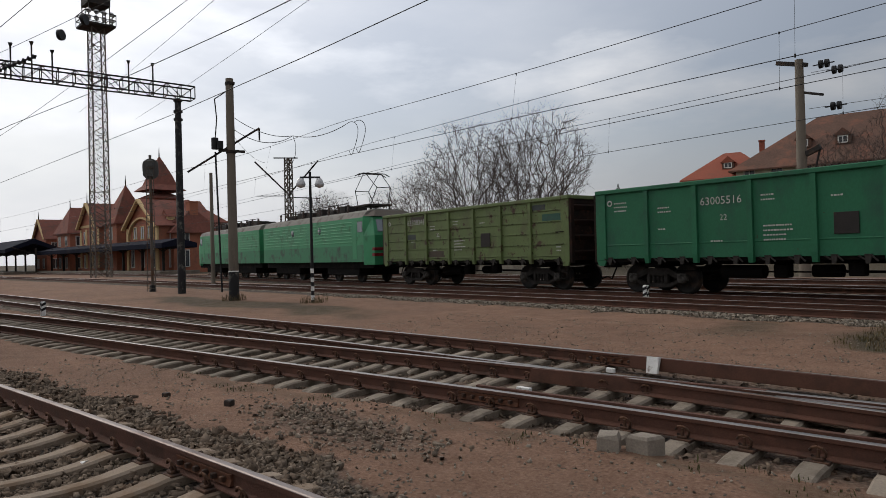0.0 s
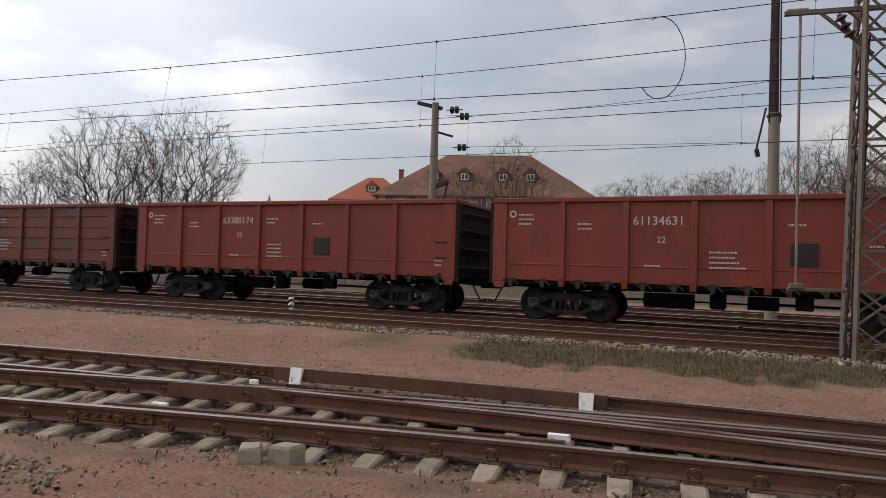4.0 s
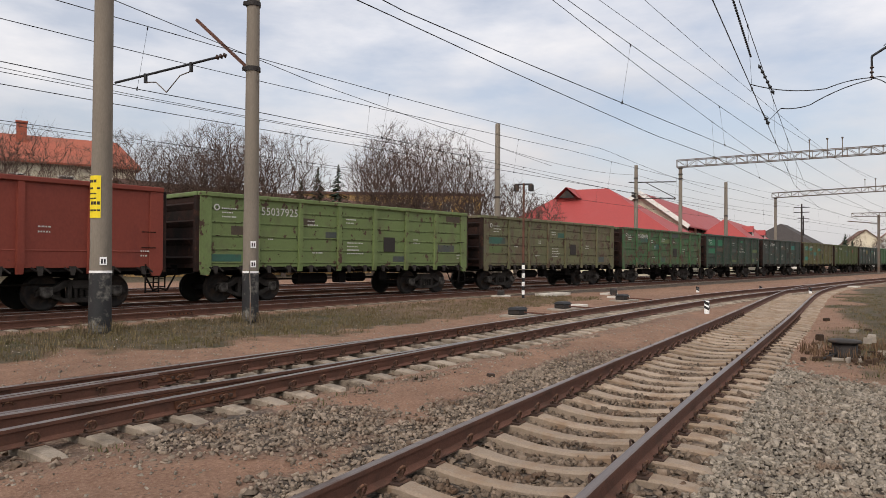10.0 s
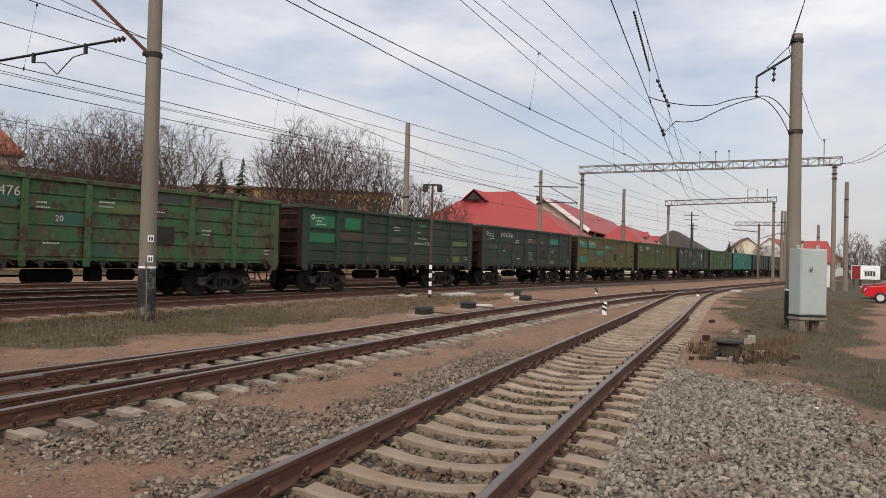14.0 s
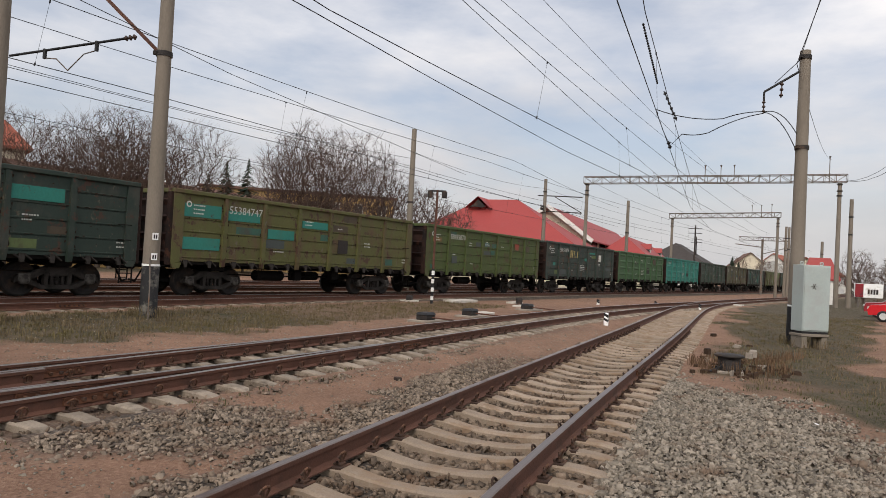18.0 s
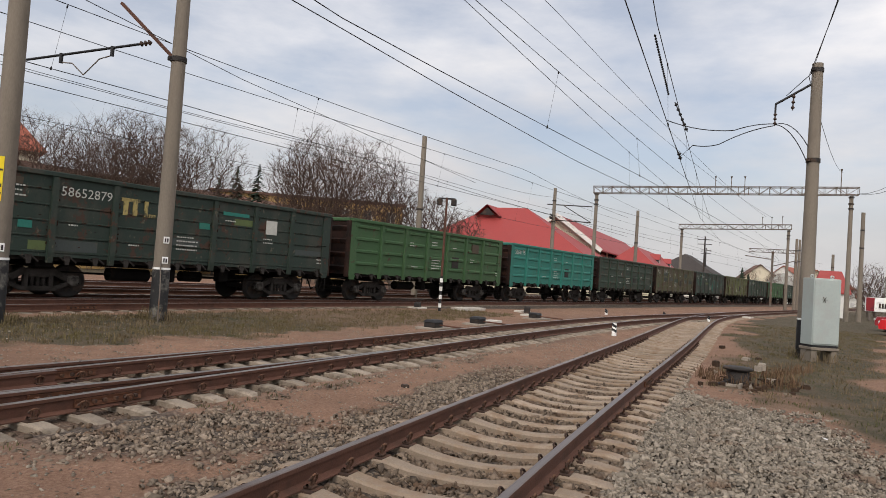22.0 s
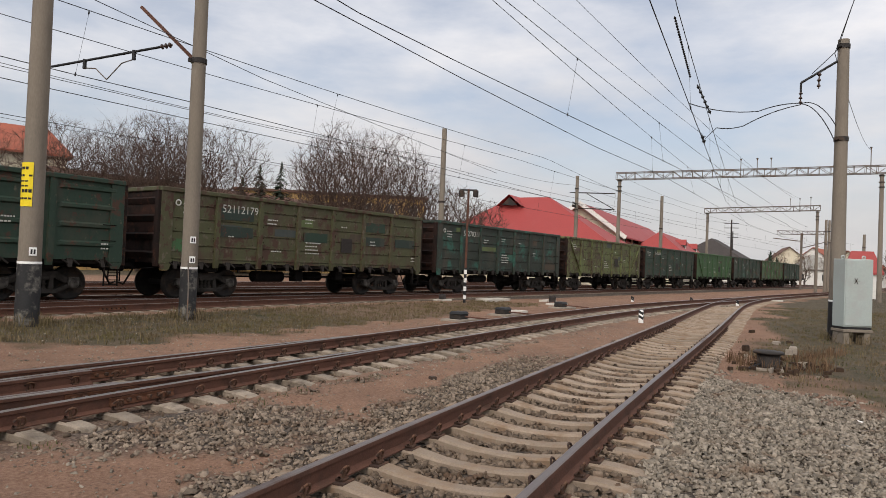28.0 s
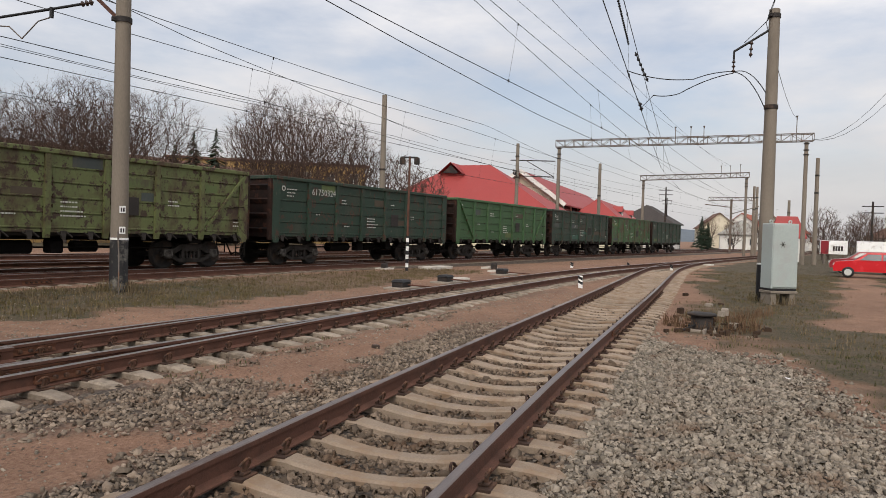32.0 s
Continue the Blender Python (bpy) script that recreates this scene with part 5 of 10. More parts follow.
def concrete_pole(x, y, z, high, r0, r1, label, collars=(), tar=1.25, name="catenary_pole", group="catenary poles"):
    t = thing(name, label, "pole", (x, y, z), group)
    m = Mesh()
    rod(m, (0, 0, -0.3), (0, 0, high), r0, r1, 18)
    part("shaft", m, CONCRETE, t)
    if tar:
        m = Mesh()
        k = r0 + (r1 - r0) * tar / high
        rod(m, (0, 0, -0.2), (0, 0, tar), r0 + 0.006, k + 0.006, 18)
        part("tarred_foot", m, TAR, t, "black tarred foot")
        m = Mesh()
        rod(m, (0, 0, tar), (0, 0, tar + 0.05), k + 0.008, k + 0.008, 18)
        part("white_ring", m, WHITE, t, "white painted ring")
    for c in collars:
        m = Mesh()
        k = r0 + (r1 - r0) * c / high
        rod(m, (0, 0, c - 0.06), (0, 0, c + 0.06), k + 0.025, k + 0.025, 16)
        for a in (0.4, 2.5):
            box(m, k * 0.9, k + 0.09, -0.05, 0.05, c - 0.05, c + 0.05, 0.01, Matrix.Rotation(a, 4, "Z"))
        part("collar", m, DARK_STEEL, t, "dark steel clamp collar")
    return t


def cantilever(parent, foot, reach, turn, rise=1.3, drop=True):
    """A swinging bracket: a strut, an insulated tube and a steady arm with its loop."""
    d = Vector((math.cos(turn), math.sin(turn), 0))
    f = Vector((0, 0, foot))
    at = lambda r, z: d * r + Vector((0, 0, z))
    joint, tip = at(0.86, foot + 0.48), at(reach, foot + 0.12)
    m = Mesh()
    bar(m, at(0.15, foot + 0.05), at(1.9, foot + 1.55), 0.075)
    part("strut", m, RUST, parent, "rust-red bracket strut")
    m = Mesh()
    insulator(m, joint, joint + (tip - joint) * 0.09, 3, 0.075)
    part("insulator", m, INSULATOR, parent)
    m = Mesh()
    rod(m, joint + (tip - joint) * 0.09, tip, 0.035, seg=8)
    part("bracket_tube", m, BLACK, parent)
    if drop:
        for k in (0.3, 0.71):
            p = joint + (tip - joint) * k
            m = Mesh()
            rod(m, p + Vector((0, 0, 0.04)), p - Vector((0, 0, 0.22)), 0.05, seg=8)
            part("drop_clamp", m, BLACK, parent)
        p, q = joint + (tip - joint) * 0.3 - Vector((0, 0, 0.2)), joint + (tip - joint) * 0.71 - Vector((0, 0, 0.2))
        c = at(2.95, foot - 0.33)
        m = Mesh()
        k1, k2 = (p * 0.55 + c * 0.45) + Vector((0, 0, 0.14)), (q * 0.5 + c * 0.5) + Vector((0, 0, 0.14))
        for u, v in ((p, k1), (k1, c), (c, k2), (k2, q)):
            rod(m, u, v, 0.016, seg=6)
        part("steady_arm", m, STEEL, parent)


pole_a = concrete_pole(9.4, 13.6, 0.05, 11.5, 0.225, 0.165, "thick round concrete catenary pole with a yellow notice", (9.0,), 1.35)
pole_b = concrete_pole(13.25, 13.05, 0.05, 11.0, 0.21, 0.15, "round concrete catenary pole carrying a bracket", (6.6, 8.3), 1.3)
cantilever(pole_b, 6.6, 4.9, radians(96))


m = Mesh()
tube_pts = [(-0.17, -0.12, 1.5), (-0.3, -0.3, 0.9), (-0.42, -0.42, 0.35), (-0.46, -0.47, -0.05)]
for p, q in zip(tube_pts, tube_pts[1:]):
    rod(m, p, q, 0.018, seg=6)
part("earth_rod", m, STEEL, pole_b, "thin bent grey earthing rod")


def notice(parent):
    """A yellow warning notice wrapped on the pole: unreadable lines as bars."""
    m, bars = Mesh(), Mesh()
    r = 0.222
    for i in range(4):
        a0, a1 = radians(-208 + i * 20), radians(-208 + (i + 1) * 20)
        c = [(r * math.cos(a), r * math.sin(a)) for a in (a0, a1)]
        m.add([(*c[0], 2.52), (*c[1], 2.52), (*c[1], 3.42), (*c[0], 3.42)], [(0, 1, 2, 3)])
        k = 1.012
        for z, h in ((3.27, 0.06), (3.13, 0.04), (3.02, 0.03), (2.92, 0.03), (2.80, 0.07), (2.66, 0.04)):
            if (i + int(z * 100)) % 5:
                bars.add([(c[0][0] * k, c[0][1] * k, z), ((0.2 * c[0][0] + 0.8 * c[1][0]) * k, (0.2 * c[0][1] + 0.8 * c[1][1]) * k, z), ((0.2 * c[0][0] + 0.8 * c[1][0]) * k, (0.2 * c[0][1] + 0.8 * c[1][1]) * k, z + h), (c[0][0] * k, c[0][1] * k, z + h)], [(0, 1, 2, 3)])
    yellow = surface("yellow_paper", (0.72, 0.55, 0.02), 0.7, 0, 0.08, 3, 30, 0.05)
    p = part("notice_board", m, yellow, parent, "bright yellow paper notice")
    part("notice_text", bars, BLACK, p)["kind"] = "stuff"


notice(pole_a)


def pole_numbers(parent, r, z, angle):
    """A small white plate with unreadable stencils."""
    m = Mesh()
    box(m, r - 0.005, r + 0.012, -0.07, 0.07, z, z + 0.17, 0.003, Matrix.Rotation(angle, 4, "Z"))
    p = part("number_plate", m, WHITE, parent, "small white plate")
    b = Mesh()
    box(b, r + 0.012, r + 0.015, -0.045, -0.01, z + 0.03, z + 0.13, 0, Matrix.Rotation(angle, 4, "Z"))
    box(b, r + 0.012, r + 0.015, 0.01, 0.045, z + 0.03, z + 0.13, 0, Matrix.Rotation(angle, 4, "Z"))
    part("plate_mark", b, BLACK, p)["kind"] = "stuff"


pole_numbers(pole_a, 0.22, 1.52, radians(-112))
pole_numbers(pole_b, 0.205, 1.45, radians(-118))
pole_numbers(pole_b, 0.20, 1.95, radians(-118))

# the lattice mast by the siding, with its drop pipe and cables
lat = thing("lattice_mast", "rusty grey steel lattice mast standing in dry turf", "mast", (3.95, 16.0, 0.1))
m = Mesh()
lattice_column(m, 11.0, 0.95, 0.5, 15, 0.034)
part("lattice_column", m, STEEL, lat)
m = Mesh()
bar(m, (-1.75, 0, 7.15), (0.35, 0, 7.15), 0.09)
bar(m, (-1.1, 0, 7.15), (-0.1, 0, 6.2), 0.06)
bar(m, (-0.6, 0, 7.15), (-0.1, 0, 6.7), 0.05)
part("cross_arm", m, STEEL, lat)
m = Mesh()
rod(m, (-1.45, 0, 1.4), (-1.45, 0, 7.15), 0.028, seg=8)
rod(m, (-1.7, 0, 7.2), (-1.3, 0, 7.2), 0.05, seg=8)
part("drop_pipe", m, CONCRETE, lat, "pale vertical drop pipe")
m = Mesh()
box(m, -1.62, 0.45, -0.06, 0.06, 1.36, 1.43, 0.01)
box(m, -1.58, -1.32, -0.1, 0.1, 1.40, 1.52, 0.02)
part("foot_bracket", m, STEEL, lat)
m = Mesh()
rng4 = random.Random(4)
for k in range(3):
    x0 = -0.62 + 0.08 * k
    pts = [Vector((x0 + 0.22 * i / 8 + rng4.uniform(-0.03, 0.03), -0.42 + 0.02 * i, 0.0 + i * 0.82)) for i in range(9)]
    for p, q in zip(pts, pts[1:]):
        rod(m, p, q, 0.022, seg=5)
part("cable", m, BLACK, lat, "dark cables hanging along the mast")
m = Mesh()
insulator(m, (-0.75, -0.05, 7.05), (-0.5, -0.05, 6.55), 3, 0.13)
part("insulator", m, INSULATOR, lat)

# poles behind the train
concrete_pole(38.2, 17.5, 0.1, 9.9, 0.2, 0.15, "grey concrete pole behind the freight train", (5.4,), 0)
pe = concrete_pole(64.2, 15.4, 0.1, 10.4, 0.2, 0.15, "grey concrete pole by the red-roofed building", (7.2, 9.2), 0)
m = Mesh()
bar(m, (-1.6, 0, 7.4), (0.4, 0, 7.4), 0.08)
for k in range(5):
    insulator(m, (-1.5 + 0.28 * k, 0, 7.4), (-1.5 + 0.28 * k, 0, 7.85), 2, 0.06)
part("insulator_arm", m, DARK_STEEL, pe)
concrete_pole(72.0, 8.6, 0.1, 9.3, 0.2, 0.15, "grey concrete pole beyond the first gantry", (6.0,), 0)
pu = concrete_pole(4.1, 29.4, 0.1, 8.0, 0.24, 0.2, "thick concrete pole topped by a dark steel mast", (7.9,), 0)
m = Mesh()
rod(m, (0, 0, 7.9), (0, 0, 13.5), 0.16, 0.12, 12)
for a in (-0.2, 0.2):
    rod(m, (a, -0.1, 7.6), (a * 0.8, -0.1, 13.0), 0.03, seg=6)
part("steel_top", m, DARK_STEEL, pu, "dark steel upper mast")
m = Mesh()
rod(m, (-0.3, 0, 8.2), (-0.62, 0, 6.6), 0.04, seg=6)
rod(m, (-0.62, 0, 6.6), (-0.55, 0, 6.3), 0.09, seg=8)
part("hanging_lamp", m, BLACK, pu)
pt = concrete_pole(-12.6, 38.4, 0.1, 11.2, 0.3, 0.2, "weathered wooden-looking pole with crossarm and insulators", (), 0)
for shape in (((-1.1, 0, 11.25), (0.4, 0, 10.85), 0.2), ((0.1, 0, 9.5), (1.1, 0, 9.2), 0.12), ((0.2, 0, 6.3), (0.9, 0, 6.6), 0.25)):
    m = Mesh()
    bar(m, *shape)
    part("crossarm", m, DARK_STEEL, pt)
m = Mesh()
rod(m, (0.9, 0, 6.6), (0.05, 0, 3.0), 0.06, seg=6)
part("brace", m, DARK_STEEL, pt)
for x, z in ((0.95, 10.75), (1.55, 10.35), (1.45, 8.55)):
    m = Mesh()
    rod(m, (x - 0.3, 0, z), (x + 0.7, 0, z), 0.03, seg=6)
    for k in (0, 0.28):
        rod(m, (x + k, 0, z), (x + k + 0.16, 0, z), 0.22, 0.2, 10)
    part("insulator", m, BLACK, pt)

# the pole and cabinet by the path
pole_r = concrete_pole(22.75, -2.2, 0.0, 8.7, 0.215, 0.15, "tall round concrete pole beside a grey cabinet", (5.8, 8.5), 1.1)
m = Mesh()
rod(m, (-0.02, 0.12, 8.1), (-0.08, 1.08, 7.5), 0.035, seg=8)
rod(m, (-0.02, 0.12, 8.45), (-0.06, 0.8, 7.75), 0.012, seg=5)
rod(m, (-0.08, 1.08, 7.5), (-0.08, 1.08, 7.2), 0.03, seg=6)
part("bracket_tube", m, BLACK, pole_r)
m = Mesh()
insulator(m, (-0.08, 1.08, 7.25), (-0.08, 1.08, 6.85), 3, 0.06)
part("insulator", m, INSULATOR, pole_r)
m = Mesh()
insulator(m, (-0.06, 0.6, 7.8), (-0.08, 0.62, 7.3), 3, 0.06)
part("insulator", m, INSULATOR, pole_r)
m = Mesh()
for k in range(6):
    rod(m, (-0.2 + 0.02 * k, 0.12 + 0.02 * k, 0.0), (-0.15, 0.1, 1.35 - 0.05 * k), 0.02, seg=5)
part("cable_bundle", m, BLACK, pole_r, "dark cable bundle on the pole's foot")


def cabinet():
    t = thing("trackside_cabinet", "pale grey steel trackside cabinet on a concrete stand", "cabinet", Matrix.Translation((21.95, -2.5, 0)) @ Matrix.Rotation(radians(-62), 4, "Z"))
    grey = surface("cabinet_grey", (0.34, 0.385, 0.365), 0.55, 0.1, 0.08, 1.5, 30, 0.03, (0.33, 0.35, 0.33), 0.3, 1.5)
    m = Mesh()
    box(m, -0.4, 0.4, -0.26, 0.26, 0.46, 2.32, 0.015)
    part("body", m, grey, t)
    m = Mesh()
    box(m, -0.38, 0.38, -0.285, -0.262, 0.50, 2.28, 0.008)
    d = part("door", m, grey, t)
    m = Mesh()
    for a in (0, 1.05, 2.1):
        bar(m, (-0.1 + 0.09 * math.cos(a), -0.29, 1.72 + 0.09 * math.sin(a)), (-0.1 - 0.09 * math.cos(a), -0.29, 1.72 - 0.09 * math.sin(a)), 0.02, 0.006)
    part("emblem", m, DARK_STEEL, d, "dark sprayed emblem")
    for x in (-0.3, 0.3):
        m = Mesh()
        lathe(m, [(0.03, -0.015), (0.055, -0.015), (0.055, 0.015), (0.03, 0.015)], (x, 0, 2.37), "y", 12)
        part("lifting_eye", m, grey, t)
    # a black slab paints the shade of the gap under the body
    m = Mesh()
    box(m, -0.39, 0.39, -0.25, 0.25, 0.40, 0.46, 0.005)
    part("base_gap", m, BLACK, t)
    for x in (-0.3, 0.3):
        m = Mesh()
        box(m, x - 0.09, x + 0.09, -0.24, 0.24, -0.1, 0.40, 0.015)
        part("stand_leg", m, CONCRETE, t)
    m = Mesh()
    box(m, -0.42, 0.42, -0.28, 0.28, 0.32, 0.40, 0.012)
    part("stand_top", m, CONCRETE, t)


cabinet()


def gantry(label, left, right, foot_l, foot_r, fins, high=0.62, frame=None, panels=26, dark=STEEL):
    """Two concrete legs and a lattice crossbeam; fins: earth-wire posts along the beam by share of its length."""
    t = thing("catenary_gantry", label, "gantry", (left[0], left[1], 0), "catenary gantries")
    a, b = Vector(left), Vector(right)
    o = Vector((left[0], left[1], 0))
    a, b = a - o, b - o
    for p in (foot_l, foot_r):
        q = Vector((p[0], p[1], 0)) - o
        m = Mesh()
        rod(m, q + Vector((0, 0, -0.2)), q + Vector((0, 0, p[2])), 0.2, 0.15, 16)
        leg = part("leg", m, CONCRETE if dark is STEEL else TAR, t)
        for z in (p[2] - 0.15, p[2] - 0.7, p[2] - 1.1):
            m = Mesh()
            rod(m, q + Vector((0, 0, z)), q + Vector((0, 0, z + 0.1)), 0.22, 0.22, 12)
            part("collar", m, DARK_STEEL, leg)
    m = Mesh()
    truss(m, a, b, high, 0.7, panels)
    part("crossbeam", m, dark, t)
    for f, h in fins:
        p = a + (b - a) * f
        m = Mesh()
        bar(m, p + Vector((0, 0, -0.1)), p + Vector((0, 0, high + h)), 0.06)
        rod(m, p + Vector((0, 0, high + h)), p + Vector((0, 0, high + h + 0.16)), 0.04, 0.1, 8)
        part("wire_post", m, dark, t)
    if frame:
        f, w, h = frame
        p = a + (b - a) * f
        d = (b - a).normalized() * w / 2
        m = Mesh()
        bar(m, p + Vector((0, 0, -0.5)), p + Vector((0, 0, high + h)), 0.12)
        bar(m, p - d + Vector((0, 0, high + h)), p + d + Vector((0, 0, high + h)), 0.1)
        part("wire_frame", m, dark, t)
        m = Mesh()
        for s in (-1, 1):
            insulator(m, p + d * s + Vector((0, 0, high + h)), p + d * s + Vector((0, 0, high + h - 0.7)), 4, 0.06)
        part("insulator", m, INSULATOR, t)
    return t


gantry("dark lattice catenary gantry spanning the tracks", (-36.75, -4.1, 10.2), (-34.0, 15.85, 9.9), (-36.8, -3.7, 10.15), (-34.2, 15.15, 9.9), ((0.09, 1.1), (0.135, 1.1), (0.18, 1.1), (0.61, 0.75), (0.65, 0.95), (0.69, 0.7), (0.85, 0.75), (0.905, 0.8)), 0.6, (0.305, 2.3, 1.15), 30, DARK_STEEL)
gantry_g = gantry("grey lattice catenary gantry over the yard throat", (65.0, 11.9, 10.2), (65.4, -9.8, 10.5), (65.0, 11.6, 10.2), (65.4, -9.3, 10.4), ((0.49, 0.8), (0.55, 0.8), (0.60, 0.8), (0.94, 1.4)), 0.62)
gantry("second grey lattice gantry farther along the yard", (94.9, 6.0, 9.6), (94.8, -7.2, 10.0), (94.9, 5.6, 9.6), (94.8, -6.9, 9.9), ((0.75, 0.8), (0.83, 0.8), (0.92, 0.9)), 0.6, None, 18)
gantry("far dark lattice gantry near the platforms", (-84, -2.0, 8.6), (-84, 17.2, 8.4), (-84, -1.5, 8.6), (-84, 16.9, 8.4), ((0.72, 0.8), (0.79, 0.8), (0.85, 0.8), (0.93, 0.8)), 0.6, None, 24, DARK_STEEL)
gantry("farther dark lattice gantry over the platforms", (-132, -3.0, 9.8), (-128, 12.5, 9.6), (-132, -2.6, 9.8), (-128, 12.1, 9.6), ((0.6, 0.9), (0.7, 0.9), (0.84, 1.2), (0.9, 1.2)), 0.6, None, 24, DARK_STEEL)
# bracket arms on the first gantry's far leg
for z, w in ((8.9, 4.2), (7.4, 3.6)):
    m = Mesh()
    bar(m, (0, 0.1, z), (-0.3, 0.1 + w, z + 0.1), 0.09)
    part("bracket_arm", m, DARK_STEEL, gantry_g)
m = Mesh()
bar(m, (0, 0.1, 7.4), (-0.2, 2.7, 8.9), 0.07)
part("brace", m, DARK_STEEL, gantry_g)
# poles and brackets seen beyond the gantries
for x, y, h in ((66.6, -10.4, 9.2), (96.5, -8.0, 9.0), (104.0, -9.0, 9.5), (118.0, -10.2, 9.5), (92.0, -11.5, 7.0)):
    concrete_pole(x, y, 0, h, 0.2, 0.15, "grey concrete pole at the yard throat", (h - 1.5, h - 3), 0)
m = Mesh()
truss(m, (112, -3.0, 8.0), (112, -9.6, 8.0), 0.5, 0.5, 10)
bar(m, (112, -6.2, 0), (112, -6.2, 8.2), 0.3)
bar(m, (112, -6.2, 7.0), (112, -2.5, 7.4), 0.12)
bar(m, (112, -6.2, 6.0), (112, -10, 7.2), 0.12)
solid("bracket_mast", m, STEEL, "grey steel mast with spreading bracket arms", "mast")
for x, y, h in ((112.0, 3.2, 10.0), (84.0, -18.5, 6.5), (86.5, -22.0, 6.0), (95.0, -30.5, 8.0), (80.0, -31.0, 7.0), (150, 4.0, 10.5)):
    t = thing("utility_pole", "dark wooden utility pole with crossarms", "pole", (x, y, 0), "utility poles")
    m = Mesh()
    rod(m, (0, 0, -0.1), (0, 0, h), 0.16, 0.1, 8)
    part("shaft", m, DARK_STEEL, t)
    m = Mesh()
    for z in (h - 0.5, h - 1.2):
        bar(m, (0, -1.0, z), (0, 1.0, z), 0.1)
    part("crossarm", m, DARK_STEEL, t)

# masts on the station side
mast_a = concrete_pole(-25.9, 13.65, 0.05, 8.95, 0.2, 0.15, "grey concrete mast with brackets and hanging cables", (6.0, 8.75), 1.2)
m = Mesh()
bar(m, (-0.05, -0.5, 6.05), (0.1, 0.55, 6.05), 0.1)
part("shelf", m, DARK_STEEL, mast_a)
m = Mesh()
rod(m, (-0.25, -0.55, 6.1), (-0.25, -0.55, 6.55), 0.14, seg=12)
rod(m, (0.0, -0.45, 6.1), (0.0, -0.45, 6.4), 0.12, seg=12)
part("transformer", m, BLACK, mast_a)
m = Mesh()
bar(m, (-0.9, -1.4, 5.2), (0.5, 1.0, 7.0), 0.07)
bar(m, (0.5, 1.0, 7.0), (0.5, 1.0, 6.5), 0.05)
part("bracket_tube", m, DARK_STEEL, mast_a)
m = Mesh()
for dx in (-0.34, -0.3):
    rod(m, (dx, -0.35, 0.4), (dx, -0.5, 6.0), 0.03, seg=6)
pts = [Vector((0.0, -0.18, 8.4)), Vector((-0.2, -0.55, 8.1)), Vector((-0.15, -0.5, 7.3)), Vector((-0.22, -0.55, 6.5))]
for p, q in zip(pts, pts[1:]):
    rod(m, p, q, 0.025, seg=6)
part("cable", m, BLACK, mast_a)
pl = concrete_pole(-60.3, -3.9, 0, 8.0, 0.22, 0.16, "concrete pole with a white ring beside the track", (6.5,), 1.1)
m = Mesh()
bar(m, (0, 0, 7.2), (0, 2.6, 7.1), 0.06)
part("side_arm", m, DARK_STEEL, pl)
m = Mesh()
bar(m, (0, 0, 5.9), (0, -0.9, 5.9), 0.05)
part("side_arm", m, DARK_STEEL, pl)
concrete_pole(-42.6, 20.9, 0.1, 7.3, 0.14, 0.1, "thin dark post beside the siding", (), 0, "slim_post", "slim posts")
# the V-armed lattice mast behind the train
vm = thing("bracket_mast", "slender lattice mast with two spreading bracket arms", "mast", (-46.0, 28.8, 0))
m = Mesh()
lattice_column(m, 9.4, 0.5, 0.4, 16, 0.03)
part("lattice_column", m, STEEL, vm)
m = Mesh()
bar(m, (0, 0, 6.6), (-1.3, -2.1, 9.1), 0.11)
bar(m, (0, 0, 6.6), (1.2, 1.9, 9.2), 0.11)
bar(m, (-0.6, -0.9, 9.4), (0.4, 0.6, 9.4), 0.08)
bar(m, (0, 0, 6.5), (-1.2, -2.0, 6.5), 0.06)
bar(m, (0, 0, 6.4), (1.2, 2.0, 6.3), 0.06)
part("bracket_arm", m, DARK_STEEL, vm)

# floodlight tower
ft = thing("floodlight_tower", "tall rusty lattice floodlight tower with a railed platform", "tower", (-82.0, 26.9, 0))
m = Mesh()
lattice_column(m, 28.0, 1.7, 1.35, 26, 0.05)
part("lattice_column", m, STEEL, ft)
m = Mesh()
box(m, -1.6, 1.6, -1.6, 1.6, 28.0, 28.25, 0.02)
for z in (28.8, 29.4):
    for s in (-1, 1):
        bar(m, (-1.6, s * 1.6, z), (1.6, s * 1.6, z), 0.08)
        bar(m, (s * 1.6, -1.6, z), (s * 1.6, 1.6, z), 0.08)
for x in (-1.6, -0.5, 0.5, 1.6):
    for y in (-1.6, 1.6):
        bar(m, (x, y, 28.2), (x, y, 29.4), 0.07)
        bar(m, (y, x, 28.2), (y, x, 29.4), 0.07)
for x in (-1.1, 1.1):
    for y in (-1.1, 1.1):
        bar(m, (x, y, 28.2), (x, y, 32.3), 0.1)
part("platform", m, DARK_STEEL, ft)
m = Mesh()
box(m, -1.15, 1.15, -1.2, 1.2, 30.4, 31.7, 0.05)
part("lamp_bank", m, DARK_STEEL, ft, "dark upper floodlight bank")
lampglass = surface("lamp_glass", (0.5, 0.5, 0.5), 0.2, 0.2, 0.1, 5, 30, 0)
for k in range(4):
    for z in (28.75, 29.45):
        m = Mesh()
        lathe(m, [(0.0, 0.1), (0.2, 0.1), (0.3, -0.1), (0.0, -0.12)], (1.5, -1.2 + 0.8 * k, z), "x", 10)
        part("floodlight", m, lampglass, ft)


SIGNAL_GREY = surface("signal_grey", (0.10, 0.10, 0.095), 0.7, 0, 0.2, 3, 30, 0.05)


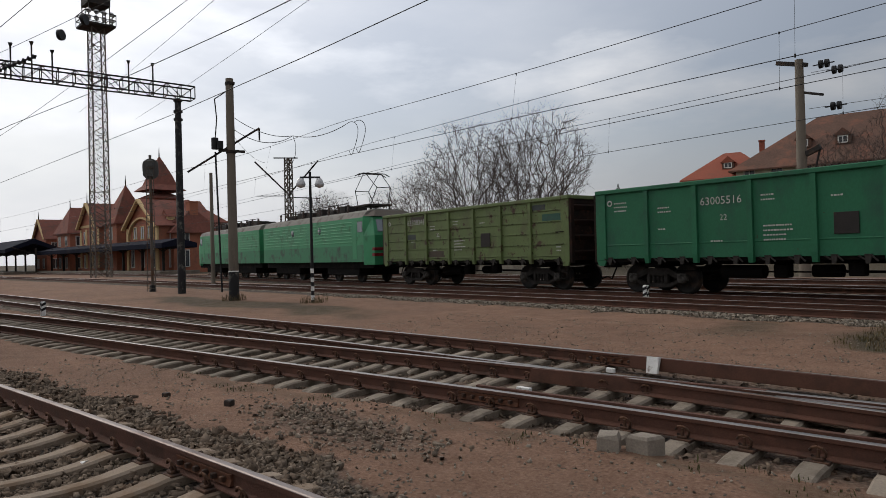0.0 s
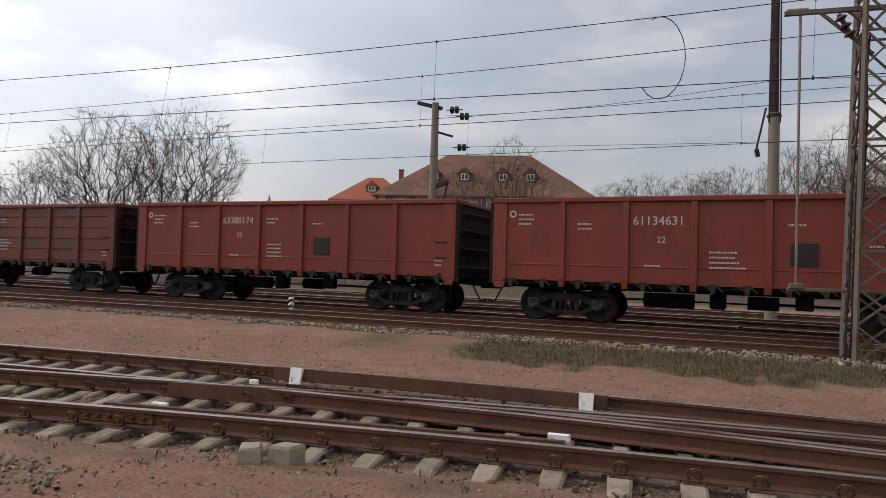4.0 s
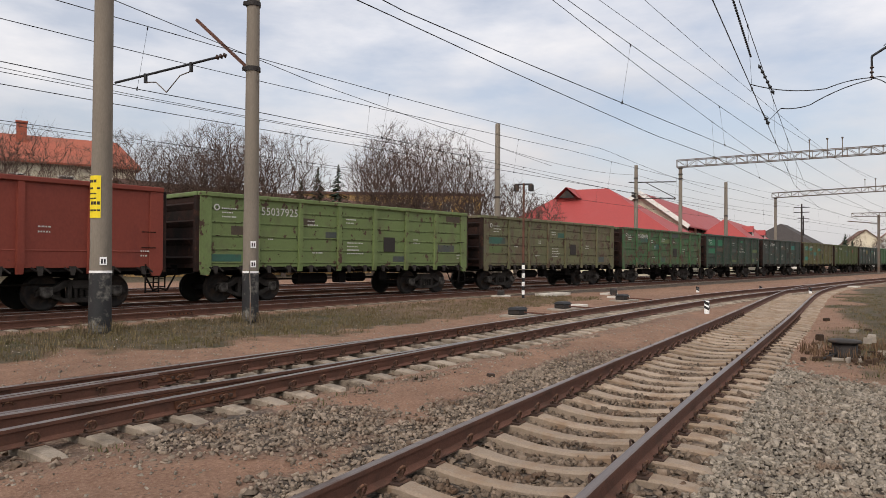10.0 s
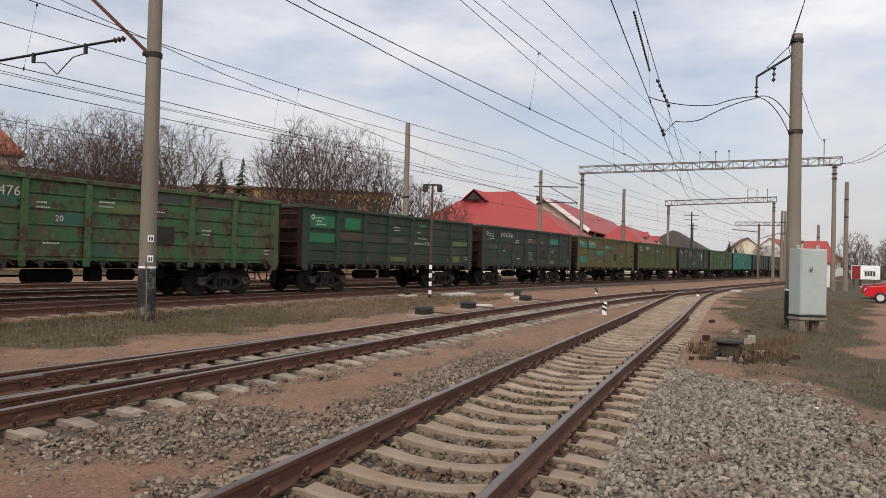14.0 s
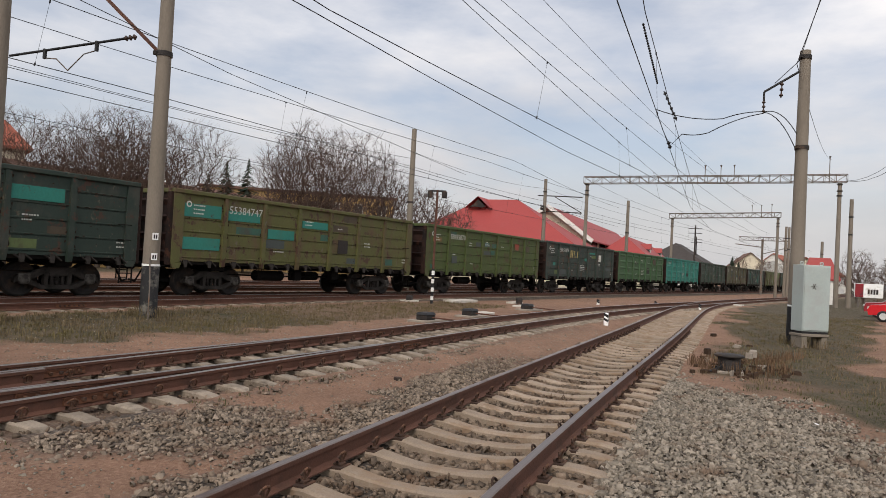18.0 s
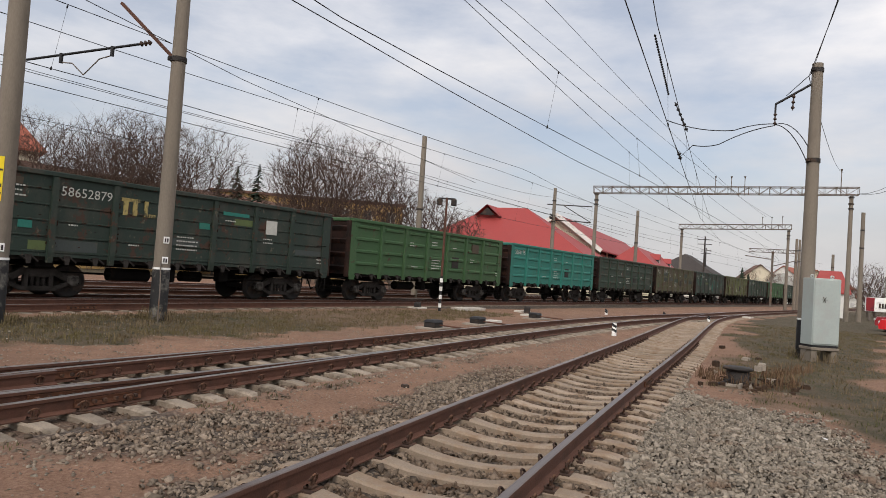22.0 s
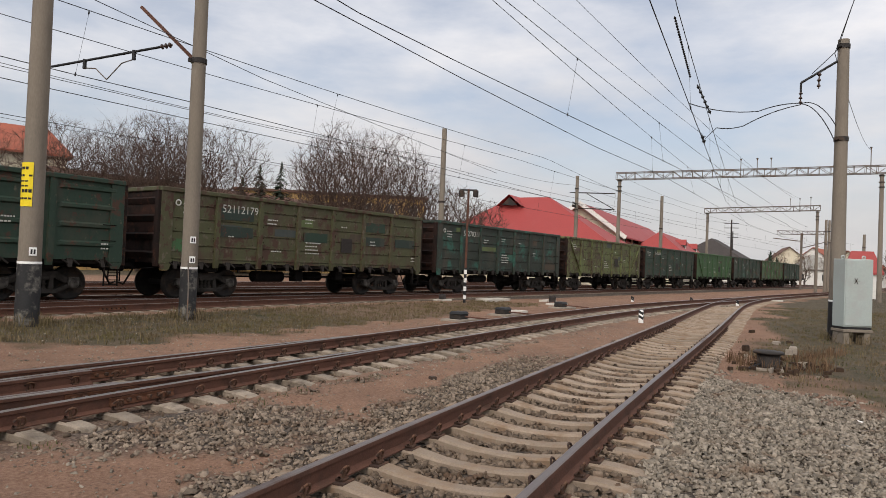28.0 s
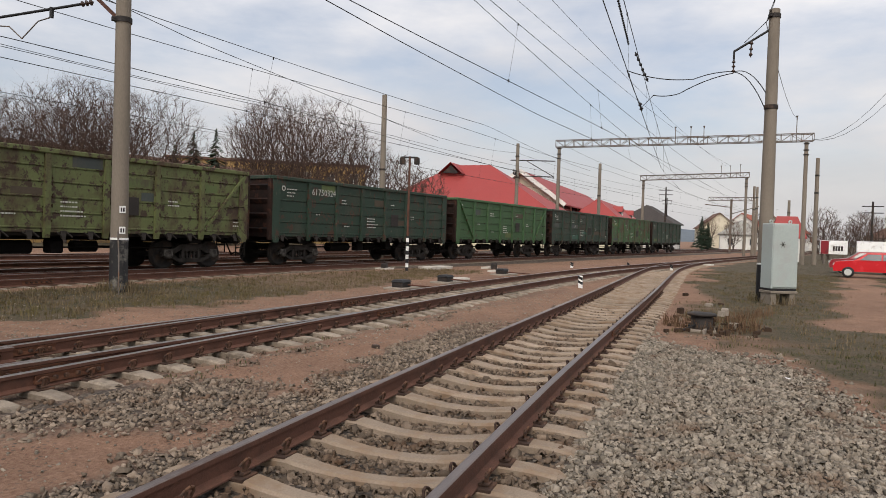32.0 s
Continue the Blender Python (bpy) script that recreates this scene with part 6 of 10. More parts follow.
def colour_light(x, y, z, high, heads, label, ladder=True):
    """A signal on a post, seen from behind: round backboards, lamp cases, a ladder."""
    t = thing("railway_signal", label, "signal", Matrix.Translation((x, y, z)) @ Matrix.Rotation(radians(62), 4, "Z"), "railway signals")
    m = Mesh()
    rod(m, (0, 0, -0.2), (0, 0, high), 0.085, 0.075, 12)
    part("post", m, STEEL, t)
    m = Mesh()
    rod(m, (0, 0, -0.2), (0, 0, 0.35), 0.2, 0.16, 10)
    part("foot", m, TAR, t)
    for h in heads:
        m = Mesh()
        n, pts = 20, []
        for s in (0, 0.03):
            for i in range(n):
                a = 2 * math.pi * i / n
                pts.append((0.42 * math.cos(a), 0.12 + s, h + 0.36 * math.sin(a) + (0.22 if math.sin(a) > 0 else -0.22)))
        m.add(pts, [tuple(range(n)), tuple(range(n, 2 * n))[::-1]] + [(i, n + i, n + (i + 1) % n, (i + 1) % n) for i in range(n)])
        bk = part("backboard", m, SIGNAL_GREY, t)
        for dz in (-0.26, 0.26):
            m = Mesh()
            box(m, -0.17, 0.17, -0.16, 0.12, h + dz - 0.2, h + dz + 0.2, 0.05)
            part("lamp_case", m, SIGNAL_GREY, bk)
    if ladder:
        m = Mesh()
        for s in (-0.2, 0.2):
            bar(m, (s, -0.5, 0.0), (s * 0.9, -0.2, high - 0.6), 0.035)
        for k in range(int(high / 0.33)):
            f = k * 0.33 / high
            bar(m, (-0.2, -0.5 + 0.3 * f, 0.2 + k * 0.33), (0.2, -0.5 + 0.3 * f, 0.2 + k * 0.33), 0.025)
        part("ladder", m, STEEL, t)
    return t


colour_light(-35.05, 6.95, 0.0, 7.2, (6.45, 5.1), "tall railway signal with two dark heads on a lattice-like post")
colour_light(-38.5, 15.4, 0.1, 7.5, (6.75,), "railway signal with one dark round head and a ladder")

# the yard lamp post with a striped foot
yl = thing("yard_lamp", "slim dark yard lamp post with a black and white striped foot", "lamp post", (-21.3, 14.3, 0.08))
m = Mesh()
rod(m, (0, 0, -0.1), (0, 0, 4.75), 0.06, 0.045, 10)
part("post", m, BLACK, yl)
for k in range(4):
    m = Mesh()
    rod(m, (0, 0, 0.15 + k * 0.32), (0, 0, 0.31 + k * 0.32), 0.064, 0.064, 10)
    part("white_band", m, WHITE, yl, "white painted band")
m = Mesh()
bar(m, (-0.2, -0.3, 4.55), (0.2, 0.3, 4.55), 0.06)
part("crossarm", m, BLACK, yl)
for s in (-1, 1):
    m = Mesh()
    lathe(m, [(0.02, 0.22), (0.1, 0.2), (0.17, 0.0), (0.15, -0.08), (0.0, -0.14)], (0.17 * s, 0.28 * s, 4.3), "z", 12)
    part("lamp_globe", m, lampglass, yl)

# signal with a striped foot by the far tracks, right
ys = thing("yard_signal", "slim rust-red post with a striped foot and small lamps", "signal", (27.4, 11.3, 0.1))
m = Mesh()
rod(m, (0, 0, 1.5), (0, 0, 4.9), 0.055, 0.045, 10)
part("post", m, RUST, ys)
m = Mesh()
rod(m, (0, 0, 0), (0, 0, 1.5), 0.06, 0.058, 10)
part("lower_post", m, BLACK, ys)
for k in range(4):
    m = Mesh()
    rod(m, (0, 0, 0.15 + k * 0.36), (0, 0, 0.33 + k * 0.36), 0.066, 0.066, 10)
    part("white_band", m, WHITE, ys, "white painted band")
m = Mesh()
bar(m, (0.1, -0.35, 4.85), (-0.1, 0.35, 4.85), 0.07)
part("crossarm", m, BLACK, ys)
for s in (-1, 1):
    m = Mesh()
    box(m, -0.1 - 0.08 * s, 0.1 - 0.08 * s, 0.3 * s - 0.1, 0.3 * s + 0.1, 4.55, 4.85, 0.03)
    part("lamp_case", m, DARK_STEEL, ys)


def marker(x, y, z, h, label):
    """A short boundary post with slanting black stripes."""
    t = thing("marker_post", label, "marker post", (x, y, z), "marker posts")
    m = Mesh()
    box(m, -0.075, 0.075, -0.075, 0.075, -0.1, h, 0.02)
    part("post", m, WHITE, t)
    for k in (0.25, 0.62):
        m = Mesh()
        for y0 in (-0.078, 0.078):
            m.add([(-0.076, y0, h * k), (0.076, y0, h * k + 0.08), (0.076, y0, h * k + 0.17), (-0.076, y0, h * k + 0.09)], [(0, 1, 2, 3)])
        for x0 in (-0.078, 0.078):
            m.add([(x0, -0.076, h * k), (x0, 0.076, h * k + 0.08), (x0, 0.076, h * k + 0.17), (x0, -0.076, h * k + 0.09)], [(0, 1, 2, 3)])
        part("stripe", m, BLACK, t)


marker(24.2, 3.45, 0.0, 0.42, "short white marker post with black slanting stripes")
marker(-27.0, 7.1, 0.0, 0.46, "short white marker post between two tracks")
marker(-11.5, 20.3, 0.1, 0.5, "small white marker post before the train")

# ---- overhead wires ----
WIRES = []


def tube(m, points, r, seg=4):
    """One unbroken thin tube through points."""
    P = [Vector(p) for p in points]
    pts = []
    for i, p in enumerate(P):
        d = (P[min(i + 1, len(P) - 1)] - P[max(i - 1, 0)]).normalized()
        a = d.cross(Vector((0, 0, 1)))
        a = (a if a.length > 0.05 else d.cross(Vector((0, 1, 0)))).normalized()
        b = d.cross(a)
        pts += [tuple(p + r * (a * math.cos(2 * math.pi * k / seg) + b * math.sin(2 * math.pi * k / seg))) for k in range(seg)]
    f = [(i * seg + k, (i + 1) * seg + k, (i + 1) * seg + (k + 1) % seg, i * seg + (k + 1) % seg) for i in range(len(P) - 1) for k in range(seg)]
    return m.add(pts, f, True)


def wire(points, r=0.011, label="thin dark overhead wire", name="overhead_wire"):
    WIRES.append(solid(name, tube(Mesh(), points, r), WIRE, label, "wire", "overhead wires"))


def overhead_line(low, top, r, picks):
    """A contact wire, its messenger and the droppers with their clamps, as parts of one line."""
    t = thing("overhead_line", "contact wire with messenger wire and droppers", "overhead line", group="overhead lines")
    part("contact_wire", tube(Mesh(), low, r), WIRE, t)
    part("messenger_wire", tube(Mesh(), top, r), WIRE, t)
    for i in picks:
        a, b = Vector(low[i]), Vector(top[i])
        if abs(a.y - b.y) > 0.45:
            continue
        m = Mesh()
        lathe(m, [(0.02, -0.04), (0.024, 0.03), (0.004, 0.07), (0.004, b.z - a.z - 0.06), (0.022, b.z - a.z - 0.03), (0.02, b.z - a.z + 0.03)], (0, 0, 0), "z", 5)
        o = part("dropper", m, WIRE, t)
        o.matrix_basis = Matrix.Translation(a) @ Vector((0, 0, 1)).rotation_difference(b - a).to_matrix().to_4x4()


def contact(line, x0, x1, z_wire, z_top, off, sag, spans, r=0.011):
    xs = np.arange(x0, x1 + 0.01, 2.5)
    low = [(x, line.y_at(x) + off + 0.25 * math.sin(x / 22.0), z_wire) for x in xs]
    top = []
    for x in xs:
        f = 0.5
        for a, b in zip(spans, spans[1:]):
            if a <= x <= b:
                f = (x - a) / (b - a)
        top.append((x, line.y_at(x) + off, z_top - sag * 4 * f * (1 - f)))
    overhead_line(low, top, r, range(1, len(xs), 4))


SPANS = [-140, -95, -62, -30, 4, 38, 65, 95, 140]
contact(TRAIN_LINE, -140, 140, 6.2, 7.95, -0.7, 0.15, SPANS)
contact(BACK_LINE, -140, 140, 6.25, 7.95, 0.3, 0.15, SPANS)


def span_wires(low, top, z_low, z_top, sag, r=0.011, every=9.0, skip=0):
    """A contact wire and its messenger through given places in plan, with droppers."""
    low, top = np.array(low, float), np.array(top, float)
    xs = np.arange(low[0, 0], low[-1, 0] + 0.01, 1.5)
    a = [(x, float(np.interp(x, low[:, 0], low[:, 1])), z_low) for x in xs]
    b = []
    for x in xs:
        f = 0.0
        for p, q in zip(top, top[1:]):
            if p[0] <= x <= q[0]:
                f = (x - p[0]) / (q[0] - p[0])
        b.append((x, float(np.interp(x, top[:, 0], top[:, 1])), z_top - sag * 4 * f * (1 - f)))
    overhead_line(a, b, r, range(3 + skip, len(xs), int(every / 1.5)))


span_wires([(-120, -10), (-36, -0.9), (-15, 1.6), (11, 1.68), (45, 1.65), (65, 0.6), (95, -4.5), (140, -16)], [(-120, -10), (-36, -0.8), (16, 1.8), (65, 1.5), (95, -4.0), (140, -16)], 6.2, 7.95, 0.25)
span_wires([(-120, -5), (-41, 5.05), (-25.4, 5.91), (-19.8, 6.43), (-12.2, 6.82), (-5, 6.95), (10.1, 6.68), (14.2, 6.0), (24.2, 4.2), (29.5, 3.24), (65, -2.5), (95, -6)], [(-120, -5), (-36, 4.0), (12, 5.8), (65, -1.2), (95, -6)], 6.2, 7.95, 0.25)
span_wires([(-120, 9.6), (-36, 9.3), (-21.3, 9.2), (-13, 8.89), (-9, 8.65), (0, 8.1), (10.0, 7.0), (15.4, 6.47), (24.9, 5.36), (33, 3.95), (65, 0.5)], [(-120, 8.5), (-36, 8.3), (14.8, 5.75), (65, 1.4)], 6.2, 7.95, 0.25, skip=2)
span_wires([(-120, 22.5), (-46, 20.5), (-26, 18.6), (4, 17.2), (11.4, 16.1), (15.2, 15.24), (21.2, 14.25), (38, 12.6), (65, 8.5)], [(-120, 22.5), (-46, 20.5), (-26, 19.2), (4, 17.0), (38, 10.9), (65, 8.5)], 6.2, 7.95, 0.2, skip=1)


def catena(a, b, sag, n=10):
    a, b = Vector(a), Vector(b)
    return [a + (b - a) * (i / n) - Vector((0, 0, 4 * sag * (i / n) * (1 - i / n))) for i in range(n + 1)]


wire(catena((-36, -2.0, 12.0), (23, -2.0, 8.4), 1.0) + catena((23, -2.0, 8.4), (65.4, -8.6, 12.4), 0.7)[1:])
wire(catena((-36, -1.0, 12.0), (23.2, -2.1, 8.6), 1.4), 0.009)
wire(catena((38.2, 17.5, 8.6), (64, 15.4, 9.6), 0.4) + catena((64, 15.4, 9.6), (112, 3.2, 9.5), 0.6)[1:])
wire(catena((-12.0, 38.3, 10.5), (4.1, 29.5, 9.4), 0.3) + catena((4.1, 29.5, 9.4), (38.2, 17.6, 8.2), 0.6)[1:])
wire(catena((-12.2, 38.4, 8.7), (60, 30, 9.2), 0.8))
wire(catena((65, 11.9, 10.8), (94.9, 5.8, 10.2), 0.4))
wire(catena((-46, 26.8, 8.9), (-25.9, 13.6, 6.9), 0.3))
wire(catena((-34, 13.0, 8.6), (15.0, 4.88, 7.95), 0.4) + catena((15.0, 4.88, 7.95), (65, -3.4, 8.4), 0.4)[1:], 0.008)
wire(catena((-34, 10.5, 8.6), (15.3, 3.93, 7.95), 0.4) + catena((15.3, 3.93, 7.95), (65, -3.0, 8.4), 0.4)[1:], 0.008)
wire(catena((4.0, 12.8, 7.25), (16.8, 13.9, 7.2), 0.0) + catena((16.8, 13.9, 7.2), (38.2, 14.0, 7.2), 0.0)[1:], 0.01)
wire(catena((-36, 4.4, 8.9), (-15.6, 6.45, 7.95), 0.1) + catena((-15.6, 6.45, 7.95), (0, 7.2, 7.95), 0.1)[1:], 0.009)
# sagging jumper loops
J = "sagging black jumper cable"
wire(catena((22.61, 2.0, 7.07), (22.67, 0.0, 6.72), 0.12, 8) + catena((22.67, 0.0, 6.72), (22.67, -1.12, 6.9), -0.06, 6)[1:], 0.014, J, "jumper_cable")
wire(catena((22.67, 1.17, 6.27), (22.69, 0.4, 6.3), 0.05, 6) + catena((22.69, 0.4, 6.3), (22.67, -1.12, 6.85), -0.08, 8)[1:], 0.014, J, "jumper_cable")
wire(catena((22.67, -1.12, 6.88), (22.68, -2.05, 5.7), -0.28, 8), 0.013, "short black cable bowing to the pole", "jumper_cable")
wire(catena((22.67, -1.12, 6.88), (22.68, -2.05, 6.2), -0.26, 8), 0.013, "short black cable bowing to the pole", "jumper_cable")
wire([(22.61, 2.0, 7.07), (22.64, 1.75, 6.4), (22.65, 1.52, 5.9), (22.67, 1.17, 6.27)], 0.012, "short black cable tied to the wires", "jumper_cable")
wire(catena((65.3, -9.8, 10.6), (40.0, -12.5, 15.0), 2.0, 10), 0.016, "thick cable sagging from the gantry", "jumper_cable")
wire(catena((65.36, -9.75, 10.6), (40.0, -12.9, 14.6), 2.2, 10), 0.016, "thick cable sagging from the gantry", "jumper_cable")


def loop(centre, rx, rz, label):
    c = Vector(centre)
    wire([c + Vector((rx * math.cos(a), 0.1 * math.sin(2 * a), rz * math.sin(a))) for a in np.linspace(-2.4, 2.0, 16)], 0.014, label, "jumper_cable")


loop((-0.23, 20.9, 7.95), 0.68, 1.2, "open loop of black jumper cable between two wires")
loop((-24.75, 19.2, 7.1), 0.45, 0.72, "hanging loop of black jumper cable")
loop((-25.35, 19.25, 7.1), 0.45, 0.75, "hanging loop of black jumper cable")
wire(catena((-26.75, 14.2, 7.68), (-30.1, 19.2, 7.87), 0.3, 9) + catena((-30.1, 19.2, 7.87), (-25.5, 19.2, 7.8), 0.28, 9)[1:], 0.016, "sagging black jumper cable from the pole to the wire", "jumper_cable")
wire(catena((-26.7, 14.2, 7.15), (-30.1, 19.2, 7.87), 0.45, 9) + [(-29.85, 19.2, 7.4), (-29.9, 19.2, 6.9), (-30.25, 19.2, 6.46)], 0.016, "sagging black jumper cable from the pole to the wire", "jumper_cable")
# section insulators hung in the wires
m = Mesh()
insulator(m, (17.55, 1.95, 8.05), (22.3, 1.95, 7.8), 26, 0.035)
solid("section_insulator", m, BLACK, "black cable coil wrapped round the messenger wire", "insulator")
m = Mesh()
insulator(m, (22.63, 1.77, 7.64), (22.66, 1.35, 6.7), 6, 0.055)
solid("section_insulator", m, BLACK, "black insulator string hung from the overhead wire", "insulator")
m = Mesh()
insulator(m, (22.65, 1.58, 6.05), (22.65, 1.5, 5.8), 2, 0.07)
solid("section_insulator", m, BLACK, "small black clamp on the contact wire", "insulator")
m = Mesh()
insulator(m, (-28.5, 6.2, 8.6), (-26.8, 7.0, 8.9), 8, 0.09)
for p in ((-33.5, 9.6, 11.8), (-32.6, 10.3, 12.4)):
    rod(m, p, Vector(p) + Vector((0.12, 0.1, 0)), 0.24, 0.24, 14)
solid("section_insulator", m, BLACK, "black insulator discs in the overhead wires", "insulator")


# ---- locomotives and coaches ----
BLUE = surface("loco_blue", (0.009, 0.024, 0.085), 0.45, 0, 0.12, 1.2, 30, 0.03, (0.012, 0.02, 0.045), 0.3, 1.5)
LIGHT_BLUE = surface("loco_light_blue", (0.07, 0.27, 0.48), 0.4, 0, 0.1, 1.2, 30, 0.03, (0.035, 0.11, 0.20), 0.3, 1.5)
STRIPE_RED = surface("loco_red", (0.19, 0.012, 0.017), 0.5, 0, 0.15, 2, 30, 0.03, (0.09, 0.015, 0.02), 0.35, 2)
ROOF_GREY = surface("loco_roof", (0.09, 0.075, 0.06), 0.8, 0, 0.2, 1.5, 30, 0.1, (0.07, 0.06, 0.05), 0.4, 1.5)
PALE = surface("pale_paint", (0.45, 0.46, 0.44), 0.6, 0, 0.12, 1.5, 30, 0.05, (0.3, 0.29, 0.27), 0.3, 1.5)
WINDOW = glass("window_glass")
DARK_GLASS_LAMP = glass("dim_lamp_glass", (0.14, 0.14, 0.14), 0.2)
CAB_GLASS = glass("cab_glass", (0.16, 0.19, 0.22), 0.12)


def shell(m, x0, x1, prof, taper=0.0):
    """A body along x from a cross-section of (y, z) pairs, narrowing by taper at x1."""
    n = len(prof)
    pts = [(x0, y, z) for y, z in prof] + [(x1, y * (1 - taper), z) for y, z in prof]
    m.add(pts, [(i, n + i, n + (i + 1) % n, (i + 1) % n) for i in range(n)] + [tuple(range(n)), tuple(range(n, 2 * n))[::-1]])
    return m


def pantograph(parent, x, z, raised):
    m = Mesh()
    box(m, x - 0.9, x + 0.9, -0.75, 0.75, z, z + 0.1, 0.02)
    for dx in (-0.8, 0.8):
        for dy in (-0.6, 0.6):
            insulator(m, (x + dx, dy, z - 0.22), (x + dx, dy, z), 2, 0.09)
    part("pantograph_base", m, DARK_STEEL, parent)
    m = Mesh()
    h = raised
    for s in (-1, 1):
        for dy in (-0.55, 0.55):
            rod(m, (x + 0.75 * s, dy, z + 0.1), (x + 1.25 * s, dy * 0.8, z + 0.1 + h * 0.5), 0.025, seg=6)
            rod(m, (x + 1.25 * s, dy * 0.8, z + 0.1 + h * 0.5), (x + 0.15 * s, dy * 0.9, z + 0.1 + h), 0.022, seg=6)
        rod(m, (x + 1.25 * s, -0.45, z + 0.1 + h * 0.5), (x + 1.25 * s, 0.45, z + 0.1 + h * 0.5), 0.025, seg=6)
    for dx in (-0.2, 0.2):
        pts = [Vector((x + dx, y, z + 0.12 + h - 0.14 * (abs(y) > 0.8))) for y in (-1.0, -0.7, 0.7, 1.0)]
        for p, q in zip(pts, pts[1:]):
            rod(m, p, q, 0.03, seg=6)
    part("pantograph", m, DARK_STEEL, parent)


def passenger_loco():
    """The blue electric locomotive on the near track, its front towards the camera (+x)."""
    s0 = NEAR_LINE.s_at(-19.3)
    x, y = NEAR_LINE.at(s0 - 8)
    d = NEAR_LINE.at(s0) - NEAR_LINE.at(s0 - 16)
    t = thing("electric_locomotive", "blue electric locomotive with red stripes standing on the near track", "locomotive", Matrix.Translation((*NEAR_LINE.side(s0, 0.1), RAIL_TOP)) @ Matrix.Rotation(math.atan2(d[1], d[0]), 4, "Z") @ Matrix.Diagonal((1, 1, 0.957, 1)))
    W, Lh = 1.48, 17.0
    lower = [(-W, 0.98), (-W, 2.72), (W, 2.72), (W, 0.98)]
    upper = [(-W, 2.72), (-W + 0.02, 3.78), (W - 0.02, 3.78), (W, 2.72)]
    roof = [(-W + 0.02, 3.78), (-W + 0.1, 3.89), (-1.16, 4.0), (-0.7, 4.07), (0, 4.1), (0.7, 4.07), (1.16, 4.0), (W - 0.1, 3.89), (W - 0.02, 3.78)]
    m = Mesh()
    shell(m, -Lh, -0.55, lower[::-1])
    part("body_side", m, BLUE, t)
    m = Mesh()
    shell(m, -Lh, -0.7, upper[::-1])
    part("upper_side", m, LIGHT_BLUE, t)
    m = Mesh()
    shell(m, -Lh, -0.62, roof[::-1])
    shell(m, -0.62, -0.1, roof[::-1], 0.12)
    part("roof", m, ROOF_GREY, t, "dusty grey-brown roof")
    # the raked nose: lower front bulges forward, windscreen band leans back
    def front(z0, z1, x0, x1, w0, w1, mat, name, label=""):
        q = Mesh()
        hexa(q, [(-0.75, -W, z0), (x0, -w0, z0), (x0, w0, z0), (-0.75, W, z0)], [(-0.75, -W, z1), (x1, -w1, z1), (x1, w1, z1), (-0.75, W, z1)])
        return part(name, q, mat, t, label)
    front(0.55, 1.32, 0.02, 0.06, 1.3, 1.36, BLUE, "front_apron")
    front(1.32, 2.72, 0.06, 0.0, 1.36, 1.38, BLUE, "front_panel")
    front(2.72, 3.78, 0.0, -0.22, 1.38, 1.34, LIGHT_BLUE, "windscreen_band", "light blue windscreen band")
    # windscreens with frames, wipers
    for s in (-1, 1):
        q = Mesh()
        y0, y1 = (0.1, 1.12) if s > 0 else (-1.12, -0.1)
        q.add([(-0.005 + 0.02, y0, 2.92), (-0.005 + 0.02, y1, 2.92), (-0.15 + 0.02, y1, 3.62), (-0.15 + 0.02, y0, 3.62)], [(0, 1, 2, 3)])
        w = part("windscreen", q, CAB_GLASS, t, "pale reflecting windscreen")
        q = Mesh()
        c = [(-0.005, y0 - 0.03, 2.88), (-0.005, y1 + 0.03, 2.88), (-0.155, y1 + 0.03, 3.66), (-0.155, y0 - 0.03, 3.66)]
        for a, b in zip(c, c[1:] + c[:1]):
            bar(q, Vector(a) + Vector((0.02, 0, 0)), Vector(b) + Vector((0.02, 0, 0)), 0.05)
        part("window_frame", q, BLUE, w)
        q = Mesh()
        rod(q, (0.05, s * 0.62 + 0.1, 2.85), (-0.02, s * 0.62 - 0.28, 3.18), 0.014, seg=5)
        part("wiper", q, BLACK, w)
    # stripes: two broken upper bars, a chevron, one lower bar
    chevron = Mesh()
    for s in (-1, 1):
        for x0, x1, ya, yb, z0, z1 in ((0.0, 0.075, 0.42, 1.18, 2.42, 2.56), (0.03, 0.082, 0.4, 1.12, 1.12, 1.26)):
            st = Mesh()
            box(st, x0, x1, min(s * ya, s * yb), max(s * ya, s * yb), z0, z1, 0.005)
            part("stripe", st, STRIPE_RED, t, "red front stripe")
    pts = [(-1.18, 2.16), (-0.38, 2.16), (0.0, 1.97), (0.38, 2.16), (1.18, 2.16), (1.18, 2.32), (0.42, 2.32), (0.0, 2.12), (-0.42, 2.32), (-1.18, 2.32)]
    n = len(pts)
    chevron.add([(0.074, a, b) for a, b in pts] + [(0.04, a, b) for a, b in pts], [(0, 1, 8, 9), (1, 2, 7, 8), (2, 3, 6, 7), (3, 4, 5, 6)] + [(i, n + i, n + (i + 1) % n, (i + 1) % n) for i in range(n)])
    part("chevron", chevron, STRIPE_RED, t, "red front chevron")
    q = Mesh()
    for k in range(3):
        box(q, 0.07, 0.078, 0.06 + 0.0 * k, 0.34 - 0.06 * k, 2.40 + 0.06 * k, 2.44 + 0.06 * k)
    for a, b in (((0.078, -0.26, 2.6), (0.078, -0.12, 2.36)), ((0.078, -0.02, 2.6), (0.078, -0.14, 2.36))):
        bar(q, a, b, 0.05, 0.01)
    part("emblem", q, PALE, t, "pale operator emblem")
    q = Mesh()
    for k in range(6):
        box(q, 0.068, 0.076, -0.45 + 0.16 * k, -0.35 + 0.16 * k, 1.62, 1.78)
    part("number_bars", q, BLUE, t)["kind"] = "stuff"
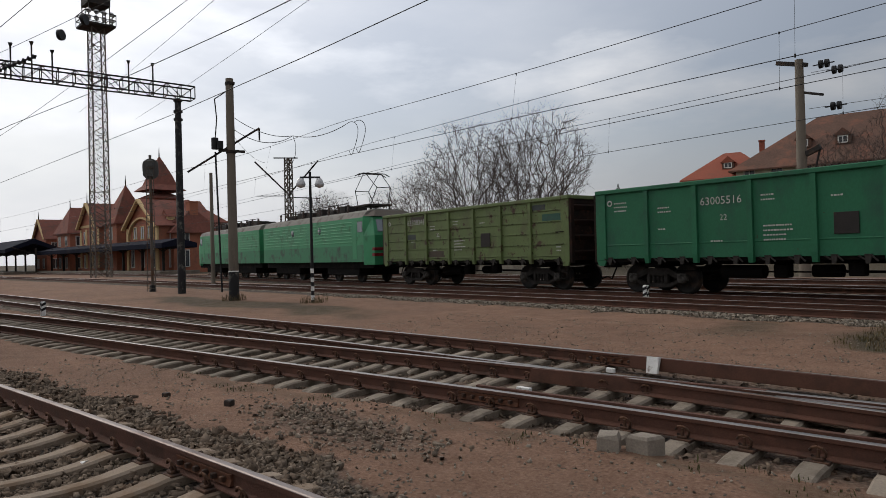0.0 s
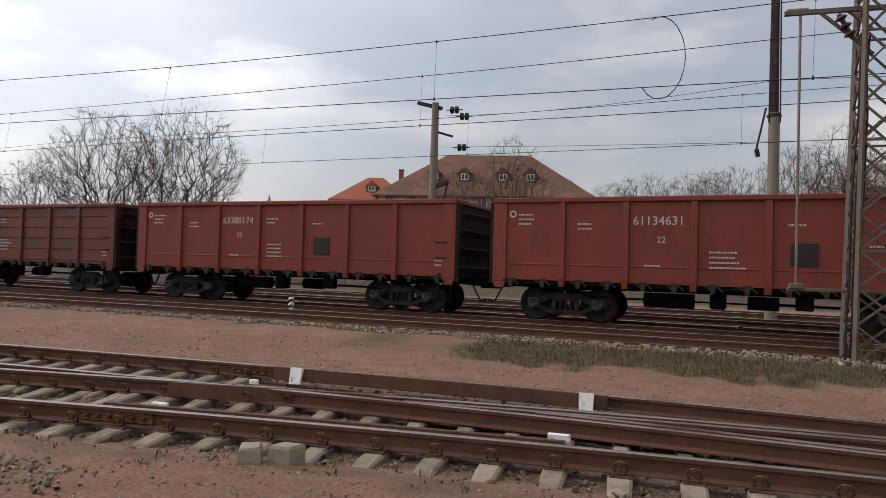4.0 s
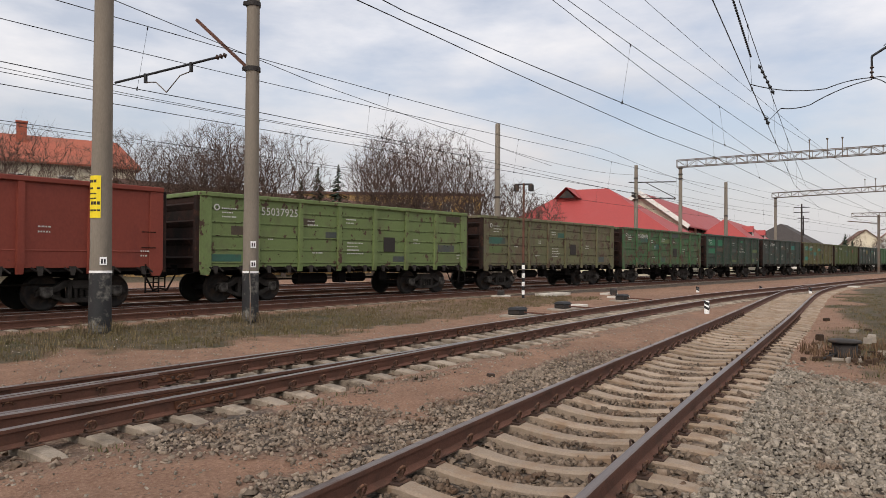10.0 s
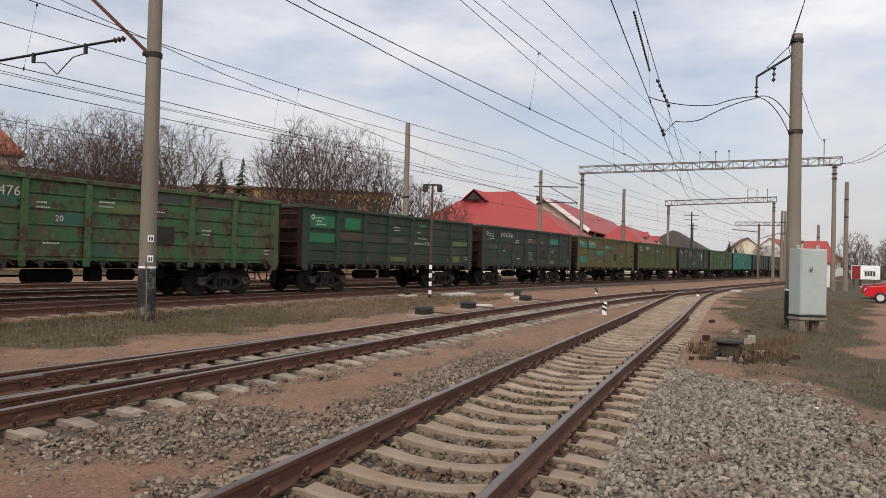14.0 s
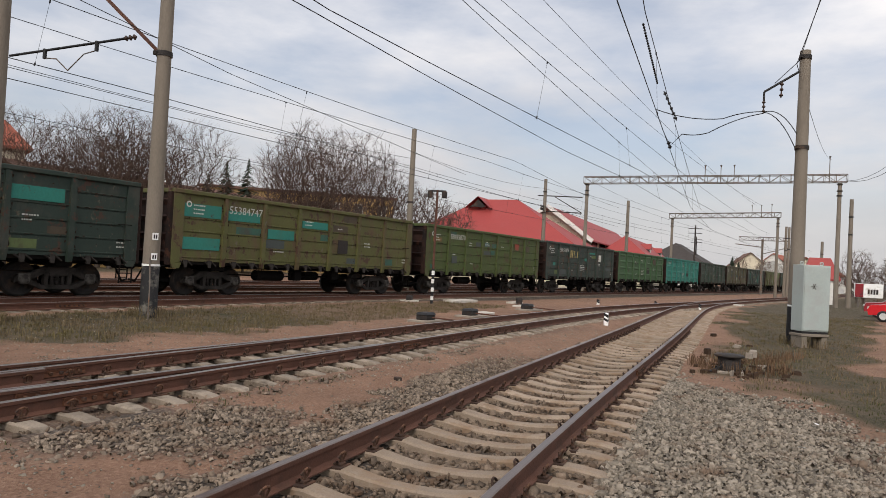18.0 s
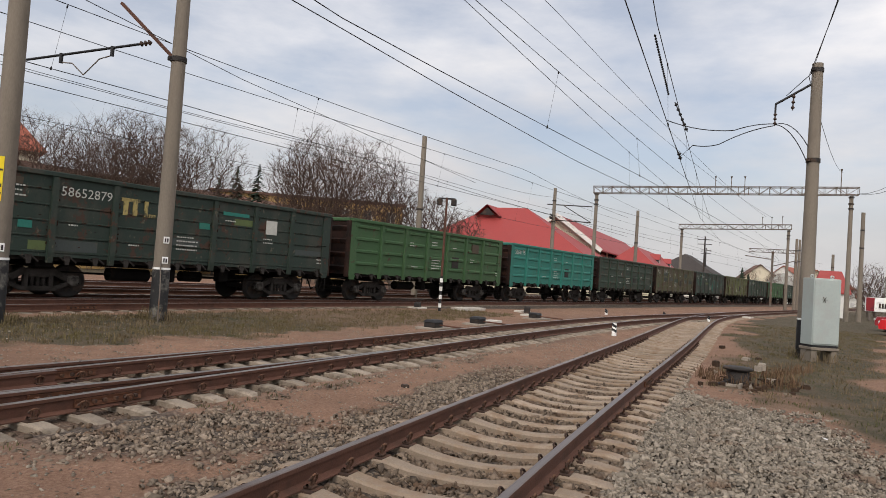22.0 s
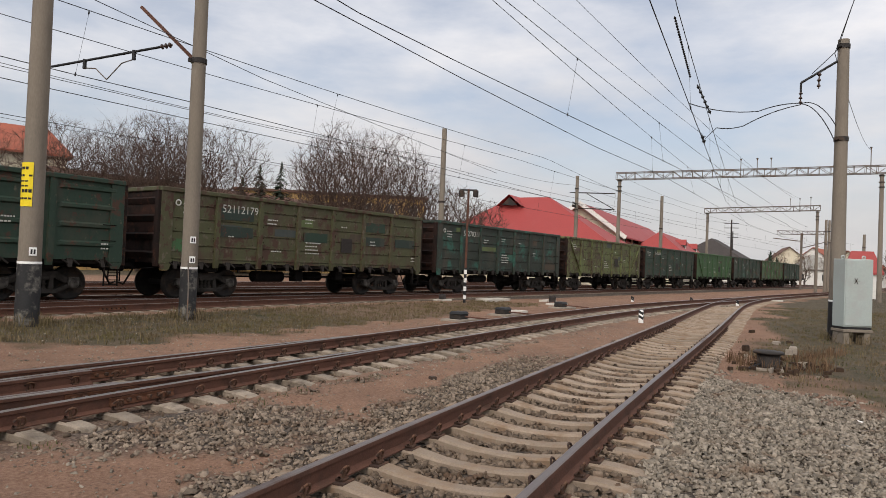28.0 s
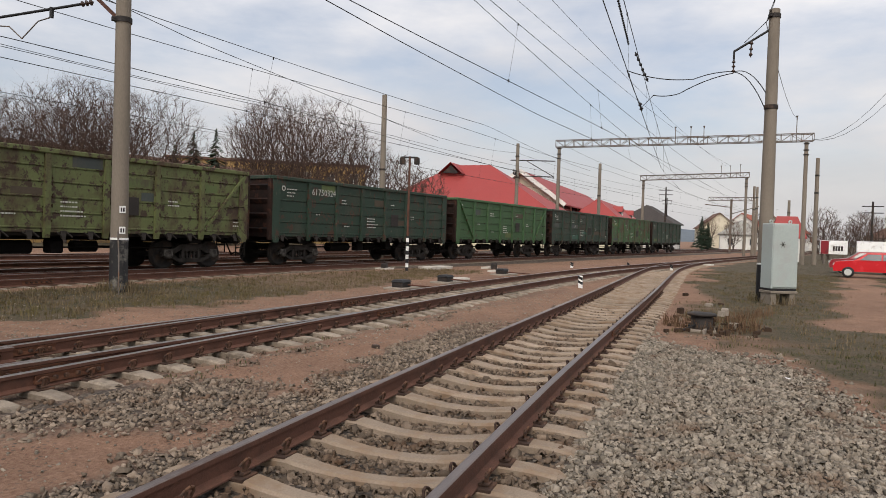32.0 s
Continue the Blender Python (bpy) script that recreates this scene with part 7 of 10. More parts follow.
    for s in (-1, 1):
        q = Mesh()
        box(q, 0.04, 0.085, s * 0.86 - 0.28, s * 0.86 + 0.28, 1.60, 1.86, 0.03)
        hl = part("headlight_case", q, BLACK, t)
        q = Mesh()
        lathe(q, [(0.0, 0.04), (0.06, 0.035), (0.075, 0.02), (0.075, -0.02)][::-1], (0.08, s * 0.78, 1.73), "x", 14)
        part("headlight", q, DARK_GLASS_LAMP, hl)
    # roof searchlight
    q = Mesh()
    hexa(q, [(-0.62, -0.42, 3.98), (-0.02, -0.36, 3.86), (-0.02, 0.36, 3.86), (-0.62, 0.42, 3.98)], [(-0.62, -0.3, 4.46), (-0.1, -0.26, 4.42), (-0.1, 0.26, 4.42), (-0.62, 0.3, 4.46)])
    sl = part("searchlight_box", q, DARK_STEEL, t)
    q = Mesh()
    lathe(q, [(0.0, 0.03), (0.1, 0.03), (0.13, 0.0)][::-1], (-0.05, 0, 4.16), "x", 14)
    part("searchlight", q, WINDOW, sl)
    q = Mesh()
    rod(q, (-0.3, -0.1, 4.4), (-0.3, -0.06, 4.66), 0.022, seg=6)
    rod(q, (-0.3, -0.07, 4.66), (-0.18, 0.04, 4.72), 0.03, seg=6)
    part("horn", q, DARK_STEEL, t)
    pantograph(t, -2.3, 4.3, 0.34)
    q = Mesh()
    for k in range(4):
        box(q, -1.3 - 0.7 * k, -0.9 - 0.7 * k, -0.7, 0.7, 4.05, 4.28 + 0.06 * (k % 2), 0.03)
    part("roof_gear", q, DARK_STEEL, t)["kind"] = "stuff"
    for k in range(5):
        for y in (-1.0, 1.0):
            q = Mesh()
            lathe(q, ((0.03, 4.08), (0.09, 4.16), (0.035, 4.21), (0.09, 4.29), (0.03, 4.34), (0.0, 4.4)), (-0.9 - 0.5 * k, y, 0), "z", 8)
            part("insulator", q, INSULATOR, t)
    # bumper beam, buffers, coupler, guard iron
    q = Mesh()
    box(q, -0.6, 0.08, -1.34, 1.34, 0.32, 0.62, 0.05)
    hexa(q, [(-0.3, -1.3, 0.12), (0.1, -1.2, 0.12), (0.1, 1.2, 0.12), (-0.3, 1.3, 0.12)], [(-0.3, -1.34, 0.36), (0.02, -1.3, 0.36), (0.02, 1.3, 0.36), (-0.3, 1.34, 0.36)])
    part("bumper_beam", q, surface("apron_blue", (0.01, 0.022, 0.055), 0.6, 0, 0.25, 2, 30, 0.1, (0.06, 0.05, 0.045), 0.4, 2), t)
    q = Mesh()
    rod(q, (0.0, 0, 0.98), (0.42, 0, 0.98), 0.12, seg=10)
    box(q, 0.3, 0.6, -0.2, 0.2, 0.8, 1.16, 0.05)
    part("coupler", q, BLACK, t)
    for s in (-1, 1):
        q = Mesh()
        rod(q, (0.06, s * 1.18, 0.55), (0.12, s * 1.42, 0.35), 0.05, seg=8)
        part("corner_step", q, BLACK, t)
        q = Mesh()
        rod(q, (0.05, s * 0.5, 0.9), (0.2, s * 0.55, 0.45), 0.04, seg=6)
        part("brake_hose", q, BLACK, t)
        # side ribs and windows
        for k in range(9):
            q = Mesh()
            box(q, -Lh + 0.1, -1.5, s * W - 0.012, s * W + 0.018, 1.15 + k * 0.17, 1.19 + k * 0.17)
            part("side_rib", q, PALE, t)
        for k in range(5):
            q = Mesh()
            box(q, -3.0 - 2.6 * k, -2.0 - 2.6 * k, s * W - 0.01, s * W + 0.014, 3.0, 3.45, 0.01)
            part("side_window", q, WINDOW, t)
        q = Mesh()
        box(q, -1.35, -0.85, s * W - 0.01, s * W + 0.014, 2.9, 3.6, 0.02)
        part("cab_window", q, WINDOW, t)
    q = Mesh()
    box(q, -Lh, -0.6, -1.3, 1.3, 0.7, 1.0, 0.02)
    for x in (-3.5, -6.3, -11.2, -14.0):
        box(q, x - 1.1, x + 1.1, -1.2, 1.2, 0.35, 0.75, 0.05)
    part("underframe", q, UNDER, t)
    for x in (-2.9, -4.6, -6.3, -11.0, -12.7, -14.4):
        sub("wheelset", WHEELSET_DATA, t, Matrix.Translation((x, 0, 0.475)))


passenger_loco()

LOCO_GREEN = surface("freight_loco_green", (0.045, 0.26, 0.115), 0.5, 0, 0.12, 1.0, 30, 0.03, (0.03, 0.13, 0.06), 0.25, 1.4)
SLATE_GREY = surface("loco_roof_grey", (0.20, 0.19, 0.17), 0.85, 0, 0.2, 1.0, 20, 0.1, (0.10, 0.085, 0.07), 0.4, 1.2)
LOCO_LOW = surface("freight_loco_low_green", (0.048, 0.20, 0.10), 0.6, 0, 0.15, 1.0, 30, 0.03, (0.05, 0.07, 0.055), 0.35, 1.4)


def freight_section(cab_at):
    """One half of the green freight locomotive; its cab end lies towards cab_at (+1 or -1 along x)."""
    c = cab_at
    t = thing("freight_locomotive", "green ribbed half of a double electric freight locomotive", "locomotive", group="locomotive halves")
    W, H = 1.57, 7.75
    def span(a, b):
        return (min(a * c, b * c), max(a * c, b * c))
    m = Mesh()
    x0, x1 = span(-H, H - 0.9)
    shell(m, x0, x1, [(W, 1.15), (W, 2.05), (-W, 2.05), (-W, 1.15)])
    part("lower_side", m, LOCO_LOW, t, "darker green lower side")
    m = Mesh()
    shell(m, x0, x1, [(W, 2.05), (W, 3.55), (-W, 3.55), (-W, 2.05)])
    part("upper_side", m, LOCO_GREEN, t)
    m = Mesh()
    shell(m, x0, x1, [(W, 3.55), (W - 0.2, 3.85), (0.9, 4.0), (-0.9, 4.0), (-W + 0.2, 3.85), (-W, 3.55)])
    part("roof", m, SLATE_GREY, t, "dusty grey roof")
    m = Mesh()
    hexa(m, [((H - 0.9) * c, -W, 1.0), (H * c, -1.4, 1.0), (H * c, 1.4, 1.0), ((H - 0.9) * c, W, 1.0)], [((H - 0.9) * c, -W, 2.55), ((H + 0.05) * c, -1.42, 2.55), ((H + 0.05) * c, 1.42, 2.55), ((H - 0.9) * c, W, 2.55)])
    hexa(m, [((H - 0.9) * c, -W, 2.55), ((H + 0.05) * c, -1.42, 2.55), ((H + 0.05) * c, 1.42, 2.55), ((H - 0.9) * c, W, 2.55)], [((H - 0.9) * c, -W, 3.6), ((H - 0.35) * c, -1.3, 3.55), ((H - 0.35) * c, 1.3, 3.55), ((H - 0.9) * c, W, 3.6)])
    part("cab", m, LOCO_GREEN, t)
    m = Mesh()
    hexa(m, [((H - 0.9) * c, -W, 3.6), ((H - 0.2) * c, -1.3, 3.58), ((H - 0.2) * c, 1.3, 3.58), ((H - 0.9) * c, W, 3.6)], [((H - 1.2) * c, -1.0, 4.0), ((H - 0.7) * c, -0.9, 3.92), ((H - 0.7) * c, 0.9, 3.92), ((H - 1.2) * c, 1.0, 4.0)])
    part("cab_roof", m, ROOF_GREY, t)
    for s in (-1, 1):
        m = Mesh()
        xx = [(H - 0.01) * c, (H - 0.29) * c]
        m.add([(xx[0] + 0.02 * c, s * 0.12, 2.75), (xx[0] + 0.02 * c, s * 1.2, 2.75), (xx[1] + 0.02 * c, s * 1.15, 3.4), (xx[1] + 0.02 * c, s * 0.12, 3.4)], [(0, 1, 2, 3)])
        part("windscreen", m, CAB_GLASS, t)
        for z in (1.45, 1.75):
            m = Mesh()
            box(m, *span(H - 0.2, H + 0.04), min(s * 0.2, s * 1.45), max(s * 0.2, s * 1.45), z, z + 0.16, 0.01)
            part("stripe", m, STRIPE_RED, t, "red stripe on the cab front")
        for k in range(7):
            m = Mesh()
            box(m, *span(-H + 0.2, H - 2.2), s * W - 0.012, s * W + 0.045, 2.2 + k * 0.18, 2.27 + k * 0.18, 0.01)
            part("side_rib", m, LOCO_GREEN, t)
        m = Mesh()
        box(m, *span(H - 1.55, H - 1.0), s * W - 0.01, s * W + 0.014, 2.75, 3.35, 0.02)
        part("cab_window", m, WINDOW, t)
        m = Mesh()
        box(m, *span(H - 2.15, H - 1.65), s * W - 0.01, s * W + 0.016, 1.3, 3.3, 0.02)
        part("cab_door", m, LOCO_GREEN, t)
        for k in (-2.6, 1.4):
            m = Mesh()
            lathe(m, [(0.0, s * (W + 0.012)), (0.2, s * (W + 0.012)), (0.24, s * (W - 0.01))], (k * c, 0, 3.0), "y", 14)
            part("porthole", m, WINDOW, t)
    m = Mesh()
    box(m, *span(-H + 0.1, H - 0.2), -1.35, 1.35, 0.8, 1.15, 0.02)
    for x in (-4.2, 3.8):
        box(m, x * c - 2.0, x * c + 2.0, -1.3, 1.3, 0.4, 0.85, 0.05)
    rod(m, (H * c, 0, 1.0), ((H + 0.5) * c, 0, 1.0), 0.12, seg=8)
    part("underframe", m, UNDER, t)
    for x in (-5.6, -2.8, 2.4, 5.2):
        sub("wheelset", WHEELSET_DATA, t, Matrix.Translation((x * c, 0, 0.475)) @ Matrix.Scale(1.0, 4))
    m = Mesh()
    for k in range(6):
        box(m, *span(-5.2 + 1.5 * k, -4.3 + 1.5 * k), -0.75, 0.75, 4.0, 4.3 + 0.12 * (k % 2), 0.03)
    part("roof_gear", m, DARK_STEEL, t)["kind"] = "stuff"
    for k in range(9):
        m = Mesh()
        x = (-6.0 + 1.25 * k) * c
        lathe(m, ((0.04, 3.86), (0.1, 3.98), (0.04, 4.05), (0.1, 4.17), (0.04, 4.24), (0.1, 4.36), (0.0, 4.48)), (x, -0.95, 0), "z", 8)
        part("insulator", m, INSULATOR, t)
    m = Mesh()
    rod(m, (-6.0 * c, -0.95, 4.45), (4.0 * c, -0.95, 4.5), 0.03, seg=5)
    part("roof_busbar", m, DARK_STEEL, t)
    pantograph(t, 5.2 * c, 4.25, 1.75 if c > 0 else 0.35)
    return t


LOCO_SECTIONS.append((-13.92 - 8.4, 7.6, freight_section(1)))
LOCO_SECTIONS.append((-13.92 - 8.4 - 16.4, 7.6, freight_section(-1)))


def coach(s_front, line, label):
    x, y = line.at(s_front - 12)
    t = thing("passenger_coach", label, "railway coach", Matrix.Translation((x, y, BED_RAIL_TOP)) @ Matrix.Rotation(line.turn(s_front - 12), 4, "Z"), "standing coaches")
    m = Mesh()
    shell(m, -12, 12, [(1.5, 1.1), (1.5, 3.4), (1.2, 3.95), (0, 4.2), (-1.2, 3.95), (-1.5, 3.4), (-1.5, 1.1)])
    part("body", m, BLUE, t)
    m = Mesh()
    for s in (-1, 1):
        box(m, -11.9, 11.9, s * 1.5 - 0.01, s * 1.5 + 0.012, 1.5, 1.7)
    part("stripe", m, PALE, t, "pale side stripe")
    for k in range(9):
        for s in (-1, 1):
            m = Mesh()
            box(m, -10.6 + 2.5 * k, -9.4 + 2.5 * k, s * 1.5 - 0.01, s * 1.5 + 0.014, 2.2, 3.0, 0.02)
            part("window", m, WINDOW, t)
    m = Mesh()
    box(m, -11.5, 11.5, -1.3, 1.3, 0.6, 1.1, 0.03)
    part("underframe", m, UNDER, t)
    for x in (-9.5, -7.1, 7.1, 9.5):
        sub("wheelset", WHEELSET_DATA, t, Matrix.Translation((x, 0, 0.475)))


for k in range(4):
    coach(SIDE_LINE.s_at(-112.0) - 25.2 * k, SIDE_LINE, "blue passenger coach standing by the platform")


# ---- buildings ----
ROOF_RED = surface("red_metal_roof", (0.27, 0.042, 0.038), 0.6, 0.0, 0.12, 0.3, 8, 0.05, (0.27, 0.05, 0.045), 0.35, 0.4)
TILE_DARK = surface("old_roof_tiles", (0.20, 0.075, 0.055), 0.9, 0, 0.3, 0.4, 5, 0.3, (0.12, 0.06, 0.045), 0.4, 0.5)
TILE_BROWN = surface("brown_roof_tiles", (0.115, 0.065, 0.047), 0.9, 0, 0.35, 0.5, 6, 0.3, (0.19, 0.085, 0.055), 0.42, 0.5)
TILE_ORANGE = surface("orange_roof_tiles", (0.27, 0.078, 0.047), 0.85, 0, 0.2, 0.5, 6, 0.3, (0.22, 0.08, 0.05), 0.35, 0.6)
SLATE = surface("grey_sheet_roof", (0.27, 0.265, 0.24), 0.85, 0, 0.15, 0.5, 6, 0.2, (0.18, 0.16, 0.14), 0.4, 0.6)
PLASTER = surface("cream_plaster", (0.55, 0.50, 0.38), 0.9, 0, 0.12, 0.6, 8, 0.1, (0.38, 0.33, 0.26), 0.35, 0.7)
WHITE_WALL = surface("white_plaster", (0.62, 0.61, 0.57), 0.9, 0, 0.1, 0.6, 8, 0.1, (0.45, 0.43, 0.39), 0.35, 0.7)
YELLOW_WALL = surface("yellow_plaster", (0.42, 0.27, 0.10), 0.9, 0, 0.15, 0.6, 8, 0.1, (0.30, 0.21, 0.12), 0.4, 0.7)
BRICK = surface("station_brick", (0.36, 0.14, 0.085), 0.9, 0, 0.2, 0.8, 10, 0.15, (0.25, 0.11, 0.075), 0.4, 0.8)
TRIM = surface("pale_yellow_trim", (0.58, 0.42, 0.22), 0.9, 0, 0.12, 0.8, 10, 0.1)
DARK_ROOF = surface("dark_grey_tiles", (0.05, 0.043, 0.04), 0.9, 0, 0.3, 0.5, 6, 0.3)
DARK_GLASS = glass("dark_window", (0.03, 0.035, 0.04), 0.15)


def window(parent, x, y, z, w, h, face, frame=WHITE_WALL):
    """A framed window set on a wall; face: 'x' or 'y', with the sign of the outward side."""
    sgn = -1 if face[0] == "-" else 1
    m, f = Mesh(), Mesh()
    if face[-1] == "y":
        box(m, x - w / 2, x + w / 2, min(y, y + sgn * 0.03), max(y, y + sgn * 0.03), z, z + h)
        for a, b, c, d in ((-w / 2 - 0.1, -w / 2 + 0.02, -0.08, h + 0.1), (w / 2 - 0.02, w / 2 + 0.1, -0.08, h + 0.1), (-w / 2, w / 2, -0.1, 0.02), (-w / 2, w / 2, h - 0.02, h + 0.1), (-0.04, 0.04, 0, h)):
            box(f, x + a, x + b, min(y, y + sgn * 0.07), max(y, y + sgn * 0.07), z + c, z + d)
    else:
        box(m, min(x, x + sgn * 0.03), max(x, x + sgn * 0.03), y - w / 2, y + w / 2, z, z + h)
        for a, b, c, d in ((-w / 2 - 0.1, -w / 2 + 0.02, -0.08, h + 0.1), (w / 2 - 0.02, w / 2 + 0.1, -0.08, h + 0.1), (-w / 2, w / 2, -0.1, 0.02), (-w / 2, w / 2, h - 0.02, h + 0.1), (-0.04, 0.04, 0, h)):
            box(f, min(x, x + sgn * 0.07), max(x, x + sgn * 0.07), y + a, y + b, z + c, z + d)
    w_ob = part("window", m, DARK_GLASS, parent)
    part("window_frame", f, frame, w_ob)


def chimney(parent, x, y, z0, z1, w=0.6, mat=None):
    m = Mesh()
    box(m, x - w / 2, x + w / 2, y - w / 2, y + w / 2, z0, z1 - 0.15, 0.01)
    box(m, x - w / 2 - 0.07, x + w / 2 + 0.07, y - w / 2 - 0.07, y + w / 2 + 0.07, z1 - 0.15, z1, 0.01)
    part("chimney", m, mat or TILE_ORANGE, parent)


def block(name, label, at, L, W, eave, ridge, wall, roof, hip=0.0, over=0.5, axis="x", z0=-1.0, rows=(), pitch=3.0, flat=False, category="house"):
    """A house of L x W with a ridged, hipped or flat roof; rows: window sills and heights on the two long sides and both ends."""
    t = thing(name, label, category, at)
    m = Mesh()
    if axis == "y":
        turn = Matrix.Rotation(math.pi / 2, 4, "Z")
    else:
        turn = Matrix.Identity(4)
    a, b = L / 2, W / 2
    box(m, -a, a, -b, b, z0, eave, 0.02, turn)
    if not flat and hip <= 0:
        for s in (-1, 1):
            tri = [(s * a, -b, eave), (s * a, b, eave), (s * a, 0, ridge - 0.05)]
            inn = [(s * (a - 0.3), y, z) for _, y, z in tri]
            pts = [tuple(turn @ Vector(p)) for p in tri + inn]
            m.add(pts, [(0, 1, 2), (3, 5, 4), (0, 2, 5, 3), (1, 4, 5, 2)])
    part("wall", m, wall, t)
    m = Mesh()
    if flat:
        box(m, -a - over, a + over, -b - over, b + over, eave, eave + 0.35, 0.05, turn)
    else:
        k = over * (ridge - eave) / b
        th = 0.18
        low = [(-a - over, -b - over, eave - k), (a + over, -b - over, eave - k), (a + over, b + over, eave - k), (-a - over, b + over, eave - k)]
        top = [(-a - over + hip, 0, ridge), (a + over - hip, 0, ridge)]
        pts = low + top
        pts += [(x, y, z - th) for x, y, z in pts]
        f = [(0, 1, 5, 4), (2, 3, 4, 5), (0, 4, 3), (1, 2, 5), (6, 10, 11, 7), (8, 11, 10, 9), (6, 9, 10), (7, 11, 8), (0, 6, 7, 1), (1, 7, 8, 2), (2, 8, 9, 3), (3, 9, 6, 0)]
        if hip <= 0:
            f = [(0, 1, 5, 4), (2, 3, 4, 5), (6, 10, 11, 7), (8, 11, 10, 9), (0, 6, 7, 1), (2, 8, 9, 3), (0, 4, 10, 6), (4, 3, 9, 10), (1, 7, 11, 5), (5, 11, 8, 2)]
        m.add([tuple(turn @ Vector(p)) for p in pts], f)
    part("roof", m, roof, t)
    for sill, h in rows:
        n = max(1, int(L / pitch))
        for i in range(n):
            u = -a + (i + 0.5) * L / n
            for s in (-1, 1):
                if axis == "x":
                    window(t, u, s * b, sill, 1.1, h, "-y" if s < 0 else "y")
                else:
                    window(t, s * b, u, sill, 1.1, h, "-x" if s < 0 else "x")
        for i in range(max(1, int(W / pitch))):
            v = -b + (i + 0.5) * W / max(1, int(W / pitch))
            for s in (-1, 1):
                if axis == "x":
                    window(t, s * a, v, sill, 1.1, h, "-x" if s < 0 else "x")
                else:
                    window(t, v, s * a, sill, 1.1, h, "-y" if s < 0 else "y")
    return t


def place(x, y, deg=0.0, z=0.0):
    return Matrix.Translation((x, y, z)) @ Matrix.Rotation(radians(deg), 4, "Z")


def dormer(parent, x, y, z, w, h, d, roof, wall, face=-1):
    m = Mesh()
    box(m, x - w / 2, x + w / 2, min(y, y + face * d), max(y, y + face * d), z, z + h, 0.01)
    dm = part("dormer", m, wall, parent)
    m = Mesh()
    y0, y1 = y - face * 0.5, y + face * (d + 0.15)
    pts = [(x - w / 2 - 0.2, y0, z + h - 0.1), (x, y0, z + h + w * 0.5), (x + w / 2 + 0.2, y0, z + h - 0.1), (x - w / 2 - 0.2, y1, z + h - 0.1), (x, y1, z + h + w * 0.5), (x + w / 2 + 0.2, y1, z + h - 0.1)]
    m.add(pts, [(0, 1, 4, 3), (1, 2, 5, 4), (0, 2, 1), (3, 4, 5), (0, 3, 5, 2)])
    part("dormer_roof", m, roof, dm)
    window(dm, x, y + face * d, z + 0.2, w * 0.55, h * 0.6, "-y" if face < 0 else "y")


# the station: a row of steep gabled blocks, a turret, an arched gable and a pointed tower
def bands(st, w, y, levels):
    m = Mesh()
    for z in levels:
        box(m, -w, w, y - 0.1, y + 0.05, z, z + 0.4)
    part("trim", m, TRIM, st, "pale yellow stone trim")


def finial(st, x, y, z):
    m = Mesh()
    rod(m, (x, y, z - 0.2), (x, y, z + 1.6), 0.13, 0.03, 6)
    part("finial", m, DARK_STEEL, st)


def rakes(st, half, y, eave, ridge, size=0.45):
    m = Mesh()
    for s in (-1, 1):
        bar(m, (s * half, y, eave), (0, y, ridge), size, 0.25)
    part("rake_trim", m, TRIM, st, "pale yellow gable edge")


st = block("station_wing", "small brick end block of the station with a flat top", place(-160.0, 45), 6, 8, 8.4, 9.6, BRICK, TILE_DARK, 0, flat=True, over=0.2, rows=((1.0, 1.8), (5.0, 1.4)), category="station building")
st = block("station_wing", "brick station block under a steep dark red gable", place(-153.6, 45), 12, 7.4, 7.2, 10.7, BRICK, TILE_DARK, 0, axis="y", rows=((1.0, 1.8), (4.6, 1.4)), category="station building")
rakes(st, 4.1, -6.55, 6.6, 10.6, 0.3)
finial(st, 0, -6.3, 10.6)
finial(st, 0, 6.0, 10.6)
st = block("station_turret", "brick station turret with a steep pointed dark red roof", place(-137.4, 45), 13, 7.6, 7.8, 12.0, BRICK, TILE_DARK, 1.8, axis="y", rows=((1.0, 1.8), (5.0, 1.6)), category="station building")
finial(st, 0, -5.2, 12.0)
bands(st, 3.8, -6.5, (4.2, 7.2))
st = block("station_wing", "low brick range between the station turret and gable", place(-129.5, 46), 9, 8, 6.2, 8.6, BRICK, TILE_DARK, 0, rows=((1.0, 1.8),), category="station building")
st = block("station_gable", "brick station block with a yellow-trimmed steep gable", place(-121.3, 44), 12, 8.6, 8.0, 11.6, BRICK, TILE_DARK, 0, axis="y", rows=((1.0, 2.0), (5.0, 1.8)), category="station building")
rakes(st, 4.7, -6.55, 7.4, 11.5)
bands(st, 4.4, -6.0, (4.2, 7.6))
for z, h in ((4.7, 2.6), (1.0, 2.6)):
    m = Mesh()
    for x in (-4.2, -1.5, 1.5, 4.2):
        box(m, x - 0.35, x + 0.35, -6.1, -5.98, z, z + h)
    part("trim", m, TRIM, st, "pale yellow corner stones")
finial(st, 0, -6.3, 11.6)
st = block("station_hall", "large brick station hall with a hipped dark red roof", place(-103.0, 44.2), 18, 7.4, 7.6, 10.7, BRICK, TILE_DARK, 4.5, rows=((1.0, 2.4), (5.2, 2.0)), category="station building")
bands(st, 9.0, -3.7, (4.4, 7.0))
st = block("station_turret", "slender square brick turret with a needle roof", place(-112.3, 40.6), 4.6, 4.6, 8.8, 13.9, BRICK, TILE_DARK, 2.6, over=0.45, rows=((1.0, 2.0), (5.4, 1.8)), category="station building")
finial(st, 0, 0, 13.8)
bands(st, 2.35, -2.3, (4.2, 8.2))
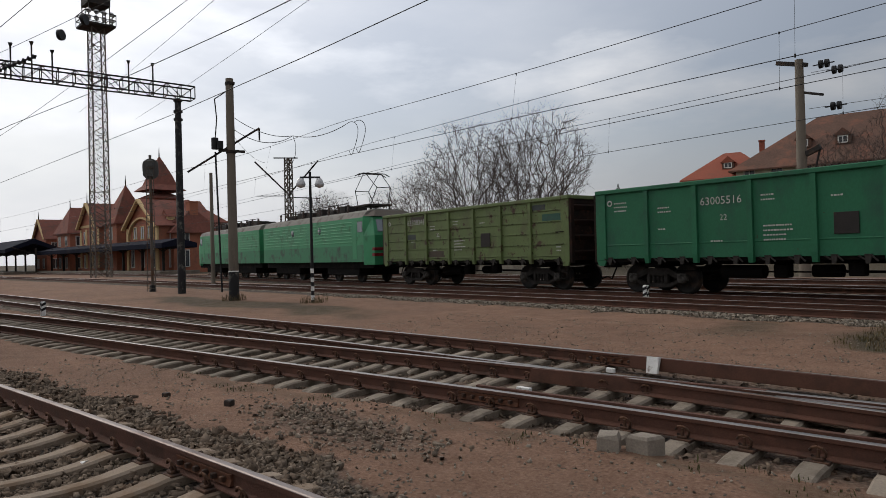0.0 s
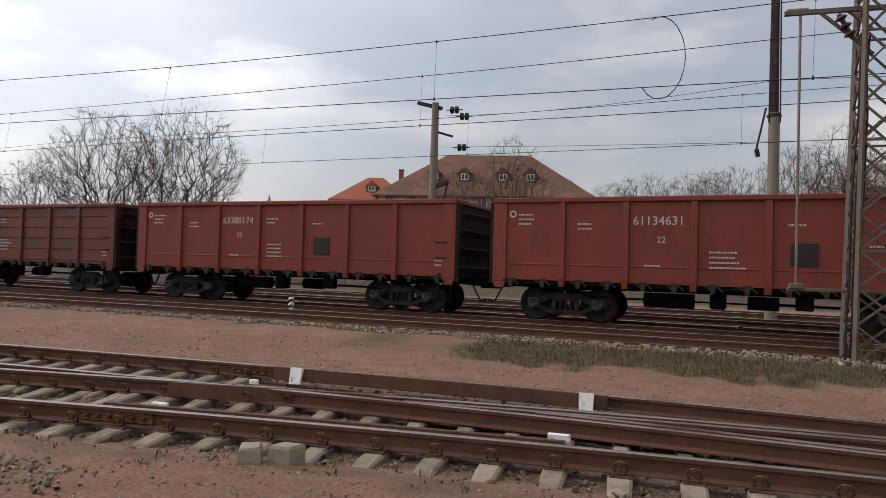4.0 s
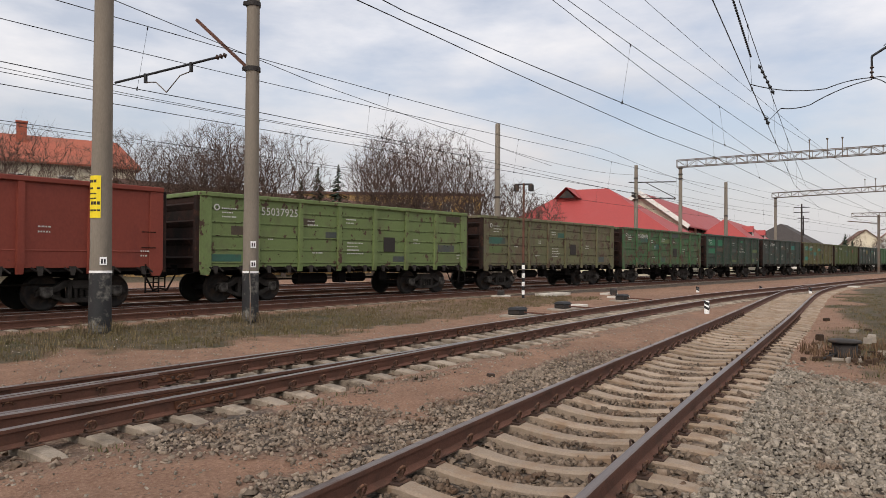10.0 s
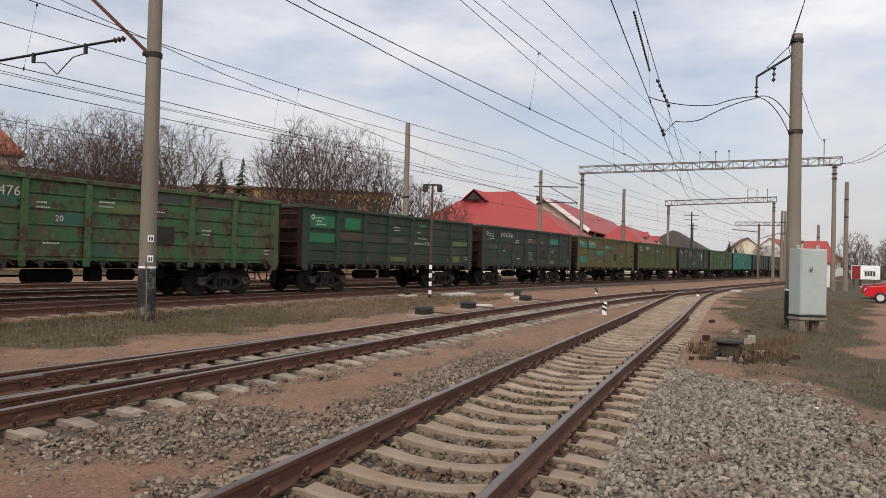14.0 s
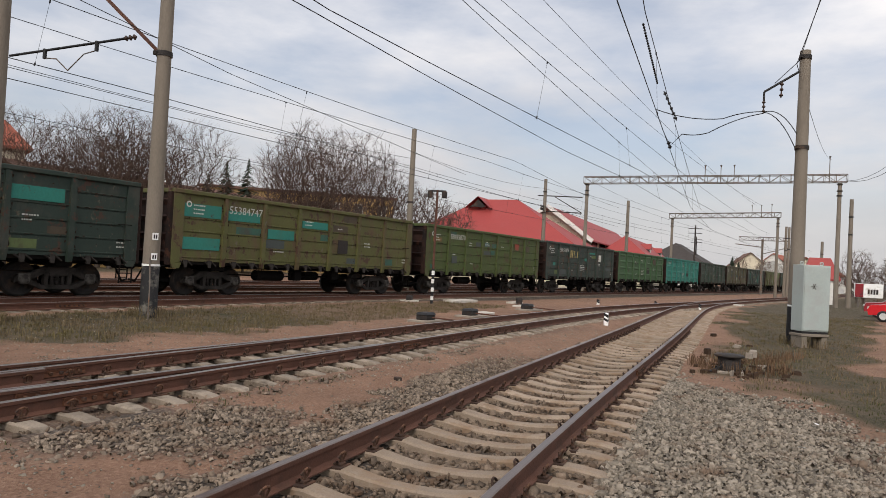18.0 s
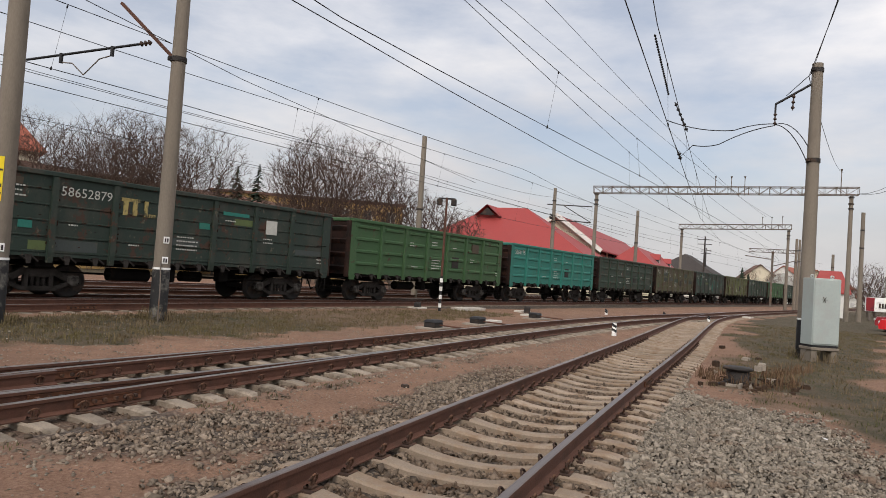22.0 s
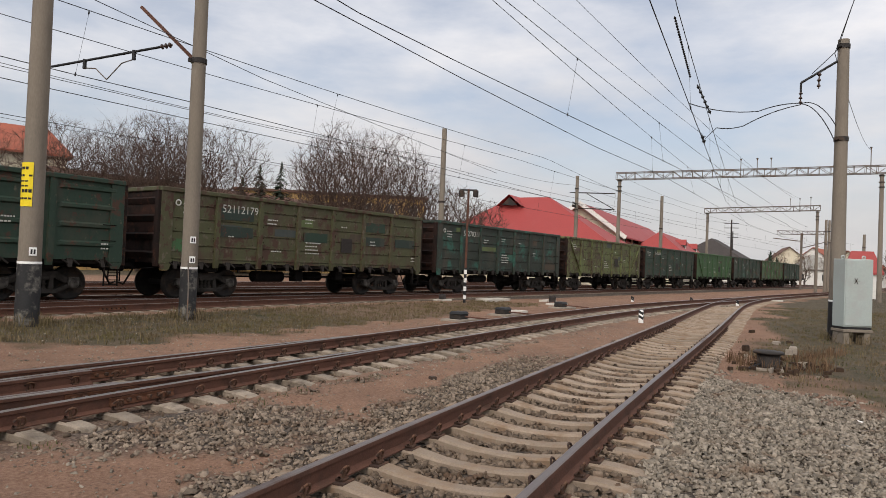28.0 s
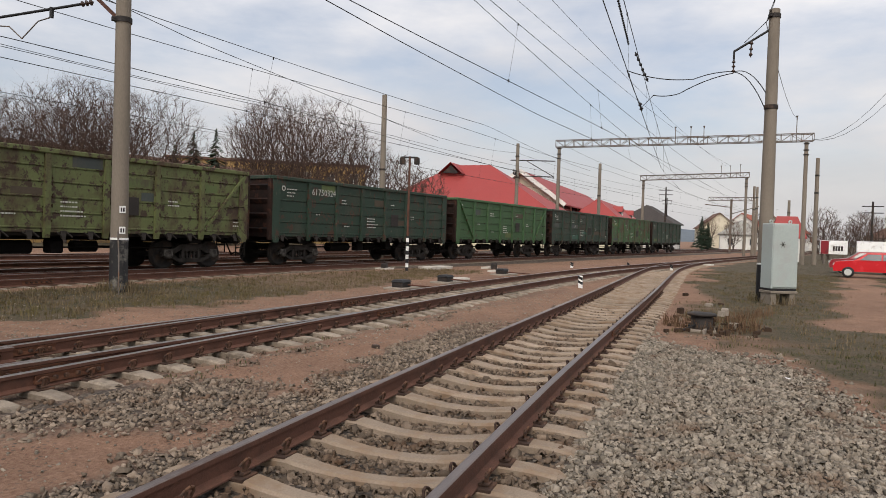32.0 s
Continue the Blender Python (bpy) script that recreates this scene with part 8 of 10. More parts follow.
st = block("station_gable", "wide brick station gable with a yellow arch", place(-99.0, 42.0), 8, 11.0, 7.0, 10.6, BRICK, TILE_DARK, 0, axis="y", rows=((1.0, 2.4),), category="station building")
rakes(st, 6.0, -4.56, 6.4, 10.5, 0.5)
m = Mesh()
for i in range(14):
    a0, a1 = math.pi * i / 14, math.pi * (i + 1) / 14
    bar(m, (4.6 * math.cos(a0), -4.12, 5.0 + 2.9 * math.sin(a0)), (4.6 * math.cos(a1), -4.12, 5.0 + 2.9 * math.sin(a1)), 0.55, 0.25)
for x in (-5.2, 5.2):
    box(m, x - 0.4, x + 0.4, -4.2, -3.98, 0.5, 6.6)
part("arch", m, TRIM, st, "pale yellow arched trim")
for x in (-2.6, 0.0, 2.6):
    window(st, x, -4.0, 5.0, 1.2, 1.7, "-y", TRIM)
st = block("station_tower", "square brick station tower with a steep flared spire", place(-105.0, 43.0), 4.0, 4.0, 11.6, 12.6, BRICK, TILE_DARK, 2.4, over=0.6, rows=((8.4, 1.6),), category="station building")
m = Mesh()
for (w0, z0), (w1, z1) in zip(((2.9, 12.4), (1.9, 13.3), (1.3, 15.0)), ((1.9, 13.3), (1.3, 15.0), (0.12, 17.6))):
    hexa(m, [(-w0, -w0, z0), (w0, -w0, z0), (w0, w0, z0), (-w0, w0, z0)], [(-w1, -w1, z1), (w1, -w1, z1), (w1, w1, z1), (-w1, w1, z1)])
part("spire", m, TILE_DARK, st, "steep flared tiled spire")
finial(st, 0, 0, 17.5)
st = block("station_wing", "brick station wing with dormers in its dark red roof", place(-97.0, 42.8), 9.0, 6.4, 6.2, 9.3, BRICK, TILE_DARK, 1.5, rows=((1.0, 2.2), (4.2, 1.4)), category="station building")
for x in (-2.6, 1.9):
    dormer(st, x, -2.2, 6.6, 1.9, 1.4, 1.0, TILE_DARK, TRIM)
chimney(st, 3.4, 0, 8.0, 10.0, 1.2, BRICK)
bands(st, 4.5, -3.2, (3.4, 5.7))


CANOPY_BLUE = surface("canopy_dark_blue", (0.012, 0.014, 0.026), 0.95, 0, 0.25, 0.5, 8, 0.1, (0.025, 0.025, 0.03), 0.35, 0.6, spec=0.08)


def canopy(x0, x1, y0, y1, z, label, rise=0.9):
    t = thing("platform_canopy", label, "canopy", ((x0 + x1) / 2, (y0 + y1) / 2, 0), "platform canopies")
    a, b = (x1 - x0) / 2, (y1 - y0) / 2
    m = Mesh()
    pts = []
    for x in (-a, a):
        pts += [(x, -b, z - 0.5), (x, 0, z + rise - 0.9), (x, b, z - 0.5), (x, b, z + 0.1), (x, 0, z + rise), (x, -b, z + 0.1)]
    m.add(pts, [(i, (i + 1) % 6, 6 + (i + 1) % 6, 6 + i) for i in range(6)] + [(0, 5, 4, 1), (1, 4, 3, 2), (6, 7, 10, 11), (7, 8, 9, 10)])
    part("roof", m, CANOPY_BLUE, t, "dark blue pitched roof")
    m = Mesh()
    box(m, -a, a, -b - 0.3, b + 0.3, -0.1, 0.55, 0.03)
    part("platform", m, CONCRETE, t, "grey platform slab")
    for k in range(int(2 * a / 7) + 1):
        m = Mesh()
        x = -a + 1 + 7 * k
        box(m, x - 0.14, x + 0.14, -0.14, 0.14, 0.5, z + 0.2, 0.02)
        bar(m, (x, 0, z - 0.9), (x, -b * 0.8, z + 0.4), 0.12)
        bar(m, (x, 0, z - 0.9), (x, b * 0.8, z + 0.4), 0.12)
        part("post", m, DARK_STEEL, t)


canopy(-215, -138, 29.5, 38.5, 4.4, "long dark blue platform canopy on posts", 2.0)
canopy(-139, -84, 34.5, 39.0, 3.9, "dark blue canopy along the station front", 0.7)
canopy(-165, -110, 11.0, 15.9, 4.9, "dark platform canopy with raised edges beyond the blue locomotive", -0.6)

# a white store building and shed far left
block("store_building", "long white store building with a pale sheet roof", place(-80.5, -31, 78), 44, 9, 2.5, 3.6, WHITE_WALL, SLATE, 0, rows=((1.0, 1.6),), pitch=2.4, category="store building")
block("small_house", "small white house with a low roof beyond the yard", place(-92, -8.0, 20), 8, 6, 2.4, 3.6, WHITE_WALL, SLATE, 0, rows=((1.0, 1.2),), pitch=2.4)

# the large house with a brown mansard roof on the rise behind the yard
hs = block("mansion", "large pale house under a weathered brown hipped roof", place(-22, 92, 8), 27, 14, 11.4, 17.2, PLASTER, TILE_BROWN, 8.5, 0.7, rows=((2.0, 1.8), (6.0, 1.8), (9.2, 1.6)))
for x in (-6.5, -2.5, 2.5, 6.0):
    dormer(hs, x, -4.4, 13.0, 1.5, 1.1, 0.8, TILE_BROWN, TILE_BROWN)
chimney(hs, -8, 1.5, 14, 17.6)
hs = block("mansion_wing", "white wing of the large house with an orange tiled roof", place(-37.0, 88.5, 14), 10, 9, 10.6, 13.8, WHITE_WALL, TILE_ORANGE, 4.5, 0.5, rows=((2.0, 1.8), (5.5, 1.8), (8.6, 1.6)), pitch=1.9)
dormer(hs, 0, -2.8, 11.4, 1.4, 0.9, 0.6, TILE_ORANGE, TILE_BROWN)
chimney(hs, 3.5, 0, 12, 15.0)
hs = block("mansion_wing", "lower wing of the large house with a mottled brown roof", place(-12.8, 95.5, 4), 9, 9, 11.4, 14.4, PLASTER, TILE_BROWN, 4.0, 0.5, rows=((2.0, 1.8), (8.6, 1.6)))
for x in (-2.2, 1.8):
    dormer(hs, x, -2.8, 12.2, 1.3, 0.9, 0.6, TILE_BROWN, TILE_BROWN)

# the long house with grey and red roofs
hs = block("row_house", "long cream house with a weathered grey sheet roof", place(24.2, 69.5, -24), 14.5, 9, 10.0, 12.3, PLASTER, SLATE, 0, 0.5, rows=((3.0, 1.6), (7.0, 1.6)))
chimney(hs, -0.2, -1.2, 11, 13.2, 0.8)
hs = block("row_house", "long cream house with an orange-red tiled roof and chimney", place(36.6, 62.2, -29), 14.5, 9.5, 10.0, 12.6, PLASTER, TILE_ORANGE, 1.5, 0.5, rows=((3.0, 1.6), (7.0, 1.6)))
chimney(hs, -1.5, -1.2, 11, 13.6, 0.8)
block("apartment_house", "long yellow apartment house behind bare trees", place(84, 56, -56), 26, 9, 10.6, 11, YELLOW_WALL, TILE_BROWN, 0, 0.4, flat=True, rows=((2.0, 1.6), (5.0, 1.6), (8.0, 1.6)))

block("long_house", "long low brown-roofed house with ochre walls behind bare trees", place(57, 48.2, -10), 40, 8, 6.9, 8.3, YELLOW_WALL, TILE_BROWN, 0, 0.6, rows=((2.0, 1.6), (4.8, 1.4)))
# the red-roofed goods building
rb = block("goods_building", "low cream building under a broad red metal hip roof", place(79.5, 24.6, -3), 24.0, 12.0, 4.3, 10.1, PLASTER, ROOF_RED, 10.5, 0.8, axis="y", rows=((1.5, 1.8),), category="goods building")
m = Mesh()
m.add([(-2.2, 3.6, 8.9), (-2.2, 0.4, 8.9), (-2.2, 2.0, 10.25), (1.2, 3.6, 8.9), (1.2, 0.4, 8.9), (1.2, 2.0, 10.25)], [(0, 2, 5, 3), (1, 4, 5, 2)])
part("gablet_roof", m, ROOF_RED, rb)
m = Mesh()
m.add([(-2.0, 3.0, 9.0), (-2.0, 1.0, 9.0), (-2.0, 2.0, 9.9)], [(0, 1, 2)])
part("gablet_vent", m, DARK_STEEL, rb)
rb = block("goods_hall", "long cream gabled hall with a red metal roof and wide eaves", place(112.0, 19.4, -1.4), 52, 9.6, 6.6, 10.1, PLASTER, ROOF_RED, 0, 1.0, rows=((1.5, 1.8),), category="goods building")
m = Mesh()
for s_ in (-1, 1):
    bar(m, (-27.02, s_ * 5.9, 5.72), (-27.02, 0, 10.02), 0.12, 0.5)
part("rake_board", m, WHITE_WALL, rb, "white gable board")
# dark panels paint in the openings and the overhang's shadow on the wall
for k in range(8):
    m = Mesh()
    box(m, -22 + 5.6 * k, -18.4 + 5.6 * k, -4.9, -4.78, 4.9, 6.2, 0.02)
    part("clerestory", m, DARK_GLASS, rb, "dark panels for openings and shade under the eaves")
rb2 = block("goods_annex", "low annex with a red metal roof before the long hall", place(112.5, 11.4, -2.0), 33, 6.4, 4.7, 7.3, PLASTER, ROOF_RED, 3.0, 0.9, rows=((1.5, 1.8),), category="goods building")
for x in (-6, 8.5):
    dormer(rb2, x, -1.5, 5.1, 1.5, 0.8, 0.9, ROOF_RED, DARK_GLASS)
block("white_house", "white house with a dark hipped roof beyond the goods building", place(152, 7.5, -8), 12, 11, 5.6, 9.0, WHITE_WALL, DARK_ROOF, 3.5, 0.6, rows=((1.2, 1.5), (3.9, 1.3)))
rngb = random.Random(11)
for k, (x, y, L_, W_, e, r_, wall, roof) in enumerate(((176, -12, 14, 9, 4, 7, WHITE_WALL, SLATE), (190, -20, 12, 9, 5, 8.5, PLASTER, TILE_ORANGE), (205, -26, 13, 9, 5, 8.5, WHITE_WALL, TILE_ORANGE), (214, -8, 14, 10, 6, 10, PLASTER, TILE_BROWN), (236, -33, 12, 9, 3, 5.5, WHITE_WALL, TILE_BROWN), (240, -18, 16, 10, 7, 11, WHITE_WALL, TILE_ORANGE), (185, -46, 14, 9, 4, 7, WHITE_WALL, TILE_BROWN))):
    block("distant_house", "small distant house at the edge of town", place(x, y, rngb.uniform(-20, 20)), L_, W_, e, r_, wall, roof, rngb.choice((0, 3)), 0.5, rows=((1.2, 1.4),), pitch=3.5)
block("crossing_hut", "small white hut with a red roof near the parked cars", place(77.5, -9.55, 0), 2.9, 2.7, 2.75, 4.55, WHITE_WALL, ROOF_RED, 0.7, 0.2, axis="y", rows=((1.2, 1.2),), pitch=2.5)


def billboard(x, y, w, h, deg, label, red):
    t = thing("billboard", label, "billboard", place(x, y, deg, 0))
    m = Mesh()
    box(m, -w / 2, w / 2, -0.1, 0.1, 0.9, 0.9 + h, 0.02)
    part("panel", m, WHITE, t)
    for s in (-0.35, 0.35):
        m = Mesh()
        box(m, s * w - 0.08, s * w + 0.08, -0.08, 0.08, -0.1, 0.9, 0.01)
        part("post", m, STEEL, t)
    if red:
        m = Mesh()
        box(m, -w / 2 + 0.02, -w / 2 + 0.3 * w, -0.13, -0.1, 0.93, 0.87 + h)
        part("red_field", m, STRIPE_RED, t)
        m = Mesh()
        for k in range(4):
            box(m, -0.05 * w + 0.1 * w * k, -0.05 * w + 0.1 * w * k + 0.07 * w, -0.13, -0.1, 0.9 + 0.25 * h, 0.9 + 0.6 * h)
        part("lettering_bars", m, DARK_STEEL, t)


billboard(74, -13.2, 2.4, 1.3, -80, "white billboard with a red field", True)
billboard(73.3, -16.4, 3.0, 1.3, -80, "plain white roadside panel", False)


def car(x, y, deg, paint, label):
    """A parked hatchback, side on: shaped body, cabin, glass, wheels."""
    t = thing("parked_car", label, "car", place(x, y, deg), "parked cars")
    side = [(-1.95, 0.35), (-1.98, 0.62), (-1.85, 0.86), (-0.95, 0.95), (0.9, 0.97), (1.85, 0.92), (1.95, 0.6), (1.9, 0.35)]
    m = Mesh()
    n = len(side)
    pts = [(px, -0.8, pz) for px, pz in side] + [(px, 0.8, pz) for px, pz in side]
    m.add(pts, [(i, (i + 1) % n, n + (i + 1) % n, n + i) for i in range(n)] + [tuple(range(n))[::-1], tuple(range(n, 2 * n))])
    part("body", m, paint, t)
    cab = [(-1.0, 0.94), (-0.35, 1.38), (1.0, 1.40), (1.75, 0.95)]
    m = Mesh()
    pts = [(px, -0.74 + 0.12 * (pz > 1), pz) for px, pz in cab] + [(px, 0.74 - 0.12 * (pz > 1), pz) for px, pz in cab]
    m.add(pts, [(0, 1, 5, 4), (1, 2, 6, 5), (2, 3, 7, 6), (0, 3, 2, 1), (4, 5, 6, 7)])
    part("cabin", m, paint, t)
    for s in (-1, 1):
        m = Mesh()
        for a, b in ((-0.72, 0.28), (0.36, 1.3)):
            m.add([(a, s * 0.755, 0.98), (b, s * 0.755, 0.98), (min(b, 1.15), s * 0.66, 1.31), (max(a, -0.32), s * 0.66, 1.31)], [(0, 1, 2, 3)])
        part("side_glass", m, DARK_GLASS, t)
        for wx in (-1.25, 1.2):
            m = Mesh()
            lathe(m, [(0.18, s * 0.82), (0.28, s * 0.83), (0.3, s * 0.8), (0.3, s * 0.64)], (wx, 0, 0.3), "y", 16)
            wh = part("tyre", m, BLACK, t)
            m = Mesh()
            lathe(m, [(0.0, s * 0.80), (0.19, s * 0.82)], (wx, 0, 0.3), "y", 12)
            part("rim", m, PALE, wh)
    m = Mesh()
    m.add([(-1.0, -0.66, 0.98), (-1.0, 0.66, 0.98), (-0.38, 0.58, 1.34), (-0.38, -0.58, 1.34)], [(0, 1, 2, 3)])
    part("windscreen", m, DARK_GLASS, t)
    for s in (-1, 1):
        m = Mesh()
        box(m, -1.99, -1.9, s * 0.6 - 0.15, s * 0.6 + 0.15, 0.62, 0.76, 0.02)
        part("headlight", m, PALE, t)


CAR_RED = surface("car_red", (0.48, 0.015, 0.02), 0.25, 0, 0.05, 2, 30, 0)
car(43.5, -9.75, -101, CAR_RED, "bright red hatchback parked on the grass")
car(49.6, -10.6, -98, surface("car_dark_red", (0.22, 0.02, 0.025), 0.3, 0, 0.05, 2, 30, 0), "dark red car parked behind another")

# ---- trees ----
BARK = surface("bark", (0.085, 0.068, 0.055), 0.95, 0, 0.3, 4, 30, 0.3)
TWIG = surface("bare_twigs", (0.075, 0.056, 0.048), 0.95, 0, 0.25, 1, 8, 0.0, island=0.25)
TWIG_WARM = surface("reddish_twigs", (0.088, 0.057, 0.044), 0.95, 0, 0.25, 1, 8, 0.0, island=0.25)
NEEDLE = surface("fir_needles", (0.025, 0.042, 0.024), 0.9, 0, 0.3, 2, 12, 0.1)


def grow(seed, high, wide, base, fork, count, stems=1, rt=0.015):
    """A bare tree: stems that fork and fill a lumpy rounded crown; each branch joins the wood that reaches it with least detour."""
    rng = np.random.default_rng(seed)
    wood, twigs = Mesh(), Mesh()
    mid, up = (base + high) / 2, (high - base) / 2
    way = rng.normal(0, 1, (count, 3))
    way /= np.linalg.norm(way, axis=1)[:, None]
    lumps = rng.normal(0, 1, (11, 3))
    lumps /= np.linalg.norm(lumps, axis=1)[:, None]
    swell = 0.80 + 0.26 * np.max(np.clip((way @ lumps.T - 0.55) / 0.45, 0, 1), axis=1)
    goal = way * (rng.uniform(0.05, 1, count) ** (1 / 2.4) * swell)[:, None] * np.array([wide, wide, up]) + np.array([0, 0, mid])
    goal = goal[goal[:, 2] > base * 0.9]
    root = np.array([0.0, 0.0, fork])
    goal = goal[np.argsort(np.linalg.norm(goal - root, axis=1))]
    P = np.zeros((3 * len(goal) + 8 * stems + 4, 3))
    up_of, run, n = [-1], [0.0], 1
    P[0] = (0, 0, -0.3)
    for k in range(stems):
        a, last = 2 * math.pi * k / stems + 0.7, 0
        lean = 0.0 if stems == 1 else 0.30
        for z in (0.45 * fork, fork):
            P[n] = (lean * z * math.cos(a) + rng.normal(0, 0.05), lean * z * math.sin(a) + rng.normal(0, 0.05), z)
            up_of.append(last)
            run.append(run[last] + 0.2)
            last, n = n, n + 1
    for g in goal:
        d = np.linalg.norm(P[1:n] - g, axis=1)
        low = np.clip(P[1:n, 2] - g[2] + 0.15, 0, 9)
        k = int(np.argmin(d + 0.52 * np.array(run[1:n]) + 0.9 * low)) + 1
        span = d[k - 1]
        bend = (P[k] + g) / 2 + rng.normal(0, 0.07 * span, 3) + np.array([0, 0, 0.02 * span])
        for q in (bend, g):
            P[n] = q
            up_of.append(k)
            run.append(run[k] + span / 2)
            k, n = n, n + 1
    R, tip = np.zeros(n), np.ones(n, bool)
    for k in range(n - 1, 0, -1):
        if R[k] == 0:
            R[k] = rt ** 2.25
        tip[up_of[k]] = False
        R[up_of[k]] += R[k]
    R = [float(v) for v in R ** (1 / 2.25)]
    for k in range(1, n):
        u = up_of[k]
        r = max(R[k], rt)
        rod(wood if r > 0.06 else twigs, P[u], P[k], min(R[u], r * 1.25), r, 7 if r > 0.12 else 5 if r > 0.05 else 3, False)
        if tip[k] or k % 2 == 0:
            d = Vector(P[k] - P[u]).normalized()
            for _ in range(7 if tip[k] else 2):
                e = (d * 0.6 + Vector((rng.normal(0, 0.6), rng.normal(0, 0.6), rng.normal(0.05, 0.5)))) * float(rng.uniform(0.3, 0.75))
                p, a = Vector(P[k]), d.orthogonal().normalized() * rt * 0.75
                c = d.cross(a)
                twigs.add([tuple(p + a), tuple(p - 0.5 * a + 0.87 * c), tuple(p - 0.5 * a - 0.87 * c), tuple(p + e)], [(0, 1, 3), (1, 2, 3), (2, 0, 3)])
    return wood, twigs


TREES = []
# broad, slender of several stems, round, small
for seed, wide, base, fork, count, stems, rt in ((1, 4.3, 2.6, 2.0, 1350, 1, 0.010), (2, 2.5, 1.6, 0.9, 900, 4, 0.010), (5, 3.2, 2.4, 2.2, 1150, 1, 0.010), (9, 3.3, 1.6, 1.2, 480, 2, 0.02)):
    a, b = grow(seed, 10.0, wide, base, fork, count, stems, rt)
    TREES.append((a.data("trunk", BARK), b))


def tree(kind, x, y, high, deg, label, warm=False, group="bare trees", z=0.0):
    t = thing("bare_tree", label, "tree", Matrix.Translation((x, y, z)) @ Matrix.Rotation(radians(deg), 4, "Z") @ Matrix.Scale(high / 10.0, 4), group)
    wood, twigs = TREES[kind]
    sub("trunk", wood, t)
    sub("crown", shared("crown%d" % kind, lambda: twigs, TWIG_WARM if warm else TWIG), t)
    return t


for kind, x, y, h, deg in ((0, -42.6, 45.9, 13.4, 20), (0, -38.4, 49.5, 14.3, 155), (2, -45.9, 42.6, 10.0, 140), (2, -48.3, 40.0, 7.6, 70), (3, -50.5, 41.0, 6.2, 200)):
    tree(kind, x, y, h, deg, "broad bare tree with a wide spreading crown")
tree(0, -80.0, 56.0, 11.0, 110, "bare tree far beyond the train")
tree(2, -76.0, 52.0, 10.0, 20, "bare tree far beyond the train")
tree(1, -12.4, 62.0, 13.5, 40, "bare tree before the large house")
for x, y, h in ((-4.0, 74, 11), (-1.0, 76, 12), (3.5, 64, 10.5), (6.0, 63, 10.8), (-19, 70, 12)):
    tree(int(x) % 3, x, y, h, x * 37, "bare tree beyond the far tracks")
for x, y, h in ((11.0, 61, 12.2), (13.8, 59, 13.4), (15.5, 62, 12.0), (30.0, 53.0, 11.6), (27.0, 56.0, 11.5)):
    tree(int(x) % 3, x, y, h, x * 53, "bare brown tree beyond the far tracks", True)
rngt = random.Random(21)
for kind, x, y, h in ((2, 36.3, 50.3, 12.0), (2, 38.6, 48.6, 11.4), (0, 41.3, 46.3, 12.7), (2, 40.9, 44.6, 12.9), (2, 42.4, 42.3, 12.2), (2, 44.5, 40.3, 12.4), (0, 43.9, 47.9, 11.0)):
    tree(kind, x, y, h, x * 71, "dense round-crowned bare brown tree in a row", True)
for kind, x, y, h in ((1, 46.4, 32.4, 11.4), (1, 47.0, 30.9, 12.6), (0, 49.4, 31.6, 12.4), (1, 47.9, 28.3, 12.1), (1, 49.2, 26.4, 11.9), (1, 50.0, 25.0, 10.4), (3, 52.6, 24.6, 8.9), (3, 54.6, 23.2, 8.4), (3, 57.0, 22.0, 7.6)):
    tree(kind, x, y, h, y * 83, "slender bare brown tree of several stems", True)
for k in range(10):
    tree(3, 150 + 9 * k, rngt.uniform(-18, 6) - 3 * k, rngt.uniform(6, 9), rngt.uniform(0, 360), "small bare tree near distant houses", True)
for k in range(14):
    tree(3, 92 + rngt.uniform(-3, 9), -15.0 - 1.5 * k, rngt.uniform(4.6, 6.4), rngt.uniform(0, 360), "small dark bare tree at the edge of town", True)
for k in range(12):
    tree(3, 96 + rngt.uniform(-6, 30), -34 - 3.0 * k, rngt.uniform(6, 9), rngt.uniform(0, 360), "small bare tree along the far road", True)
tree(1, -75.6, -6.4, 4.6, 20, "small willow-like tree with ochre twigs", True)
tree(0, -77.0, -5.4, 4.2, 120, "small willow-like tree with ochre twigs", True)


def fir(x, y, h):
    t = thing("fir_tree", "dark green fir tree behind the train", "tree", (x, y, 0), "fir trees")
    m = Mesh()
    rod(m, (0, 0, -0.2), (0, 0, h), 0.14, 0.02, 6)
    part("trunk", m, BARK, t)
    rng = random.Random(int(x * 10))
    m = Mesh()
    for k in range(420):
        f = rng.random() ** 0.8
        z, r = h * (0.12 + 0.88 * f), 0.30 * h * (1 - f) * rng.uniform(0.5, 1.1) + 0.06
        a = rng.uniform(0, 2 * math.pi)
        c, s = math.cos(a), math.sin(a)
        w = 0.05 * h * (1 - f) + 0.05
        p = [(0, 0, z + 0.1), (r * c - w * s, r * s + w * c, z - 0.18 * r), (r * 1.15 * c, r * 1.15 * s, z - 0.25 * r), (r * c + w * s, r * s - w * c, z - 0.18 * r)]
        m.add(p, [(0, 1, 2, 3)])
    part("crown", m, NEEDLE, t)


for x, y, h in ((51.0, 42.0, 10.2), (52.3, 40.6, 10.6), (50.0, 43.2, 9.0), (-35.5, 58.5, 8.0), (126, -2.5, 6.0), (128, -3.5, 5.0)):
    fir(x, y, h)


